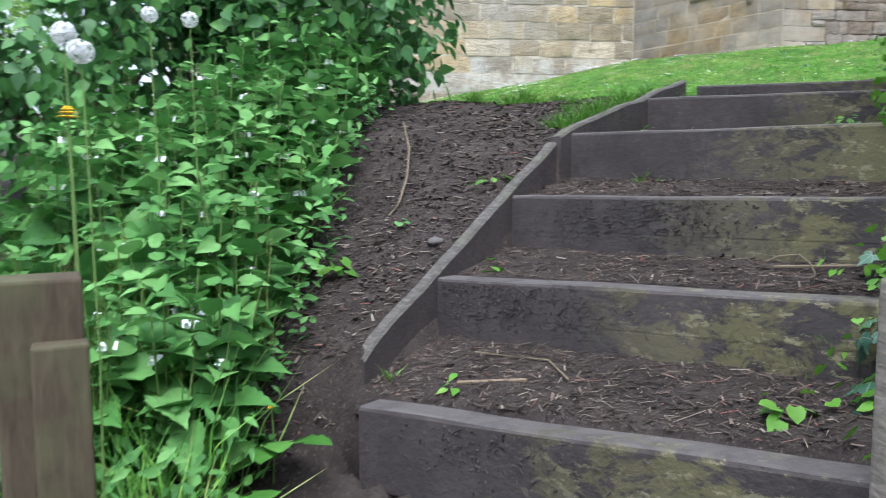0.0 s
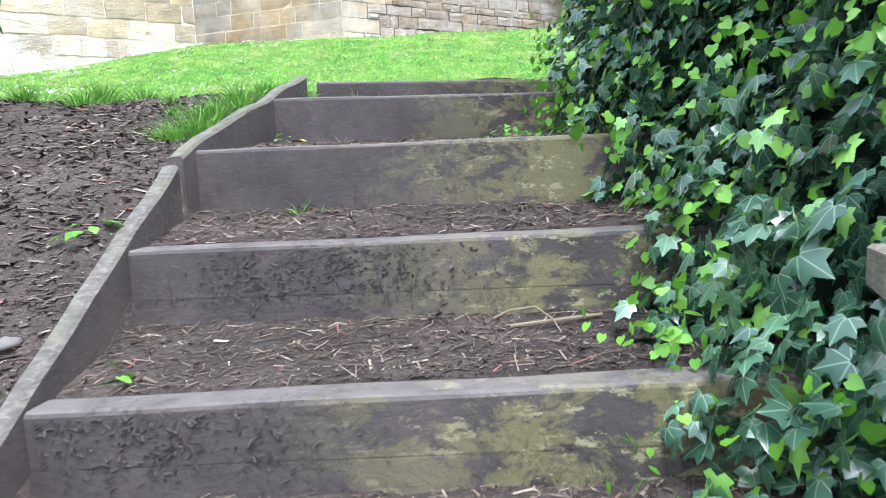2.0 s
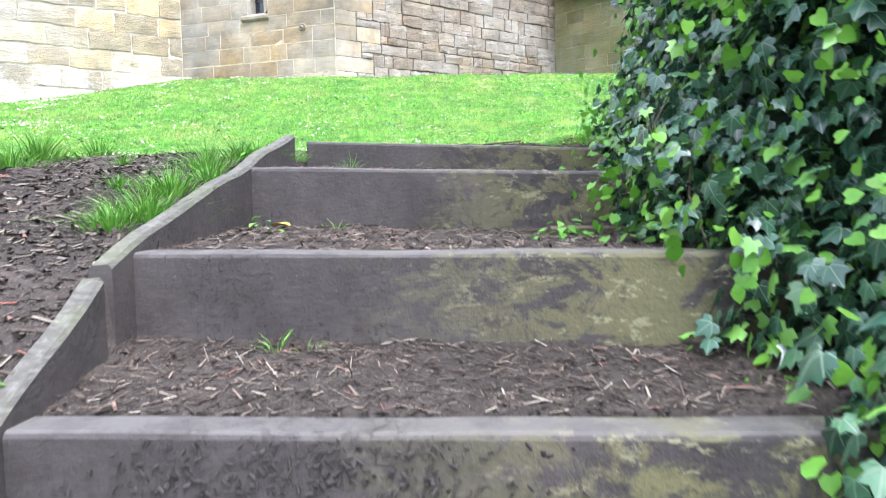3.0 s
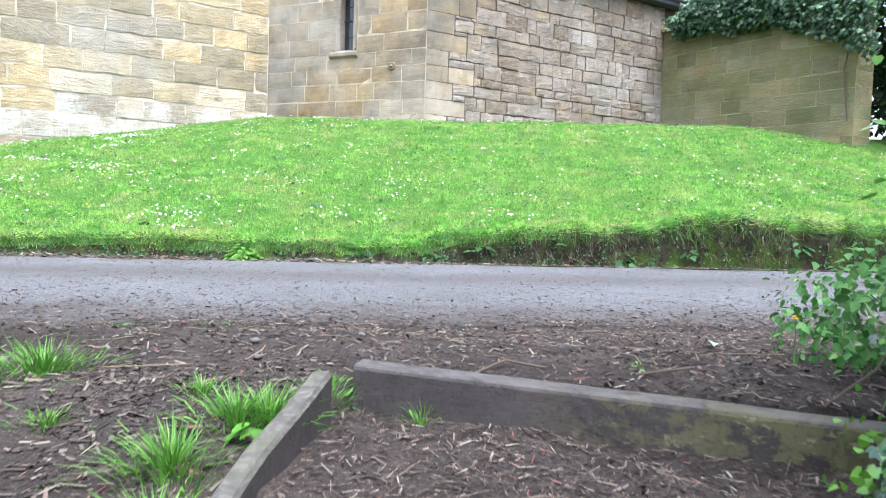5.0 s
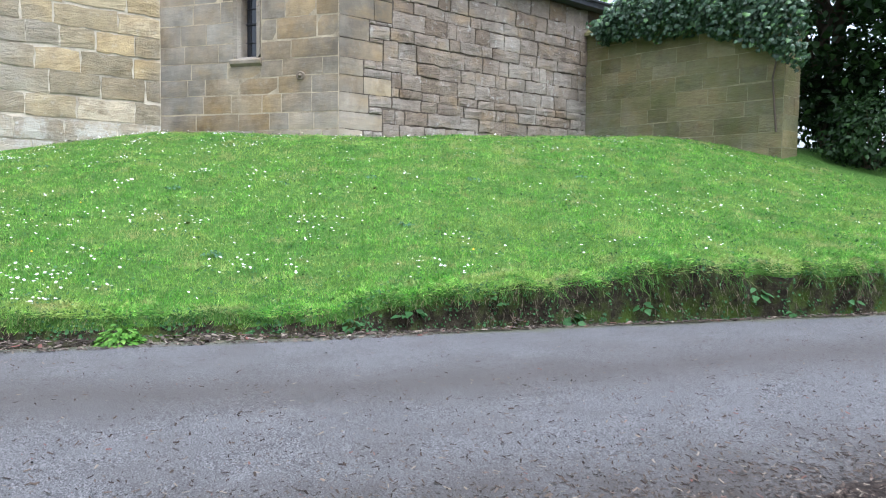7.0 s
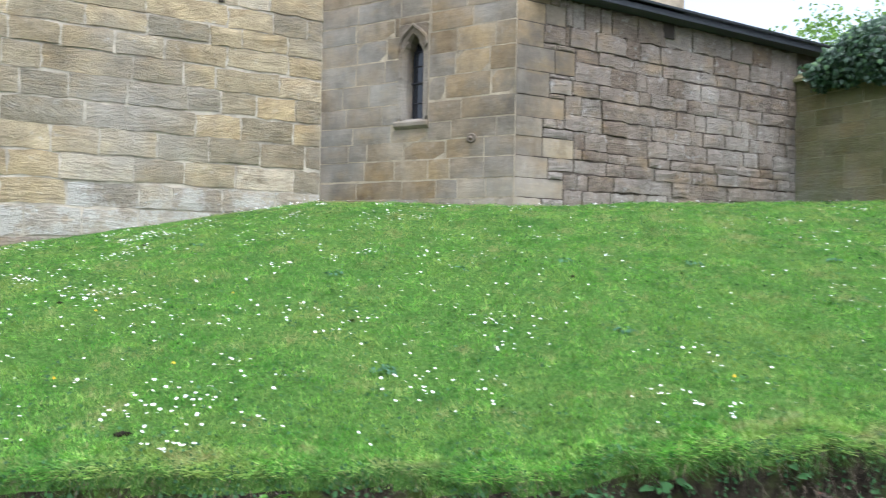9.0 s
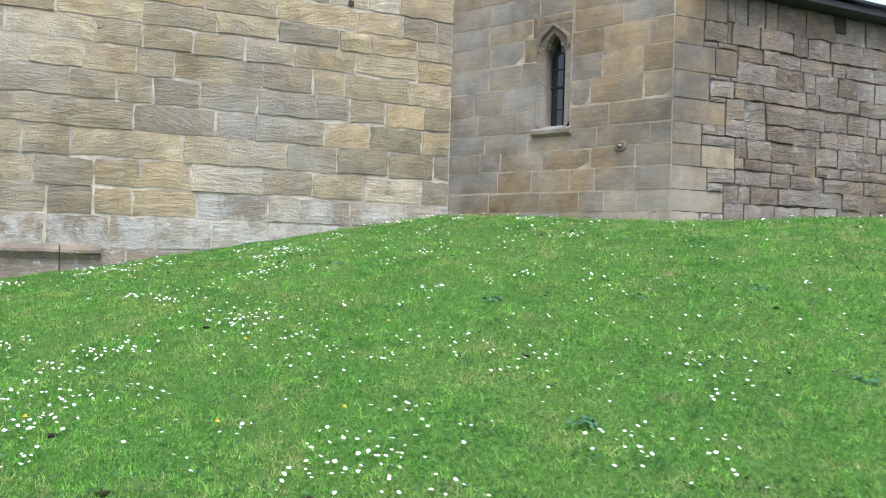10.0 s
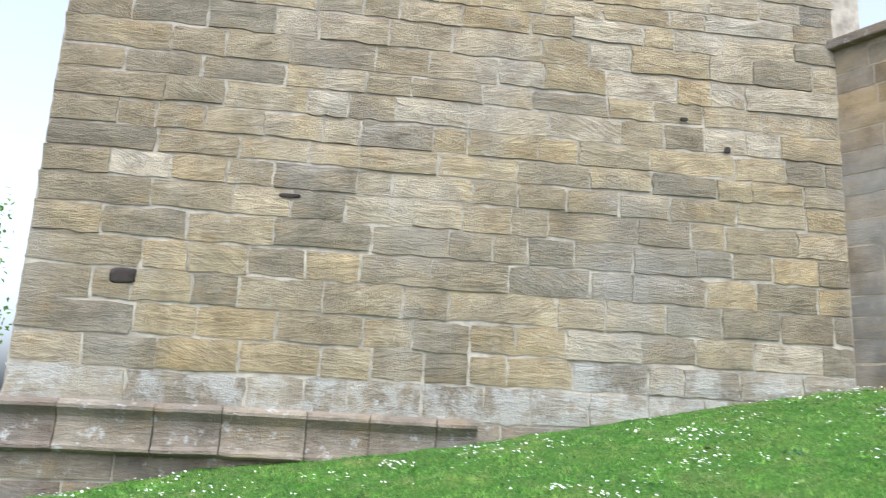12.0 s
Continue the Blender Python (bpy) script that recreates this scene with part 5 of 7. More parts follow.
def daisy_field():
    t = tagged(new("daisies"), "white daisies with yellow eyes scattered through the grass", "daisies", kind="stuff")
    cents = np.stack([RNG.uniform(-12, 10, 330), RNG.uniform(0.5, 9.5, 330)], -1)
    wgt = np.interp(cents[:, 0], [-12, -4, -1, 1, 4, 10], [1.0, 1.0, 0.85, 0.45, 0.22, 0.3])
    pa, ps = [], []
    for (ca, cs), w in zip(cents, wgt):
        k = int(RNG.integers(3, 24) * w) + 1
        r = RNG.uniform(0.06, 0.36)
        pa.append(ca + RNG.normal(0, r, k))
        ps.append(cs + RNG.normal(0, r * 0.8, k))
    k = 750
    pa.append(RNG.uniform(-12, 10, k))
    ps.append(RNG.uniform(0.4, 9.5, k))
    a, s = np.concatenate(pa), np.concatenate(ps)
    x = ROAD0[0] + a * RT[0] + s * RN[0]
    y = ROAD0[1] + a * RT[1] + s * RN[1]
    ok = (s > 0.42) & (y < 18.0) & ~((x > 8.8) & (x < 10.9) & (y > 18.0 - (x - 8.94) * 1.77)) & ~((x > 10.7) & (y > 14.7)) & (x < 17.4)
    x, y = x[ok], y[ok]
    n = len(x)
    z = bank_height(x, y) + RNG.uniform(0.035, 0.06, n)
    nrm = np.stack([RNG.normal(0, 0.25, n), RNG.normal(-0.25, 0.25, n), np.ones(n)], -1)
    rot = frames(nrm, azimuth(n))
    seg = 9
    ring = [(math.cos((i + (0.5 if j else 0)) * math.tau / seg) * (1.0 if not j else 0.62), math.sin((i + (0.5 if j else 0)) * math.tau / seg) * (1.0 if not j else 0.62), 0.12 if not j else 0.0) for i in range(seg) for j in (0, 1)]
    tv = np.array([(0, 0, -0.05)] + ring, float)
    tf = np.array([(0, 1 + i, 1 + (i + 1) % (2 * seg)) for i in range(2 * seg)])
    size = RNG.uniform(0.0105, 0.019, n)
    scatter("petals", tv, tf, np.stack([x, y, z], -1), rot, size, M_WHITE, t)
    tv2 = np.array([(0, 0, 0.22)] + [(0.2 * math.cos(i * math.tau / 6), 0.2 * math.sin(i * math.tau / 6), 0.02) for i in range(6)], float)
    tf2 = np.array([(0, 1 + i, 1 + (i + 1) % 6) for i in range(6)])
    scatter("eyes", tv2, tf2, np.stack([x, y, z], -1), rot, size, M_YELLOW, t)


daisy_field()


def dandelion_flower(x, y, z0, height, seed, lean=(0, 0), size=0.021):
    t = thing("dandelion", "yellow dandelion flower on a pale stem", "flower", "dandelions", at=(x, y, z0))
    rng = random.Random(seed)
    top = Vector((lean[0], lean[1], height))
    bm = bmesh.new()
    tube(bm, [(0, 0, -0.03), top * 0.5 + Vector((0.005, 0, 0)), top], [0.0028, 0.0026, 0.0022], 5)
    stem = part("stem", bm, M_STEM, t)
    bm = bmesh.new()
    for ring, (cnt, r, zz) in enumerate(((16, size, 0.0), (13, size * 0.8, size * 0.3), (10, size * 0.6, size * 0.55), (8, size * 0.35, size * 0.7))):
        for i in range(cnt):
            a = (i + rng.random() * 0.4) * math.tau / cnt
            d = Vector((math.cos(a), math.sin(a), 0))
            sd = Vector((-d.y, d.x, 0)) * size * 0.14
            p = top + Vector((0, 0, zz))
            vs = [bm.verts.new(p - sd * 0.5), bm.verts.new(p + d * r * 0.6 - sd + Vector((0, 0, 0.004))), bm.verts.new(p + d * r + Vector((0, 0, 0.001))), bm.verts.new(p + d * r * 0.6 + sd + Vector((0, 0, 0.004))), bm.verts.new(p + sd * 0.5)]
            bm.faces.new(vs)
    part("petals", bm, M_YELLOW, stem, "bright yellow flower head")


def bank_at(x, y):
    return float(bank_height(np.array(float(x)), np.array(float(y))))


for _i, (_x, _y) in enumerate(((4.48, 12.05), (5.35, 11.8), (3.2, 12.7), (6.2, 13.3), (2.4, 15.6), (8.9, 9.1), (0.7, 15.9), (4.9, 13.6))):
    dandelion_flower(_x, _y, bank_at(_x, _y), 0.05, _i)


# ---- ivy beside the steps ----
def ivy_face(u, h):
    """How far out (w) the ivy's face stands at u along the steps and h above them."""
    w = np.interp(u, [-3.2, -2.2, -1.2, -0.4, 0.0, 0.5, 1.0, 1.8, 2.3, 2.7], [2.6, 2.25, 1.8, 1.56, 1.47, 1.46, 1.3, 1.3, 1.3, 1.5])
    back = np.interp(u, [-3, -0.3, 0.3, 1.0, 2.6], [0.85, 0.85, 0.55, 0.2, 0.12])
    return w - 0.1 * np.interp(u, [-3, 0.2, 0.6], [1, 1, 0]) + back * np.minimum(h, 0.62) + 0.1 * np.maximum(h - 0.62, 0) + 0.09 * wobble(u, h, 3.2, 1.0) + 0.05 * wobble(u, h, 8.0, 4.0) - 0.1 * np.exp(-((h - 0.3) / 0.16) ** 2) * (wobble(u, u * 0.4, 4.0, 2.0) > 0.1)


def ivy_foot(u):
    return np.interp(u, [-3.2, -2, -1, -0.5, 0, 0.469, 0.94, 1.756, 2.466, 2.8], [1.1, 1.5, 1.93, 2.1, 2.38, 2.6, 2.85, 3.05, 3.25, 3.3])


def ivy_bank():
    t = thing("ivy_hedge", "dense glossy dark ivy with bright young leaves overhanging the steps", "ivy")
    # Dark backing sheet: the shade behind the leaves is put into its colour.
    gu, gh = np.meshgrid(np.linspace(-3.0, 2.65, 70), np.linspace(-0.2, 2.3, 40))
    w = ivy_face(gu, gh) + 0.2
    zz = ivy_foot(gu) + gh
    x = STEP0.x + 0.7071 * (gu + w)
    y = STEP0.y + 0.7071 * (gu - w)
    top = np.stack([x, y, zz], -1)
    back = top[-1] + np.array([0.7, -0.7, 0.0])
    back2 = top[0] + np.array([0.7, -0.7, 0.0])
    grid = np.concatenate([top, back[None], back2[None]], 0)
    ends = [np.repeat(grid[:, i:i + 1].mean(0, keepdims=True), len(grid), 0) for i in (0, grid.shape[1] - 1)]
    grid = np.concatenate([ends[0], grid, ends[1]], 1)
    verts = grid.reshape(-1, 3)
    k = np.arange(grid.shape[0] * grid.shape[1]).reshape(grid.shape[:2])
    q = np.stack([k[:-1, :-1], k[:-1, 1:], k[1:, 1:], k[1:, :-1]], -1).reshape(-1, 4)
    link_data("shade_backing", raw_mesh("shade_backing", verts, q), M_INNER, t, "dark backing sheet standing for the shade among stems and old leaves", smooth=True)

    def leaves(n, u_lo, u_hi, off, seed_scale, h_hi=2.3):
        u = u_lo + (u_hi - u_lo) * RNG.uniform(0, 1, n) ** 0.72
        h = RNG.uniform(-0.05, 1, n) ** 1.0 * h_hi
        w = ivy_face(u, h) + off
        p = np.stack([STEP0.x + 0.7071 * (u + w), STEP0.y + 0.7071 * (u - w), ivy_foot(u) + h], -1)
        face = np.array([-0.7071, 0.7071, 0.0])
        nrm = face * 1.0 + np.stack([RNG.normal(-0.1, 0.7, n), RNG.normal(0, 0.7, n), RNG.normal(0.75, 0.7, n)], -1)
        tip = np.stack([RNG.normal(0, 0.7, n), RNG.normal(0, 0.7, n), -np.ones(n)], -1)
        return u, h, p, nrm, tip

    size_of = lambda u, n: RNG.uniform(0.7, 1.25, n) * np.interp(u, [-2.5, -0.5, 0.6, 2.6], [0.068, 0.06, 0.048, 0.04])
    u, h, p, nrm, tip = leaves(33000, -3.0, 2.65, RNG.uniform(-0.08, 0.17, 33000), 1)
    scatter("foliage", IVY_V, IVY_F, p, frames(nrm, tip), size_of(u, len(u)), M_IVY, t, "glossy dark green lobed ivy leaves", uv=True)
    # the nearest leaves, one by one
    u, h, p, nrm, tip = leaves(290, -1.2, 0.5, RNG.uniform(-0.13, -0.06, 290), 2, 1.3)
    size = size_of(u, len(u)) * 1.15
    rot = frames(nrm, tip)
    kinds = []
    for v in range(4):
        me = raw_mesh("leaf", IVY_V * np.array([1 + 0.1 * v - 0.15, 1.0, 0.6 + 0.5 * v]), IVY_F)
        lay = me.uv_layers.new(name="leaf")
        lay.data.foreach_set("uv", IVY_V[IVY_F.ravel()][:, :2].astype(np.float32).ravel())
        me.materials.append(M_IVY_SINGLE)
        kinds.append(me)
    for i in range(len(u)):
        ob = new("leaf", kinds[i % 4])
        ob.parent = t
        ob.matrix_local = Matrix.Translation(p[i]) @ Matrix(rot[i].tolist()).to_4x4() @ Matrix.Scale(float(size[i]), 4)
    # young shoots in clusters
    cn = 680
    u, h, p, nrm, tip = leaves(cn, -2.4, 2.5, RNG.uniform(-0.16, -0.06, cn), 3, 2.2)
    rep = RNG.integers(3, 9, cn)
    pp = np.repeat(p, rep, 0) + RNG.normal(0, 0.045, (rep.sum(), 3))
    nn = np.repeat(nrm, rep, 0) + RNG.normal(0, 0.5, (rep.sum(), 3))
    tt = np.repeat(tip, rep, 0) + RNG.normal(0, 0.6, (rep.sum(), 3))
    young = scatter("young_foliage", HEART_V, HEART_F, pp, frames(nn, tt), RNG.uniform(0.02, 0.046, len(pp)) * np.repeat(np.interp(u, [-2.5, 0.5, 2.6], [1.2, 1, 0.7]), rep), M_IVY_YOUNG, t, "bright yellow-green young ivy leaves")
    # creeping shoots on the treads
    cn = 30
    u = RNG.uniform(-0.5, 2.3, cn)
    u = np.where(np.abs(u[:, None] - np.array([0.0, 0.469, 0.94, 1.756])).min(1) < 0.1, u + 0.13, u)
    w = ivy_face(u, 0 * u) - RNG.uniform(-0.05, 0.1, cn)
    base = np.stack([STEP0.x + 0.7071 * (u + w), STEP0.y + 0.7071 * (u - w), np.maximum(tread_z(u, w), ivy_foot(u) - 0.2) + 0.03], -1)
    rep = RNG.integers(3, 8, cn)
    pp = np.repeat(base, rep, 0) + RNG.normal(0, 0.035, (rep.sum(), 3)) * np.array([1, 1, 0.4])
    nn = np.stack([RNG.normal(-0.3, 0.5, len(pp)), RNG.normal(0.1, 0.5, len(pp)), np.ones(len(pp))], -1)
    creeping = scatter("creeping_foliage", HEART_V, HEART_F, pp, frames(nn, azimuth(len(pp))), RNG.uniform(0.022, 0.042, len(pp)), M_IVY_YOUNG, t)
    tagged(young, kind="stuff")
    tagged(creeping, kind="stuff")
    rng = random.Random(3)
    for i in range(4):
        uu = rng.uniform(-1.8, 2.3)
        hh = rng.uniform(-0.05, 0.3)
        pts = []
        for k in range(6):
            ww = float(ivy_face(np.array(uu), np.array(hh))) - 0.03 + 0.02 * rng.random()
            pts.append(stair(uu, ww, float(ivy_foot(np.array(uu))) + hh))
            uu += rng.uniform(-0.12, 0.12)
            hh += rng.uniform(0.08, 0.22)
        bm = bmesh.new()
        tube(bm, pts, [0.0038 - 0.0005 * k for k in range(6)], 5)
        part("stem", bm, M_BARK, t)


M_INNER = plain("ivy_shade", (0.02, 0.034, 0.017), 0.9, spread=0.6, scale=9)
M_IVY_SINGLE = material("single_ivy_leaf", 0.3, spec=0.7)
_k = Net(M_IVY_SINGLE)
_k.colour(_k.ramp(_k.random(), [(0.0, (0.02, 0.056, 0.036)), (0.6, (0.036, 0.092, 0.055)), (1.0, (0.062, 0.135, 0.068))]))
veined(M_IVY_SINGLE)
ivy_bank()


def handrail():
    t = thing("handrail", "weathered grey split timber handrail end poking out of the ivy", "handrail")
    a, b = Vector((3.36, 1.26, 2.745)), Vector((2.66, 0.72, 2.725))
    d = (b - a).normalized()
    side = d.cross(Vector((0, 0, 1))).normalized()
    up = side.cross(d)
    bm = bmesh.new()
    rows = []
    n = 14
    for i in range(n + 1):
        c = a + (b - a) * (i / n)
        e = 0.006 * noise.noise((i * 0.7, 3, 1))
        prof = [(-0.035, -0.07), (-0.04, 0.06), (-0.03, 0.07), (0.02, 0.075), (0.035, 0.062), (0.036, -0.062), (0.02, -0.072)]
        worn = 0.5 + 0.35 * min(1.0, i / 9)
        rows.append([bm.verts.new(c + side * (x * worn + e) + up * (y * worn + e)) for x, y in prof])
    m = len(rows[0])
    for r0, r1 in zip(rows, rows[1:]):
        for k in range(m):
            bm.faces.new((r0[k], r0[(k + 1) % m], r1[(k + 1) % m], r1[k]))
    bm.faces.new(rows[0])
    bm.faces.new(rows[-1][::-1])
    bmesh.ops.recalc_face_normals(bm, faces=bm.faces)
    part("rail", bm, M_RAIL, t)
    bm = bmesh.new()
    box(bm, (b.x - 0.045, b.y - 0.05, 1.2), (b.x + 0.045, b.y + 0.04, b.z - 0.03), 0.008)
    part("rail_post", bm, M_RAIL, t)
    bm = bmesh.new()
    tube(bm, [(3.70, 1.40, 3.16), (3.83, 1.30, 3.14), (4.10, 1.10, 3.06)], [0.016, 0.018, 0.02], 7)
    ob = thing("cut_branch", "cut dead branch stub among the ivy", "branch")
    part("wood", bm, M_TWIG, ob)


handrail()


def fence_post():
    t = thing("fence_post", "squared wooden fence post with a shorter board nailed to its face", "post")
    p = Vector((1.987 - 0.328 * 1.3, -0.066 + 0.9377 * 1.3, 0))
    turn = math.atan2(0.36, 0.93)
    bm = bmesh.new()
    m = Matrix.Translation((p.x, p.y, 0)) @ Matrix.Rotation(turn, 4, "Z")
    box(bm, (-0.125, 0.0, 1.55), (0.0, 0.1, 2.66), 0.006, m)
    part("post", bm, M_FENCE, t)
    bm = bmesh.new()
    box(bm, (-0.075, -0.055, 1.55), (0.004, -0.003, 2.565), 0.005, m)
    part("board", bm, M_FENCE, t)


M_FENCE = material("brown_green_fence_timber", 0.85, spec=0.2)
_k = Net(M_FENCE)
_g2 = _k.noise(14, 6, 0.6, _k.where((5, 5, 0.8)), 0.4)
_k.colour(_k.mix(_k.math("MULTIPLY", _k.step(_k.noise(6, 4, 0.6), 0.45, 0.65), 0.5), _k.ramp(_g2, [(0.2, (0.035, 0.027, 0.018)), (0.6, (0.08, 0.062, 0.04)), (0.9, (0.125, 0.1, 0.066))]), (0.1, 0.105, 0.05)))
_k.bump(_g2, 0.4, 0.005)
fence_post()


# ---- nettles and bushes on the slope ----
def low_height(x, y):
    return ground_height(np.asarray(x, float), np.asarray(y, float))


def nettle_bed():
    t = tagged(new("dead_nettle_bed"), "bed of leafy green dead-nettles with small white flowers", "nettles", kind="stuff")
    n = 470
    y = RNG.uniform(1.55, 4.3, n)
    edge = np.interp(y, [1.3, 1.76, 2.2, 2.63, 3.28, 3.97, 4.4], [1.55, 1.62, 1.68, 1.78, 1.9, 2.1, 2.1])
    x = edge - np.abs(RNG.normal(0, 0.75, n))
    x = np.where((y < 1.85) & (x > 1.3) & (RNG.uniform(0, 1, n) < 0.93), x - 0.5, x)
    z = low_height(x, y)
    height = RNG.uniform(0.3, 0.68, n) * np.interp(edge - x, [0, 0.5, 1.5], [0.72, 1.0, 1.2])
    P, N, T, S, FP = [], [], [], [], []
    stem_p, stem_d = [], []
    for i in range(n):
        lean = np.array([RNG.normal(0.04, 0.07), RNG.normal(-0.05, 0.07), 1.0])
        base = np.array([x[i], y[i], z[i]])
        nodes = int(height[i] / 0.07)
        a0 = RNG.uniform(0, math.tau)
        for k in range(2, nodes + 1):
            f = k / nodes
            if f < 0.5 and RNG.random() < (0.9 if f < 0.35 else 0.6):
                continue
            c = base + lean * height[i] * f
            sz = 0.118 * (1.15 - 0.72 * abs(f - 0.5) - 0.35 * f * f) * RNG.uniform(0.8, 1.2)
            for side in (0, 1):
                a = a0 + k * math.pi / 2 + side * math.pi + RNG.normal(0, 0.25)
                d = np.array([math.cos(a), math.sin(a), RNG.normal(-0.35, 0.3) + 0.7 * (f > 0.9)])
                P.append(c + d * 0.012)
                T.append(d)
                N.append(np.array([-0.25 * d[0], -0.25 * d[1], 1.0]) + RNG.normal(0, 0.42, 3))
                S.append(sz)
            if 0.4 < f < 0.92 and RNG.random() < 0.15:
                for q in range(RNG.integers(3, 6)):
                    a = RNG.uniform(0, math.tau)
                    FP.append(c + np.array([0.017 * math.cos(a), 0.017 * math.sin(a), 0.008]))
        stem_p.append(base - np.array([0, 0, 0.03]))
        stem_d.append(lean * (height[i] + 0.03))
    P, N, T, S = np.array(P), np.array(N), np.array(T), np.array(S)
    scatter("leaves", NETTLE_V, NETTLE_F, P, frames(N, T), S, M_NETTLE, t)
    FP = np.array(FP)
    tv = np.array([(-0.5, 0, 0), (0.5, 0, 0), (0.35, 0.3, 0.9), (-0.35, 0.3, 0.9), (0, 0.9, 0.7)], float)
    tf = np.array([(0, 1, 2), (0, 2, 3), (3, 2, 4)])
    out = azimuth(len(FP))
    scatter("flowers", tv, tf, FP, frames(np.stack([0 * out[:, 0], 0 * out[:, 0], np.ones(len(FP))], -1), out), RNG.uniform(0.016, 0.026, len(FP)), M_WHITE, t, "small white hooded flowers")
    sv = np.array([(math.cos(k * math.tau / 3), math.sin(k * math.tau / 3), h) for h in (0, 1) for k in range(3)], float)
    sf = np.array([(k, (k + 1) % 3, 3 + (k + 1) % 3) for k in range(3)] + [(k, 3 + (k + 1) % 3, 3 + k) for k in range(3)])
    sd = np.array(stem_d)
    ln = np.linalg.norm(sd, axis=1)
    rot = frames(sd, np.tile([[1.0, 0, 0]], (n, 1)))
    scatter("stems", sv, sf, np.array(stem_p), rot, np.stack([np.full(n, 0.0032), np.full(n, 0.0032), ln], -1), M_STEM, t)
    # cleavers and grass low in the bed
    m = 2600
    yy = RNG.uniform(1.2, 4.2, m)
    ee = np.interp(yy, [1.3, 1.76, 2.2, 2.63, 3.28, 3.97], [1.6, 1.72, 1.8, 1.9, 2.0, 2.2])
    xx = ee - np.abs(RNG.normal(0, 0.5, m))
    pos = np.stack([xx, yy, low_height(xx, yy) + RNG.uniform(0.0, 0.3, m)], -1)
    nrm = np.stack([RNG.normal(0.2, 0.5, m), RNG.normal(-0.5, 0.5, m), np.ones(m)], -1)
    scatter("undergrowth", OVATE_V * np.array([0.6, 1, 1]), OVATE_F, pos, frames(nrm, azimuth(m)), RNG.uniform(0.03, 0.065, m), M_NETTLE, t, "small low weeds under the nettles")
    m = 2600
    cx, cy = RNG.uniform(0.7, 1.65, 26), RNG.uniform(1.3, 3.0, 26)
    pick = RNG.integers(0, 26, m)
    xx, yy = cx[pick] + RNG.normal(0, 0.06, m), cy[pick] + RNG.normal(0, 0.06, m)
    up = np.stack([RNG.normal(0, 0.3, m), RNG.normal(0, 0.3, m), np.ones(m)], -1)
    rot = frames(np.cross(up, azimuth(m)), up)
    rot = rot[:, :, [0, 2, 1]] * np.array([1, -1, 1])
    hg = RNG.uniform(0.2, 0.45, m)
    scatter("long_grass", BLADE_V, BLADE_F, np.stack([xx, yy, low_height(xx, yy)], -1), rot, np.stack([np.full(m, 0.006), hg, hg], -1), M_GRASS, t, "long arching grass blades")


def dandelion_leaves(x, y, n, length, seed):
    rng = np.random.default_rng(seed)
    a = rng.uniform(0, math.tau, n)
    z = float(low_height(x, y))
    p = np.stack([x + 0.02 * np.cos(a), y + 0.02 * np.sin(a), np.full(n, z + 0.01)], -1)
    d = np.stack([np.cos(a), np.sin(a), rng.uniform(0.3, 1.3, n)], -1)
    ob = scatter("dandelion_leaves", JAG_V, JAG_F, p, frames(np.stack([-d[:, 0] * d[:, 2], -d[:, 1] * d[:, 2], np.ones(n)], -1), d), length * rng.uniform(0.7, 1.1, n), M_DANDELION)
    tagged(ob, "rosette of long toothed green dandelion leaves", "dandelion leaves", "weeds", "stuff")


M_DANDELION = leaf_material("dandelion_leaf", [(0.0, (0.06, 0.18, 0.025)), (1.0, (0.13, 0.31, 0.06))], 0.5, 0.3)
for _i, (_x, _y, _n, _l) in enumerate(((1.46, 1.5, 13, 0.26), (1.62, 1.72, 11, 0.22), (1.36, 2.3, 10, 0.26), (1.75, 2.05, 9, 0.2), (1.6, 1.45, 6, 0.14))):
    dandelion_leaves(_x, _y, _n, _l, 700 + _i)


nettle_bed()


def bush(name, centre, radii, n, leaf, mat, label, seed, trunk_at, category="bush", stem_mat=None, up_bias=0.5, clumps=90):
    """A shrub: stems from the ground, and many leaves in uneven clumps."""
    rng = np.random.default_rng(seed)
    t = thing(name, label, category)
    c = np.array(centre)
    d = rng.normal(0, 1, (clumps, 3))
    d /= np.linalg.norm(d, axis=1, keepdims=True)
    rad = rng.uniform(0.45, 1.0, clumps) ** 0.6
    cc = c + d * rad[:, None] * np.array(radii)
    pick = rng.integers(0, clumps, n)
    spread = min(radii) * 0.2
    p = cc[pick] + rng.normal(0, spread, (n, 3)) * np.array([1, 1, 0.8])
    nrm = (p - c) / np.array(radii) * 0.7 + rng.normal(0, 0.5, (n, 3)) + np.array([0, 0, up_bias])
    tip = (p - c) * 0.5 + rng.normal(0, 0.5, (n, 3)) + np.array([0, 0, -0.7])
    scatter("crown", OVATE_V, OVATE_F, p, frames(nrm, tip), rng.uniform(0.7, 1.2, n) * leaf, mat, t)
    prng = random.Random(seed)
    for k in range(0, clumps, max(1, clumps // 14)):
        b = Vector((trunk_at[0] + prng.uniform(-0.1, 0.1), trunk_at[1] + prng.uniform(-0.1, 0.1), trunk_at[2] - 0.1))
        e = Vector(cc[k])
        mid = b.lerp(e, 0.5) + Vector((prng.uniform(-0.1, 0.1), prng.uniform(-0.1, 0.1), 0.15)) * max(radii) * 0.5
        r = 0.012 * max(radii) + 0.006
        bm = bmesh.new()
        tube(bm, [b, b.lerp(mid, 0.5), mid, mid.lerp(e, 0.5), e], [r, r * 0.85, r * 0.7, r * 0.5, r * 0.25], 6)
        part("limb", bm, stem_mat or M_BARK, t)
    return t


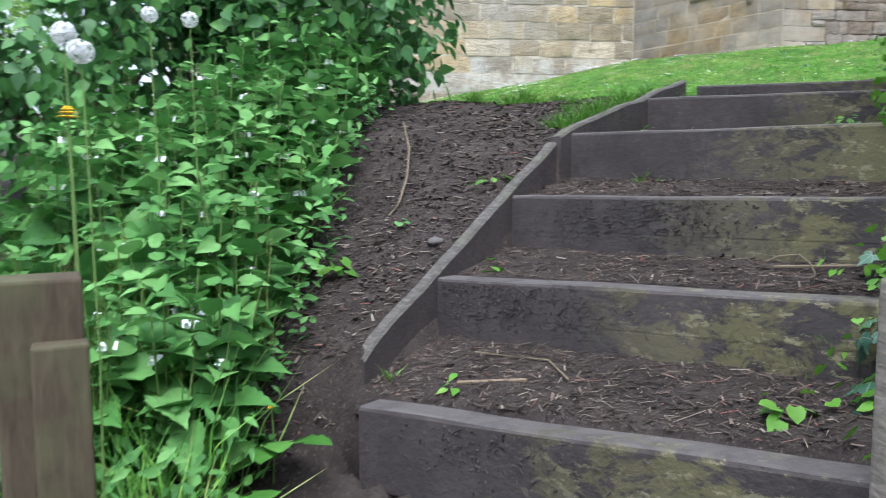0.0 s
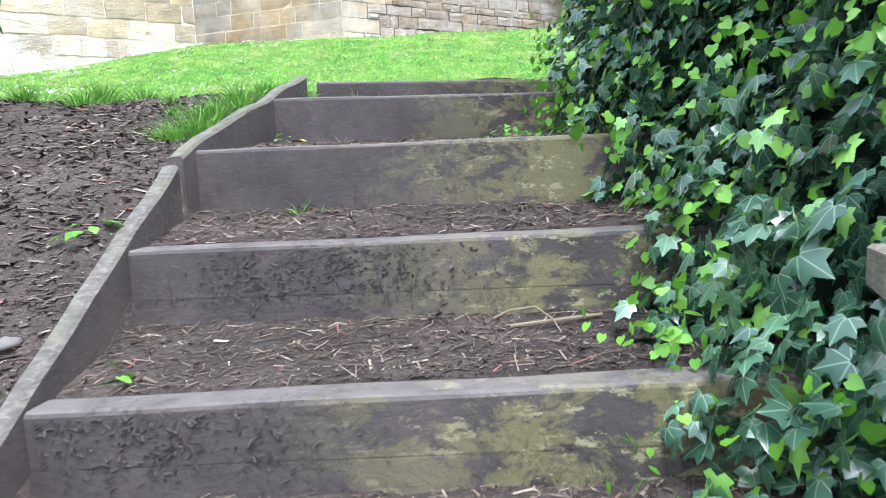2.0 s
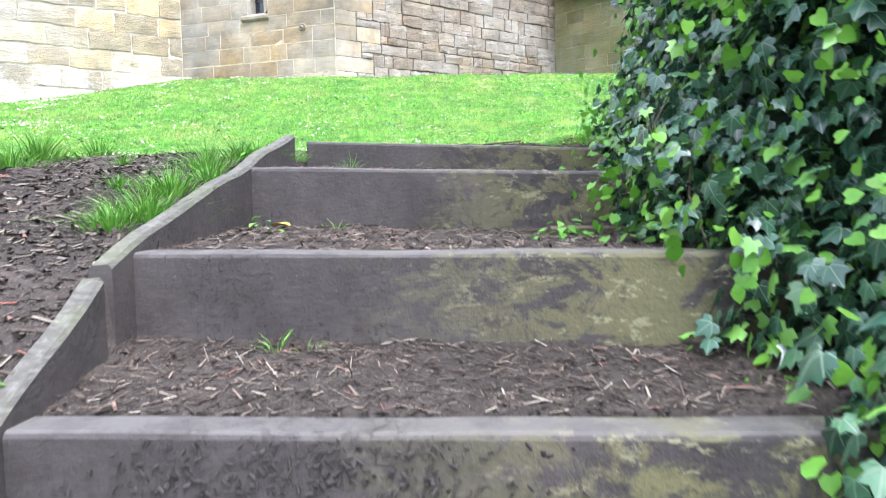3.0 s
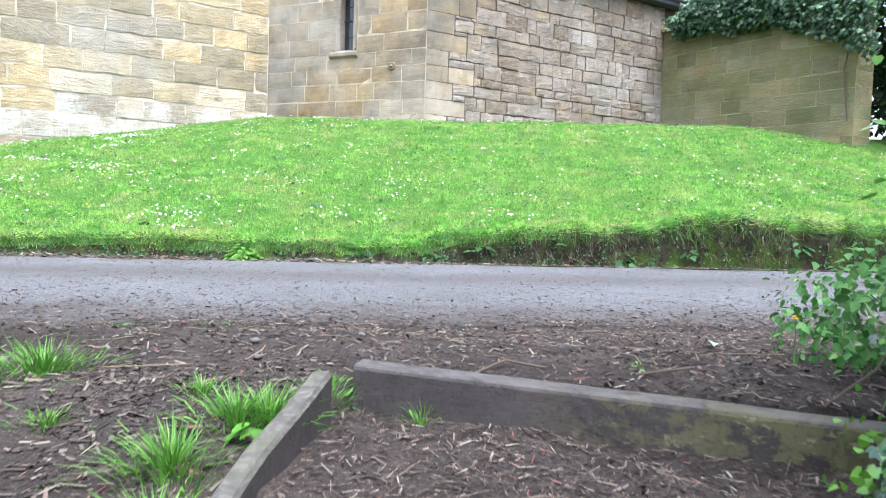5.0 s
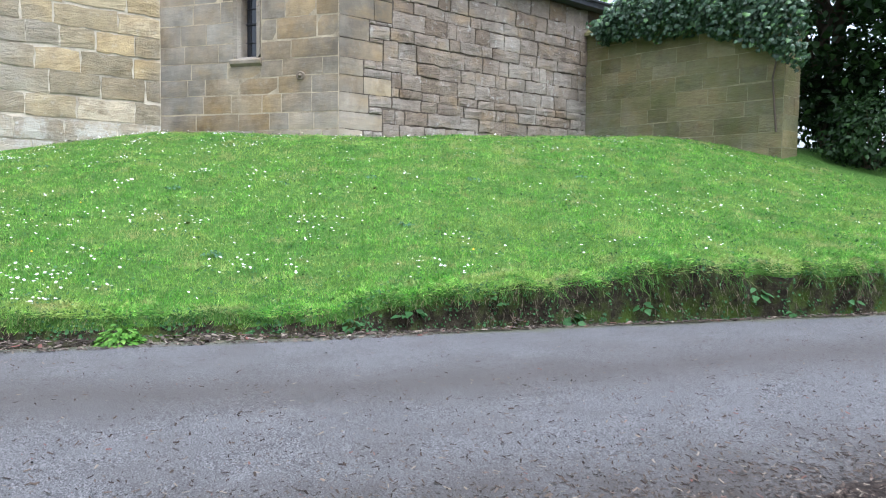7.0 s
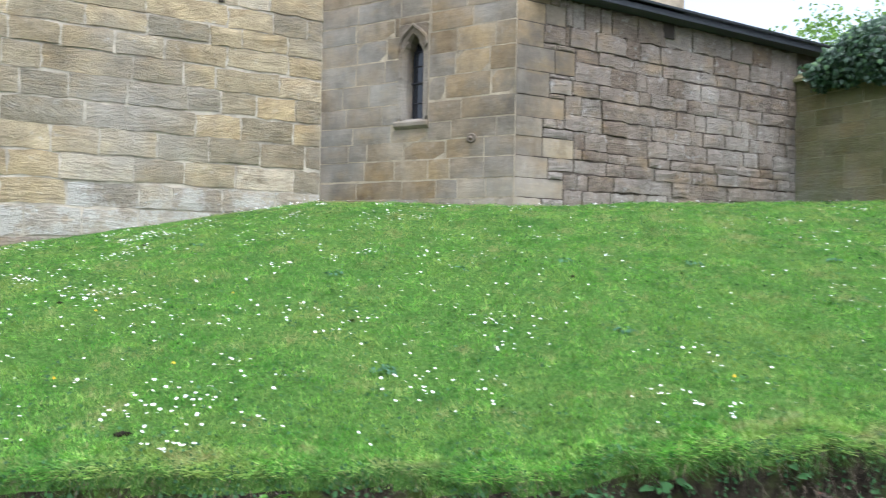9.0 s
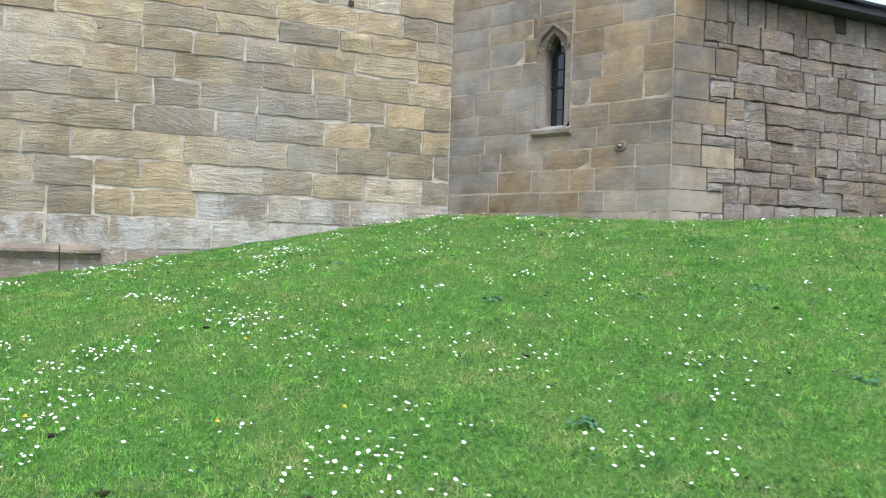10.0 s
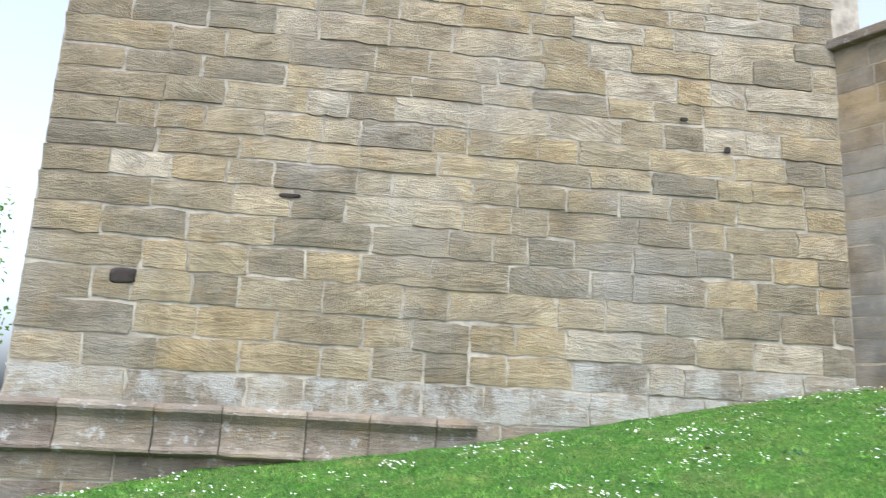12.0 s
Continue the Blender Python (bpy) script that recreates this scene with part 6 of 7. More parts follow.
bush("elder_bush", (1.75, 4.75, 3.95), (0.75, 0.8, 0.95), 5200, 0.085, M_BUSH, "dark green leafy elder bush above the nettles", 21, (1.7, 4.7, 3.1))
bush("hedge_shrub", (0.3, 4.6, 3.85), (1.1, 0.8, 1.1), 5200, 0.085, M_BUSH, "leafy green hedge shrub behind the nettles", 22, (0.3, 4.6, 3.0))
bush("hedge_shrub", (0.9, 6.0, 4.3), (1.3, 0.9, 1.5), 5200, 0.09, M_BUSH, "leafy green hedge shrub behind the nettles", 26, (0.9, 6.0, 3.2))
bush("hedge_shrub", (-1.3, 3.9, 3.7), (1.2, 1.0, 1.3), 4200, 0.09, M_BUSH, "leafy green hedge shrub behind the nettles", 23, (-1.3, 3.9, 2.8))
bush("flowering_weed", (5.75, 3.62, 3.52), (0.42, 0.4, 0.3), 2000, 0.036, M_NETTLE, "leafy green weed clump beside the landing", 24, (5.72, 3.6, 3.28), "weed", M_STEM, clumps=40)
for _i, (_x, _y, _z) in enumerate(((5.45, 3.66, 3.58), (5.5, 3.85, 3.46), (5.4, 3.5, 3.5))):
    dandelion_flower(_x, _y, _z - 0.18, 0.18, 50 + _i, size=0.017)


# ---- ivy on the yard wall, trees beyond ----
M_WALL_IVY = veined(leaf_material("dark_wall_ivy_leaf", [(0.0, (0.018, 0.05, 0.022)), (0.6, (0.035, 0.085, 0.035)), (0.88, (0.06, 0.13, 0.05)), (1.0, (0.13, 0.26, 0.06))], 0.35, 0.5, through_light=0.15))


def wall_ivy():
    t = thing("wall_ivy", "thick dark ivy draped over the top of the yard wall", "ivy")
    n = 9500
    y = RNG.uniform(9.6, 14.3, n)
    top = 9.1 + 0.25 * np.sin((14.3 - y) * 0.9) - 0.5 * smooth((y - 13.4) / 0.9)
    low = np.interp(y, [9.6, 10.3, 11.0, 11.7, 13.6, 14.2, 14.35], [6.9, 7.2, 7.6, 7.85, 8.0, 8.05, 8.35]) + 0.12 * wobble(y, y * 0.4, 5.0)
    f = RNG.uniform(0, 1, n) ** 0.8
    z = low + (top - low) * f
    x = 17.5 - 0.22 * np.sin(f * math.pi) + RNG.normal(0, 0.1, n) + 0.55 * smooth((f - 0.7) / 0.3)
    nrm = np.stack([-np.ones(n), RNG.normal(0, 0.5, n), 0.5 + RNG.normal(0, 0.4, n)], -1)
    tip = np.stack([RNG.normal(-0.3, 0.4, n), RNG.normal(0, 0.5, n), -np.ones(n)], -1)
    scatter("foliage", IVY_V, IVY_F, np.stack([x, y, z], -1), frames(nrm, tip), RNG.uniform(0.055, 0.105, n), M_WALL_IVY, t, uv=True)
    # Dark sheet under the leaves, coloured as the shade inside the ivy.
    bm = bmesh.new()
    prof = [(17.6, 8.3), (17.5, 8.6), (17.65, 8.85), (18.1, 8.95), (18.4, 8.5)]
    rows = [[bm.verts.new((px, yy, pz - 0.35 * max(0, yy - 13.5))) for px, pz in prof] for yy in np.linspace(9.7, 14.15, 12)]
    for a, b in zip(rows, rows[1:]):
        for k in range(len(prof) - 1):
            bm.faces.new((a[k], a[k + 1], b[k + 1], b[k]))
    part("shade_backing", bm, M_INNER, t, smooth=True)
    for yy in (10.2,):
        bm = bmesh.new()
        tube(bm, [(17.62, yy, 5.8), (17.6, yy + 0.1, 6.8), (17.58, yy - 0.05, 7.6), (17.55, yy + 0.1, 8.4)], [0.02, 0.018, 0.014, 0.01])
        part("stem", bm, M_BARK, t)


wall_ivy()


def tree(name, x, y, z0, height, crown_r, n, leaf, mat, label, seed, clumps=120, low=0.25):
    rng = np.random.default_rng(seed)
    t = thing(name, label, "tree")
    pr = random.Random(seed)
    bm = bmesh.new()
    pts = [(x + pr.uniform(-0.1, 0.1) * k, y + pr.uniform(-0.1, 0.1) * k, z0 - 0.3 + height * 0.8 * k / 5) for k in range(6)]
    tube(bm, pts, [0.22 - 0.034 * k for k in range(6)], 9)
    part("trunk", bm, M_BARK, t)
    c = np.array([x, y, z0 + height * (low + 1) / 2])
    r = np.array([crown_r, crown_r, height * (1 - low) / 2])
    d = rng.normal(0, 1, (clumps, 3))
    d /= np.linalg.norm(d, axis=1, keepdims=True)
    cc = c + d * (rng.uniform(0.25, 1.0, clumps) ** 0.5)[:, None] * r
    for k in range(0, clumps, 10):
        b = Vector(pts[1 + k // 10 % 4])
        e = Vector(cc[k])
        bm = bmesh.new()
        tube(bm, [b, b.lerp(e, 0.5) + Vector((0, 0, 0.2)), e], [0.08, 0.05, 0.015], 6)
        part("limb", bm, M_BARK, t)
    pick = rng.integers(0, clumps, n)
    p = cc[pick] + rng.normal(0, crown_r * 0.14, (n, 3))
    nrm = rng.normal(0, 0.6, (n, 3)) + np.array([0, 0, 0.7])
    tip = rng.normal(0, 0.8, (n, 3)) + np.array([0, 0, -0.6])
    scatter("crown", OVATE_V, OVATE_F, p, frames(nrm, tip), rng.uniform(0.7, 1.2, n) * leaf, mat, t)


M_FRESH = leaf_material("fresh_tree_leaf", [(0.0, (0.16, 0.3, 0.06)), (1.0, (0.3, 0.45, 0.12))], 0.5, 0.3, through_light=0.4)
tree("yew_tree", 20.6, 7.6, 5.3, 7.5, 2.6, 15000, 0.17, M_TREE, "dark evergreen tree crowding the end of the wall", 31, 150, low=0.02)
tree("yew_tree", 24.0, 4.0, 5.2, 8.0, 3.2, 12000, 0.2, M_TREE, "dark evergreen tree crowding the end of the wall", 32, 150, low=0.02)
tree("yew_tree", 20.9, 10.6, 5.3, 7.0, 1.9, 11000, 0.17, M_TREE, "dark evergreen tree crowding the end of the wall", 37, 110, low=0.02)
tree("birch_tree", 27.0, 19.5, 5.0, 8.0, 2.4, 7000, 0.16, M_FRESH, "light green tree beyond the low roof", 33)
tree("ash_tree", -15.5, 41.0, 2.0, 11.5, 3.2, 3500, 0.24, M_FRESH, "pale green tree in the distance past the tower", 34, 60)
bush("verge_shrub", (19.0, 9.0, 5.8), (0.9, 0.7, 0.7), 2500, 0.1, M_TREE, "dark ivy-grown shrub at the wall's end", 36, (19.0, 9.0, 5.2))


# ---- tufts and weeds ----
def grass_tuft(x, y, z, r, h, n, seed, label="bright green grass tuft on the earth bank"):
    rng = np.random.default_rng(seed)
    a = rng.uniform(0, math.tau, n)
    d = np.abs(rng.normal(0, 0.5, n)) * r
    px, py = x + d * np.cos(a), y + d * np.sin(a)
    up = np.stack([np.cos(a) * d / r * 0.9 + rng.normal(0, 0.25, n), np.sin(a) * d / r * 0.9 + rng.normal(0, 0.25, n), np.ones(n)], -1)
    zz = up / np.linalg.norm(up, axis=1, keepdims=True)
    out = np.stack([np.cos(a), np.sin(a), np.zeros(n)], -1)
    yy = out - (out * zz).sum(1, keepdims=True) * zz
    yy /= np.linalg.norm(yy, axis=1, keepdims=True)
    rot = np.stack([np.cross(yy, zz), yy, zz], -1)
    hg = rng.uniform(0.5, 1.1, n) * h
    ob = scatter("grass_tuft", BLADE_V, BLADE_F, np.stack([px, py, np.full(n, z - 0.01)], -1), rot, np.stack([rng.uniform(0.003, 0.006, n), hg * 1.2, hg], -1), M_TUFT)
    return tagged(ob, label, "grass tuft", "grass tufts", "stuff")


M_TUFT = leaf_material("tuft_grass", [(0.0, (0.06, 0.16, 0.02)), (0.6, (0.11, 0.27, 0.03)), (1.0, (0.2, 0.36, 0.07))], 0.5, 0.3)
for _i, (_u, _w, _r, _h, _n) in enumerate(((1.33, -0.16, 0.14, 0.12, 260), (1.22, -0.2, 0.1, 0.1, 160), (1.95, -0.22, 0.14, 0.11, 260), (2.15, -0.18, 0.1, 0.1, 200), (2.38, -0.06, 0.08, 0.08, 160), (2.5, -0.08, 0.06, 0.05, 120),
                                          (2.15, -1.0, 0.18, 0.12, 320), (1.75, -0.85, 0.14, 0.1, 200), (2.4, -0.9, 0.17, 0.12, 260), (2.0, -1.3, 0.16, 0.12, 240), (2.05, -0.6, 0.08, 0.05, 120), (2.3, -0.35, 0.07, 0.06, 90), (2.42, 0.2, 0.03, 0.09, 24),
                                          (0.88, 0.35, 0.02, 0.07, 12), (0.86, 0.42, 0.02, 0.05, 9), (1.7, 0.3, 0.03, 0.05, 16), (-0.3, 0.06, 0.03, 0.06, 18), (1.55, -0.35, 0.06, 0.06, 70), (1.52, -0.17, 0.13, 0.11, 240), (2.2, -0.12, 0.1, 0.1, 180), (1.75, -0.14, 0.1, 0.09, 160))):
    _p = stair(_u, _w, 0)
    _z = float(ground_height(np.array(_p.x), np.array(_p.y))) if _w < 0 or _u > 2.5 else tread_at(_u, _w)
    grass_tuft(_p.x, _p.y, _z, _r, _h, _n, 200 + _i)
for _i in range(22):
    _a = -2.6 + 0.13 * _i + random.uniform(-0.05, 0.05)
    _s = -ROAD_W - 0.12 + random.uniform(-0.08, 0.06)
    _x, _y = ROAD0[0] + _a * RT[0] + _s * RN[0], ROAD0[1] + _a * RT[1] + _s * RN[1]
    if _a < -1.35:
        grass_tuft(_x, _y, ROAD_Z - 0.01, 0.12, 0.022, 45, 300 + _i, "low grass fringe at the lane's edge")


def leafy_weed(x, y, z, r, n, leaf, mat, seed, label, template=None, h=0.06):
    rng = np.random.default_rng(seed)
    a = rng.uniform(0, math.tau, n)
    d = np.sqrt(rng.uniform(0, 1, n)) * r
    p = np.stack([x + d * np.cos(a), y + d * np.sin(a), z + h * (1 - (d / r) ** 2) * rng.uniform(0.3, 1, n) + 0.005], -1)
    nrm = np.stack([np.cos(a) * 0.4, np.sin(a) * 0.4, np.ones(n)], -1) + rng.normal(0, 0.25, (n, 3))
    tip = np.stack([np.cos(a), np.sin(a), rng.normal(-0.1, 0.3, n)], -1)
    tv, tf = template or (OVATE_V, OVATE_F)
    ob = scatter("weed", tv, tf, p, frames(nrm, tip), rng.uniform(0.7, 1.2, n) * leaf, mat)
    return tagged(ob, label, "weed", "weeds", "stuff")


leafy_weed(5.5, 9.5, 3.25, 0.17, 320, 0.05, M_TUFT, 401, "round fresh green weed clump at the foot of the bank", h=0.16)
for _i, (_u, _w, _r, _n, _l) in enumerate(((0.5, -0.12, 0.06, 9, 0.05), (0.14, 0.12, 0.035, 5, 0.035), (-0.3, 0.32, 0.035, 6, 0.04), (-0.25, 1.2, 0.05, 7, 0.05), (1.3, 1.0, 0.07, 26, 0.03), (0.2, -0.35, 0.04, 5, 0.04), (2.1, -0.1, 0.06, 10, 0.05), (-0.1, -0.42, 0.09, 10, 0.08), (1.55, 0.1, 0.05, 8, 0.035), (1.0, 0.15, 0.06, 10, 0.035), (2.75, 0.75, 0.03, 24, 0.01))):
    _p = stair(_u, _w, 0)
    _z = float(ground_height(np.array(_p.x), np.array(_p.y))) if _w < 0 or _u > 2.5 else tread_at(_u, _w)
    leafy_weed(_p.x, _p.y, _z, _r, _n, _l, M_TUFT if _i != 5 else M_NETTLE, 420 + _i, "small green seedling growing in the earth", (HEART_V, HEART_F) if _i % 2 else None)
for _i, (_x, _y) in enumerate(((8.6, 12.6), (9.7, 12.1), (8.2, 11.3), (7.4, 13.4), (10.9, 11.3), (9.0, 10.4), (6.9, 11.0), (12.4, 10.6), (6.3, 15.6))):
    leafy_weed(_x, _y, bank_at(_x, _y), 0.09, 20, 0.055, M_DOCK, 440 + _i, "flat bluish-green rosette of dock leaves in the lawn", h=0.05)
for _i, (_a, _l) in enumerate(((0.2, 0.07), (0.75, 0.09), (1.5, 0.08), (2.3, 0.1), (3.1, 0.09), (4.4, 0.11), (4.9, 0.09), (5.6, 0.08))):
    _s = float(verge(np.array(_a))) + 0.03
    _x, _y = ROAD0[0] + _a * RT[0] + _s * RN[0], ROAD0[1] + _a * RT[1] + _s * RN[1]
    leafy_weed(_x, _y, 3.28 + 0.1 * (_i % 3), 0.1, 16, _l, M_CLOVER, 460 + _i, "leafy weed rooted in the eroded bank face", h=0.1)


# ---- dandelion clocks and taller flowers among the nettles ----
def dandelion_clock(x, y, height, seed, r=0.026):
    z0 = float(ground_height(np.array(x), np.array(y)))
    t = thing("dandelion_clock", "white fluffy dandelion seed head on a tall pale stem", "flower", "dandelion clocks", at=(x, y, z0))
    rng = np.random.default_rng(seed)
    bm = bmesh.new()
    tube(bm, [(0, 0, -0.03), (0.01, 0.0, height * 0.5), (0, 0, height)], [0.0026, 0.0022, 0.002], 6)
    stem = part("stem", bm, M_STEM, t)
    n = 180
    d = rng.normal(0, 1, (n, 3))
    d /= np.linalg.norm(d, axis=1, keepdims=True)
    tv = np.array([(-0.012, 0, 0), (0.012, 0, 0), (0, 0, 0.94), (-0.2, 0.02, 1.0), (0.2, -0.02, 1.0), (0.02, -0.2, 1.0), (-0.02, 0.2, 1.0)], float)
    tf = np.array([(0, 1, 2), (2, 3, 5), (2, 5, 4), (2, 4, 6), (2, 6, 3)])
    scatter("seed_head", tv, tf, np.tile([[0, 0, height]], (n, 1)), frames(d, rng.normal(0, 1, (n, 3))), r * rng.uniform(0.85, 1.0, n), M_CLOCK, stem, "round white seed head")


for _i, (_x, _y, _z) in enumerate(((1.45, 1.52, 3.067), (1.39, 1.6, 3.116), (1.36, 2.4, 3.326), (1.475, 2.43, 3.319))):
    dandelion_clock(_x, _y, _z - float(ground_height(np.array(_x), np.array(_y))), 500 + _i, 0.026)
_g0 = float(ground_height(np.array(1.45), np.array(1.435)))
dandelion_flower(1.45, 1.435, _g0, 2.93 - _g0, 77, size=0.026)
dandelion_flower(1.75, 2.0, float(ground_height(np.array(1.75), np.array(2.0))), 0.22, 78, size=0.014)


# ---- litter, twigs and stones ----
CHIP_V = np.array([(-0.5, -0.5, 0), (0, -0.5, 0.25), (0.5, -0.5, 0), (-0.4, 0.5, 0.05), (0, 0.5, 0.3), (0.4, 0.5, 0.05)], float)
CHIP_F = np.array([(0, 1, 4), (0, 4, 3), (1, 2, 5), (1, 5, 4)])


def litter(name, x, y, z, label, lo, hi, seed, slim=0.2, mat=None, small=2.4):
    rng = np.random.default_rng(seed)
    n = len(x)
    ln = lo + (hi - lo) * rng.uniform(0, 1, n) ** small
    wd = ln * rng.uniform(0.5, 1.6, n) * slim + 0.0015
    nrm = np.stack([rng.normal(0, 0.22, n), rng.normal(0, 0.22, n), np.ones(n)], -1)
    a = rng.uniform(0, math.tau, n)
    tip = np.stack([np.cos(a), np.sin(a), 0 * a], -1)
    ob = scatter(name, CHIP_V, CHIP_F, np.stack([x, y, z + 0.003], -1), frames(nrm, tip), np.stack([wd, ln, wd * 0.8], -1), mat or M_LITTER)
    return tagged(ob, label, "litter", kind="stuff")


_n = 52000
_u, _w = RNG.uniform(-0.43, 2.46, _n), RNG.uniform(0.0, 1.7, _n)
_z = tread_z(_u, _w)
_ok = (_z > 0.1) & (RNG.uniform(-1.0, 0.9, _n) < 0.55 * wobble(_u, _w, 6.0, 2.0) + 0.25)
litter("tread_litter", STEP0.x + 0.7071 * (_u + _w)[_ok], STEP0.y + 0.7071 * (_u - _w)[_ok], _z[_ok], "brown bark chips and dry leaf bits strewn over the treads", 0.005, 0.046, 61, 0.11, M_CHIPS, 3.2)
_n = 9000
_u, _w = RNG.uniform(-0.4, 2.46, _n), RNG.uniform(0.0, 1.7, _n)
_z = tread_z(_u, _w)
_ok = (_z > 0.1) & (RNG.uniform(-1.0, 0.9, _n) < 0.7 * wobble(_u, _w, 5.0, 8.0) + 0.1)
litter("tread_needles", STEP0.x + 0.7071 * (_u + _w)[_ok], STEP0.y + 0.7071 * (_u - _w)[_ok], _z[_ok] + 0.003, "thin dry stalks and fibres on the earth treads", 0.02, 0.09, 67, 0.018, M_CHIPS, 2.0)
_n = 100000
_u, _w = RNG.uniform(2.5, 5.2, _n), RNG.uniform(-2.6, 2.4, _n)
_x, _y = STEP0.x + 0.7071 * (_u + _w), STEP0.y + 0.7071 * (_u - _w)
_a, _s = along(_x, _y)
_ok = (_s < -ROAD_W - 0.02) & ((_u > 2.56)) & (RNG.uniform(-1.1, 1.2, _n) < 0.6 * wobble(_x, _y, 3.0, 5.0) - 0.35 + 0.3 * _w)
litter("landing_litter", _x[_ok], _y[_ok], ground_height(_x[_ok], _y[_ok]), "pale wood chips, twigs and red bud scales on the earth landing", 0.005, 0.05, 62, 0.13, M_CHIPS, 3.2)
_n = 16000
_u, _w = RNG.uniform(-0.9, 2.55, _n), -0.06 - np.abs(RNG.normal(0, 0.7, _n))
_x, _y = STEP0.x + 0.7071 * (_u + _w), STEP0.y + 0.7071 * (_u - _w)
litter("bank_litter", _x, _y, ground_height(_x, _y), "scattered bark and leaf bits on the earth bank", 0.005, 0.055, 63, 0.16, M_LITTER, 3.6)
_n = 40000
_u, _w = RNG.uniform(-0.9, 4.6, _n), RNG.uniform(-2.2, 2.3, _n)
_x, _y = STEP0.x + 0.7071 * (_u + _w), STEP0.y + 0.7071 * (_u - _w)
_ok = ((_w < -0.06) | (_u > 2.6)) & (along(_x, _y)[1] < -ROAD_W - 0.02) & (RNG.uniform(-1.0, 0.9, _n) < wobble(_x, _y, 5.0, 3.0) + 0.2)
litter("soil_flakes", _x[_ok], _y[_ok], ground_height(_x[_ok], _y[_ok]), "crumbs of soil, grit and rotted leaf on the earth", 0.004, 0.022, 66, 0.6, M_CRUMB, 1.6)
_n = 24000
_a, _s = RNG.uniform(-7, 9, _n), -ROAD_W + np.abs(RNG.normal(0, 1.0, _n)) ** 1.2 + 0.0
_s = np.where(RNG.uniform(0, 1, _n) < 0.3, RNG.uniform(-ROAD_W, 0, _n), _s)
_a = np.concatenate([_a, RNG.uniform(-4, 5, 14000)])
_s = np.concatenate([_s, -ROAD_W - 0.14 + np.abs(RNG.normal(0, 0.32, 14000))])
_ok = (_s < -0.02) & (_s > -ROAD_W - 0.14)
_a, _s = _a[_ok], _s[_ok]
litter("lane_litter", ROAD0[0] + _a * RT[0] + _s * RN[0], ROAD0[1] + _a * RT[1] + _s * RN[1], ROAD_Z + np.clip(0.03 * (1 - ((_s + ROAD_W / 2) / (ROAD_W / 2)) ** 2), 0, 1) + 0.006 * wobble(_a, _s, 2.5), "tiny husks and reddish bits scattered on the asphalt", 0.005, 0.036, 64, 0.22, M_CHIPS, 3.0)
_n = 9000
_a = RNG.uniform(-9, 9, _n)
_s = RNG.uniform(0, 1, _n) * (verge(_a) + 0.28) - np.interp(_a, [-9, 0.5, 1.5], [0.24, 0.22, 0.08])
_x, _y = ROAD0[0] + _a * RT[0] + _s * RN[0], ROAD0[1] + _a * RT[1] + _s * RN[1]
litter("verge_litter", _x, _y, np.maximum(bank_height(_x, _y), ROAD_Z) + 0.004, "dry brown leaves and twigs along the foot of the bank", 0.015, 0.07, 65, 0.35)


def twig(pts, r, label, mat=None):
    t = thing("dry_twig", label, "twig", "twigs")
    bm = bmesh.new()
    tube(bm, pts, [r * (1 - 0.12 * k) for k in range(len(pts))], 6)
    part("wood", bm, mat or M_TWIG, t)


def lay(u, w, dz=0.008):
    p = stair(u, w, 0)
    if w < 0 or u > 2.5:
        return Vector((p.x, p.y, float(ground_height(np.array(p.x), np.array(p.y))) + dz))
    return Vector((p.x, p.y, float(tread_z(np.array([float(u)]), np.array([float(w)]))[0]) + dz))


twig([lay(0.24, -0.44), lay(0.3, -0.44, 0.02), lay(0.42, -0.5, 0.04), lay(0.55, -0.6, 0.06), lay(0.72, -0.78, 0.09)], 0.006, "pale bare root stem lying on the earth bank", M_STRAW)
twig([lay(-0.56, 0.02, -0.05), lay(-0.54, 0.02, 0.1), lay(-0.53, 0.03, 0.2)], 0.011, "thin grey stake pushed into the earth by the steps", M_GREYWOOD)
twig([lay(0.42, 0.96), lay(0.41, 1.0, 0.035), lay(0.4, 1.06, 0.045), lay(0.37, 1.1, 0.03), lay(0.34, 1.12, 0.0)], 0.0035, "bleached root looping out of the tread", M_STRAW)
twig([lay(0.36, 1.0), lay(0.4, 1.22)], 0.005, "thin pale twig on the tread", M_STRAW)
twig([lay(-0.28, 0.3), lay(-0.22, 0.5)], 0.007, "short dry twig on the tread")
twig([lay(-0.12, 0.25), lay(-0.1, 0.5), lay(-0.2, 0.62)], 0.004, "thin pale twig on the tread", M_STRAW)
twig([lay(1.55, 0.98, 0.02), lay(1.6, 1.1, 0.02), lay(1.62, 1.28, 0.02)], 0.014, "thick broken branch piece on the tread", M_BARK)
twig([lay(2.7, 0.75), lay(2.78, 0.92, 0.02)], 0.005, "dark broken twig on the landing", M_BARK)
twig([lay(2.62, 0.3), lay(2.72, 0.38, 0.02), lay(2.74, 0.5)], 0.005, "dark broken twig on the landing", M_BARK)
twig([lay(3.3, 0.7), lay(3.35, 1.0, 0.02), lay(3.5, 1.35, 0.02)], 0.002, "long pale twig on the landing", M_STRAW)
twig([lay(2.45, -0.75), lay(2.52, -0.5)], 0.002, "short dry stick on the earth")
twig([lay(2.55, 1.2), lay(2.65, 1.35, 0.1), lay(2.8, 1.5, 0.25)], 0.004, "thin arching bramble stem", M_BARK)
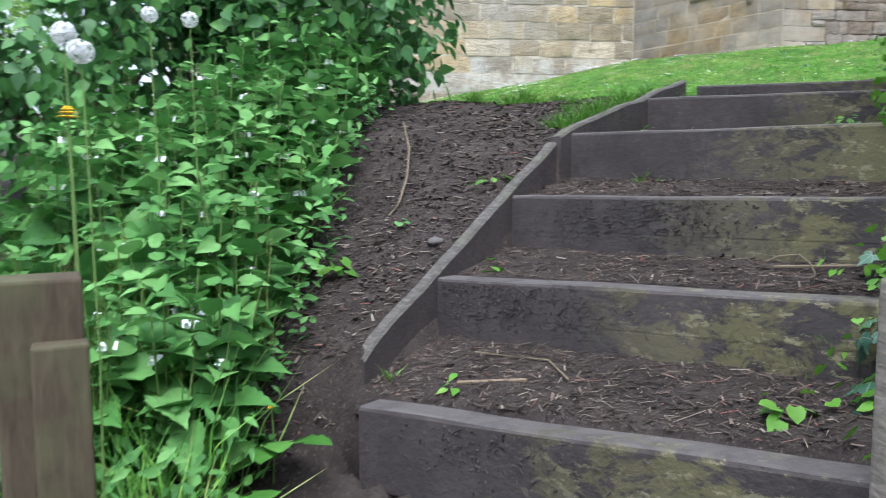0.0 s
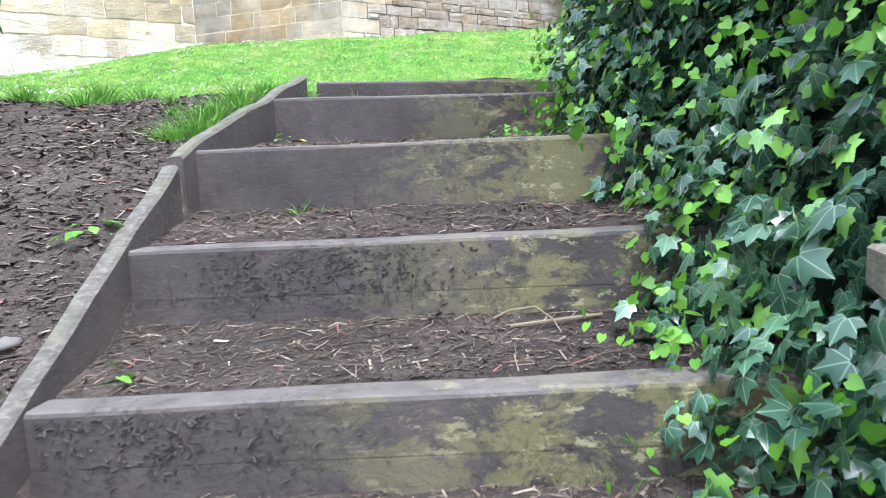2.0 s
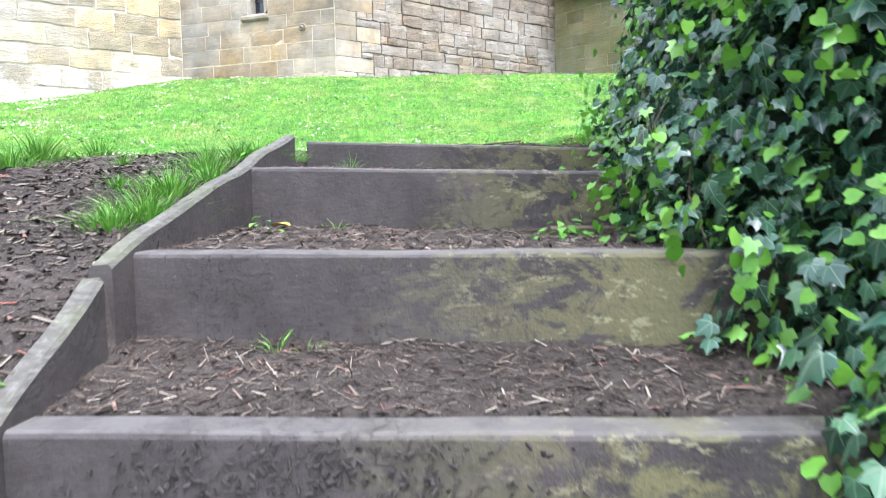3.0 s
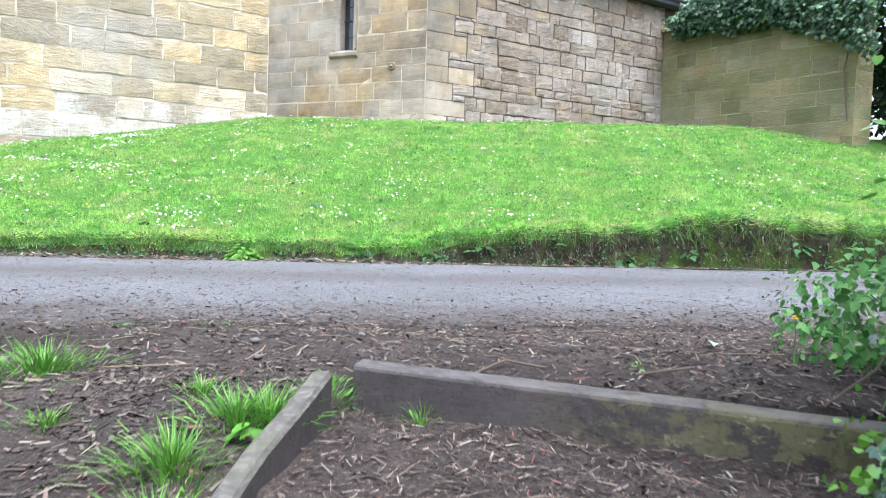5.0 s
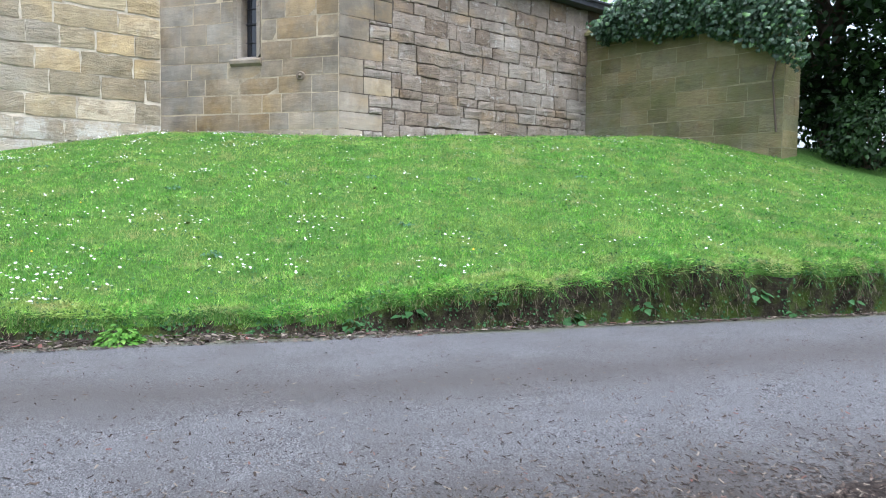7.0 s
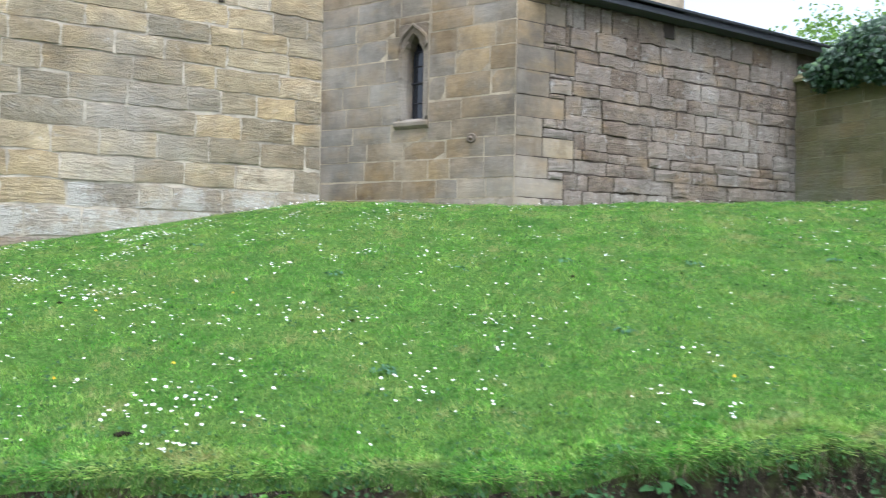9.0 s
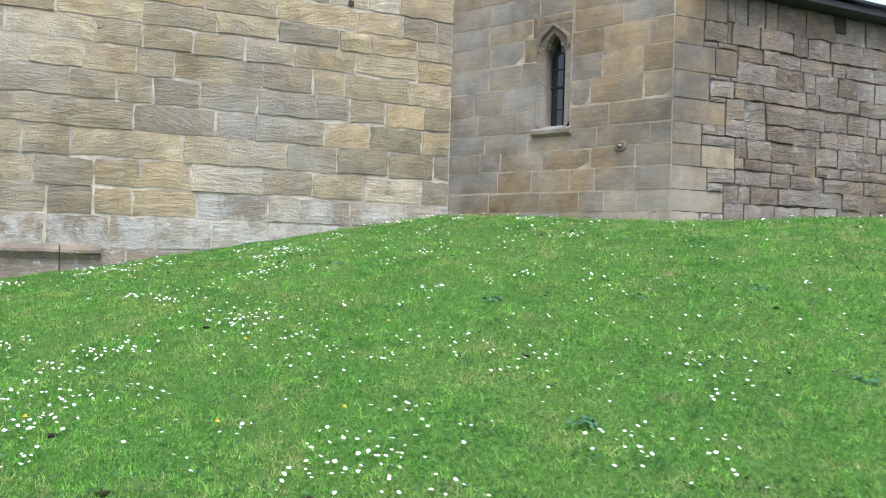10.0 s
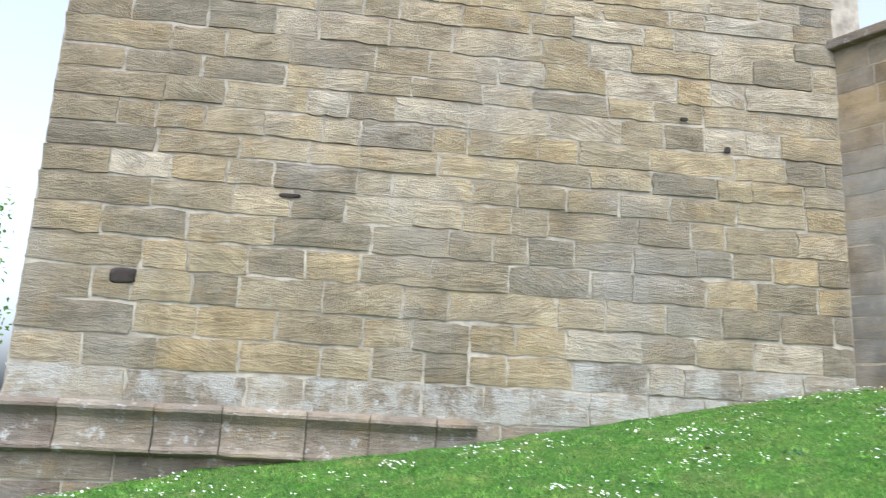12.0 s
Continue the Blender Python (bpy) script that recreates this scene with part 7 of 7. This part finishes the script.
for _i in range(40):
    _u, _w = random.uniform(2.6, 4.2), random.uniform(-1.2, 1.8)
    _b = random.uniform(0, math.tau)
    _l = random.uniform(0.05, 0.16)
    if along(*stair(_u, _w, 0).xy)[1] < -ROAD_W - 0.1:
        twig([lay(_u, _w), lay(_u + _l * 0.5 * math.cos(_b), _w + _l * 0.5 * math.sin(_b), 0.015), lay(_u + _l * math.cos(_b + 0.3), _w + _l * math.sin(_b + 0.3))], random.uniform(0.001, 0.0025), "small dry twig lying on the landing", M_STRAW if _i % 3 else M_TWIG)


def pebble(p, r, seed, label="small grey stone lying on the earth"):
    bm = bmesh.new()
    bmesh.ops.create_icosphere(bm, subdivisions=2, radius=1)
    for v in bm.verts:
        k = 1 + 0.35 * noise.noise(v.co * 1.3 + Vector((seed, 0, 0)))
        v.co = Vector((v.co.x * r * k * 1.2, v.co.y * r * k, v.co.z * r * 0.6 * k))
    ob = link_mesh("stone", bm, M_PEBBLE, smooth=True)
    ob.location = p + Vector((0, 0, r * 0.25))
    tagged(ob, label, "stone", "loose stones")


pebble(lay(0.16, -0.14), 0.026, 1)
pebble(lay(0.55, 0.03), 0.018, 2, "small white pebble at the end of a riser")
pebble(lay(2.75, -0.42), 0.014, 3)
pebble(lay(2.62, -0.35), 0.012, 4)
for _i in range(26):
    pebble(lay(random.uniform(2.6, 3.8), random.uniform(-1.1, 1.4), 0.0), random.uniform(0.006, 0.013), 10 + _i)


def fallen_leaf(p, size, c, turn, label):
    """One curled leaf lying flat."""
    me = raw_mesh("fallen_leaf", OVATE_V * np.array([1.0, 1.0, 1.6]) * size, OVATE_F)
    ob = link_data("fallen_leaf", me, plain("dry_leaf_blade", c, 0.7, scale=40))
    ob.matrix_world = Matrix.Translation(p) @ Matrix.Rotation(turn, 4, "Z") @ Matrix.Rotation(0.15, 4, "X")
    tagged(ob, label, "leaf", "fallen leaves")


fallen_leaf(lay(1.62, 0.17, 0.015), 0.07, (0.4, 0.26, 0.05), 0.6, "curled yellow leaf lying on the earth tread")
fallen_leaf(Vector((5.66, 4.27, float(ground_height(np.array(5.66), np.array(4.27))) + 0.014)), 0.09, (0.24, 0.31, 0.21), 2.1, "pale green fallen leaf on the littered landing")
fallen_leaf(lay(1.5, 0.14, 0.014), 0.05, (0.16, 0.3, 0.16), 2.6, "small green leaf lying on the earth tread")


def soil_clod(x, y, r, seed):
    bm = bmesh.new()
    bmesh.ops.create_icosphere(bm, subdivisions=2, radius=1)
    for v in bm.verts:
        k = 1 + 0.5 * noise.noise(v.co * 2.1 + Vector((seed, 0, 0)))
        v.co = Vector((v.co.x * r * k * 1.3, v.co.y * r * k, v.co.z * r * 0.55 * k))
    ob = link_mesh("soil_clod", bm, M_BANK, smooth=True)
    ob.location = (x, y, bank_at(x, y) + 0.01)
    tagged(ob, "crumbly brown clod of bare soil in the grass", "soil", "soil clods")


for _i, (_x, _y, _r) in enumerate(((3.75, 11.33, 0.035), (4.84, 10.7, 0.04), (3.4, 12.35, 0.03), (4.6, 14.2, 0.025), (7.1, 12.2, 0.025), (5.7, 16.2, 0.025), (9.4, 11.6, 0.025), (2.6, 13.0, 0.03))):
    soil_clod(_x, _y, _r, _i)


M_MUD = plain("dried_mud", (0.045, 0.037, 0.034), 0.95, scale=60)


def mud_splash(step, w_lo, w_hi, n, seed):
    """Crumbs of mud stuck to the face of a riser."""
    u0, w0, w1, tl, tr, h, _ = STEPS[step]
    rng = np.random.default_rng(seed)
    w = rng.normal((w_lo + w_hi) / 2, (w_hi - w_lo) / 3, n)
    drop = np.abs(rng.normal(0.06, 0.05, n)) + 0.015
    keep = (w > w0 + 0.02) & (w < w1 - 0.1) & (drop < h - 0.03) & (rng.uniform(-1, 1, n) < 1.2 * wobble(w, drop, 16.0, seed) + 0.1)
    w, drop = w[keep], drop[keep]
    n = len(w)
    z = tl + (tr - tl) * (w - w0) / (w1 - w0) - drop
    u = np.full(n, u0 - 0.002)
    pos = np.stack([STEP0.x + 0.7071 * (u + w), STEP0.y + 0.7071 * (u - w), z], -1)
    nrm = np.stack([np.full(n, -0.7), np.full(n, -0.7), np.zeros(n)], -1) + rng.normal(0, 0.3, (n, 3))
    tip = rng.normal(0, 1, (n, 3))
    size = np.stack([rng.uniform(0.003, 0.009, n), rng.uniform(0.005, 0.016, n), rng.uniform(0.008, 0.02, n)], -1)
    ob = scatter("mud_splash", CHIP_V, CHIP_F, pos, frames(nrm, tip), size, M_MUD)
    tagged(ob, "dried crumbs of mud stuck to the timber riser", "mud", "mud splashes", "stuff")


mud_splash(0, 0.3, 0.8, 260, 1)
mud_splash(1, 0.0, 0.5, 620, 2)
mud_splash(2, 0.2, 0.7, 420, 3)
mud_splash(2, 0.6, 0.9, 160, 4)
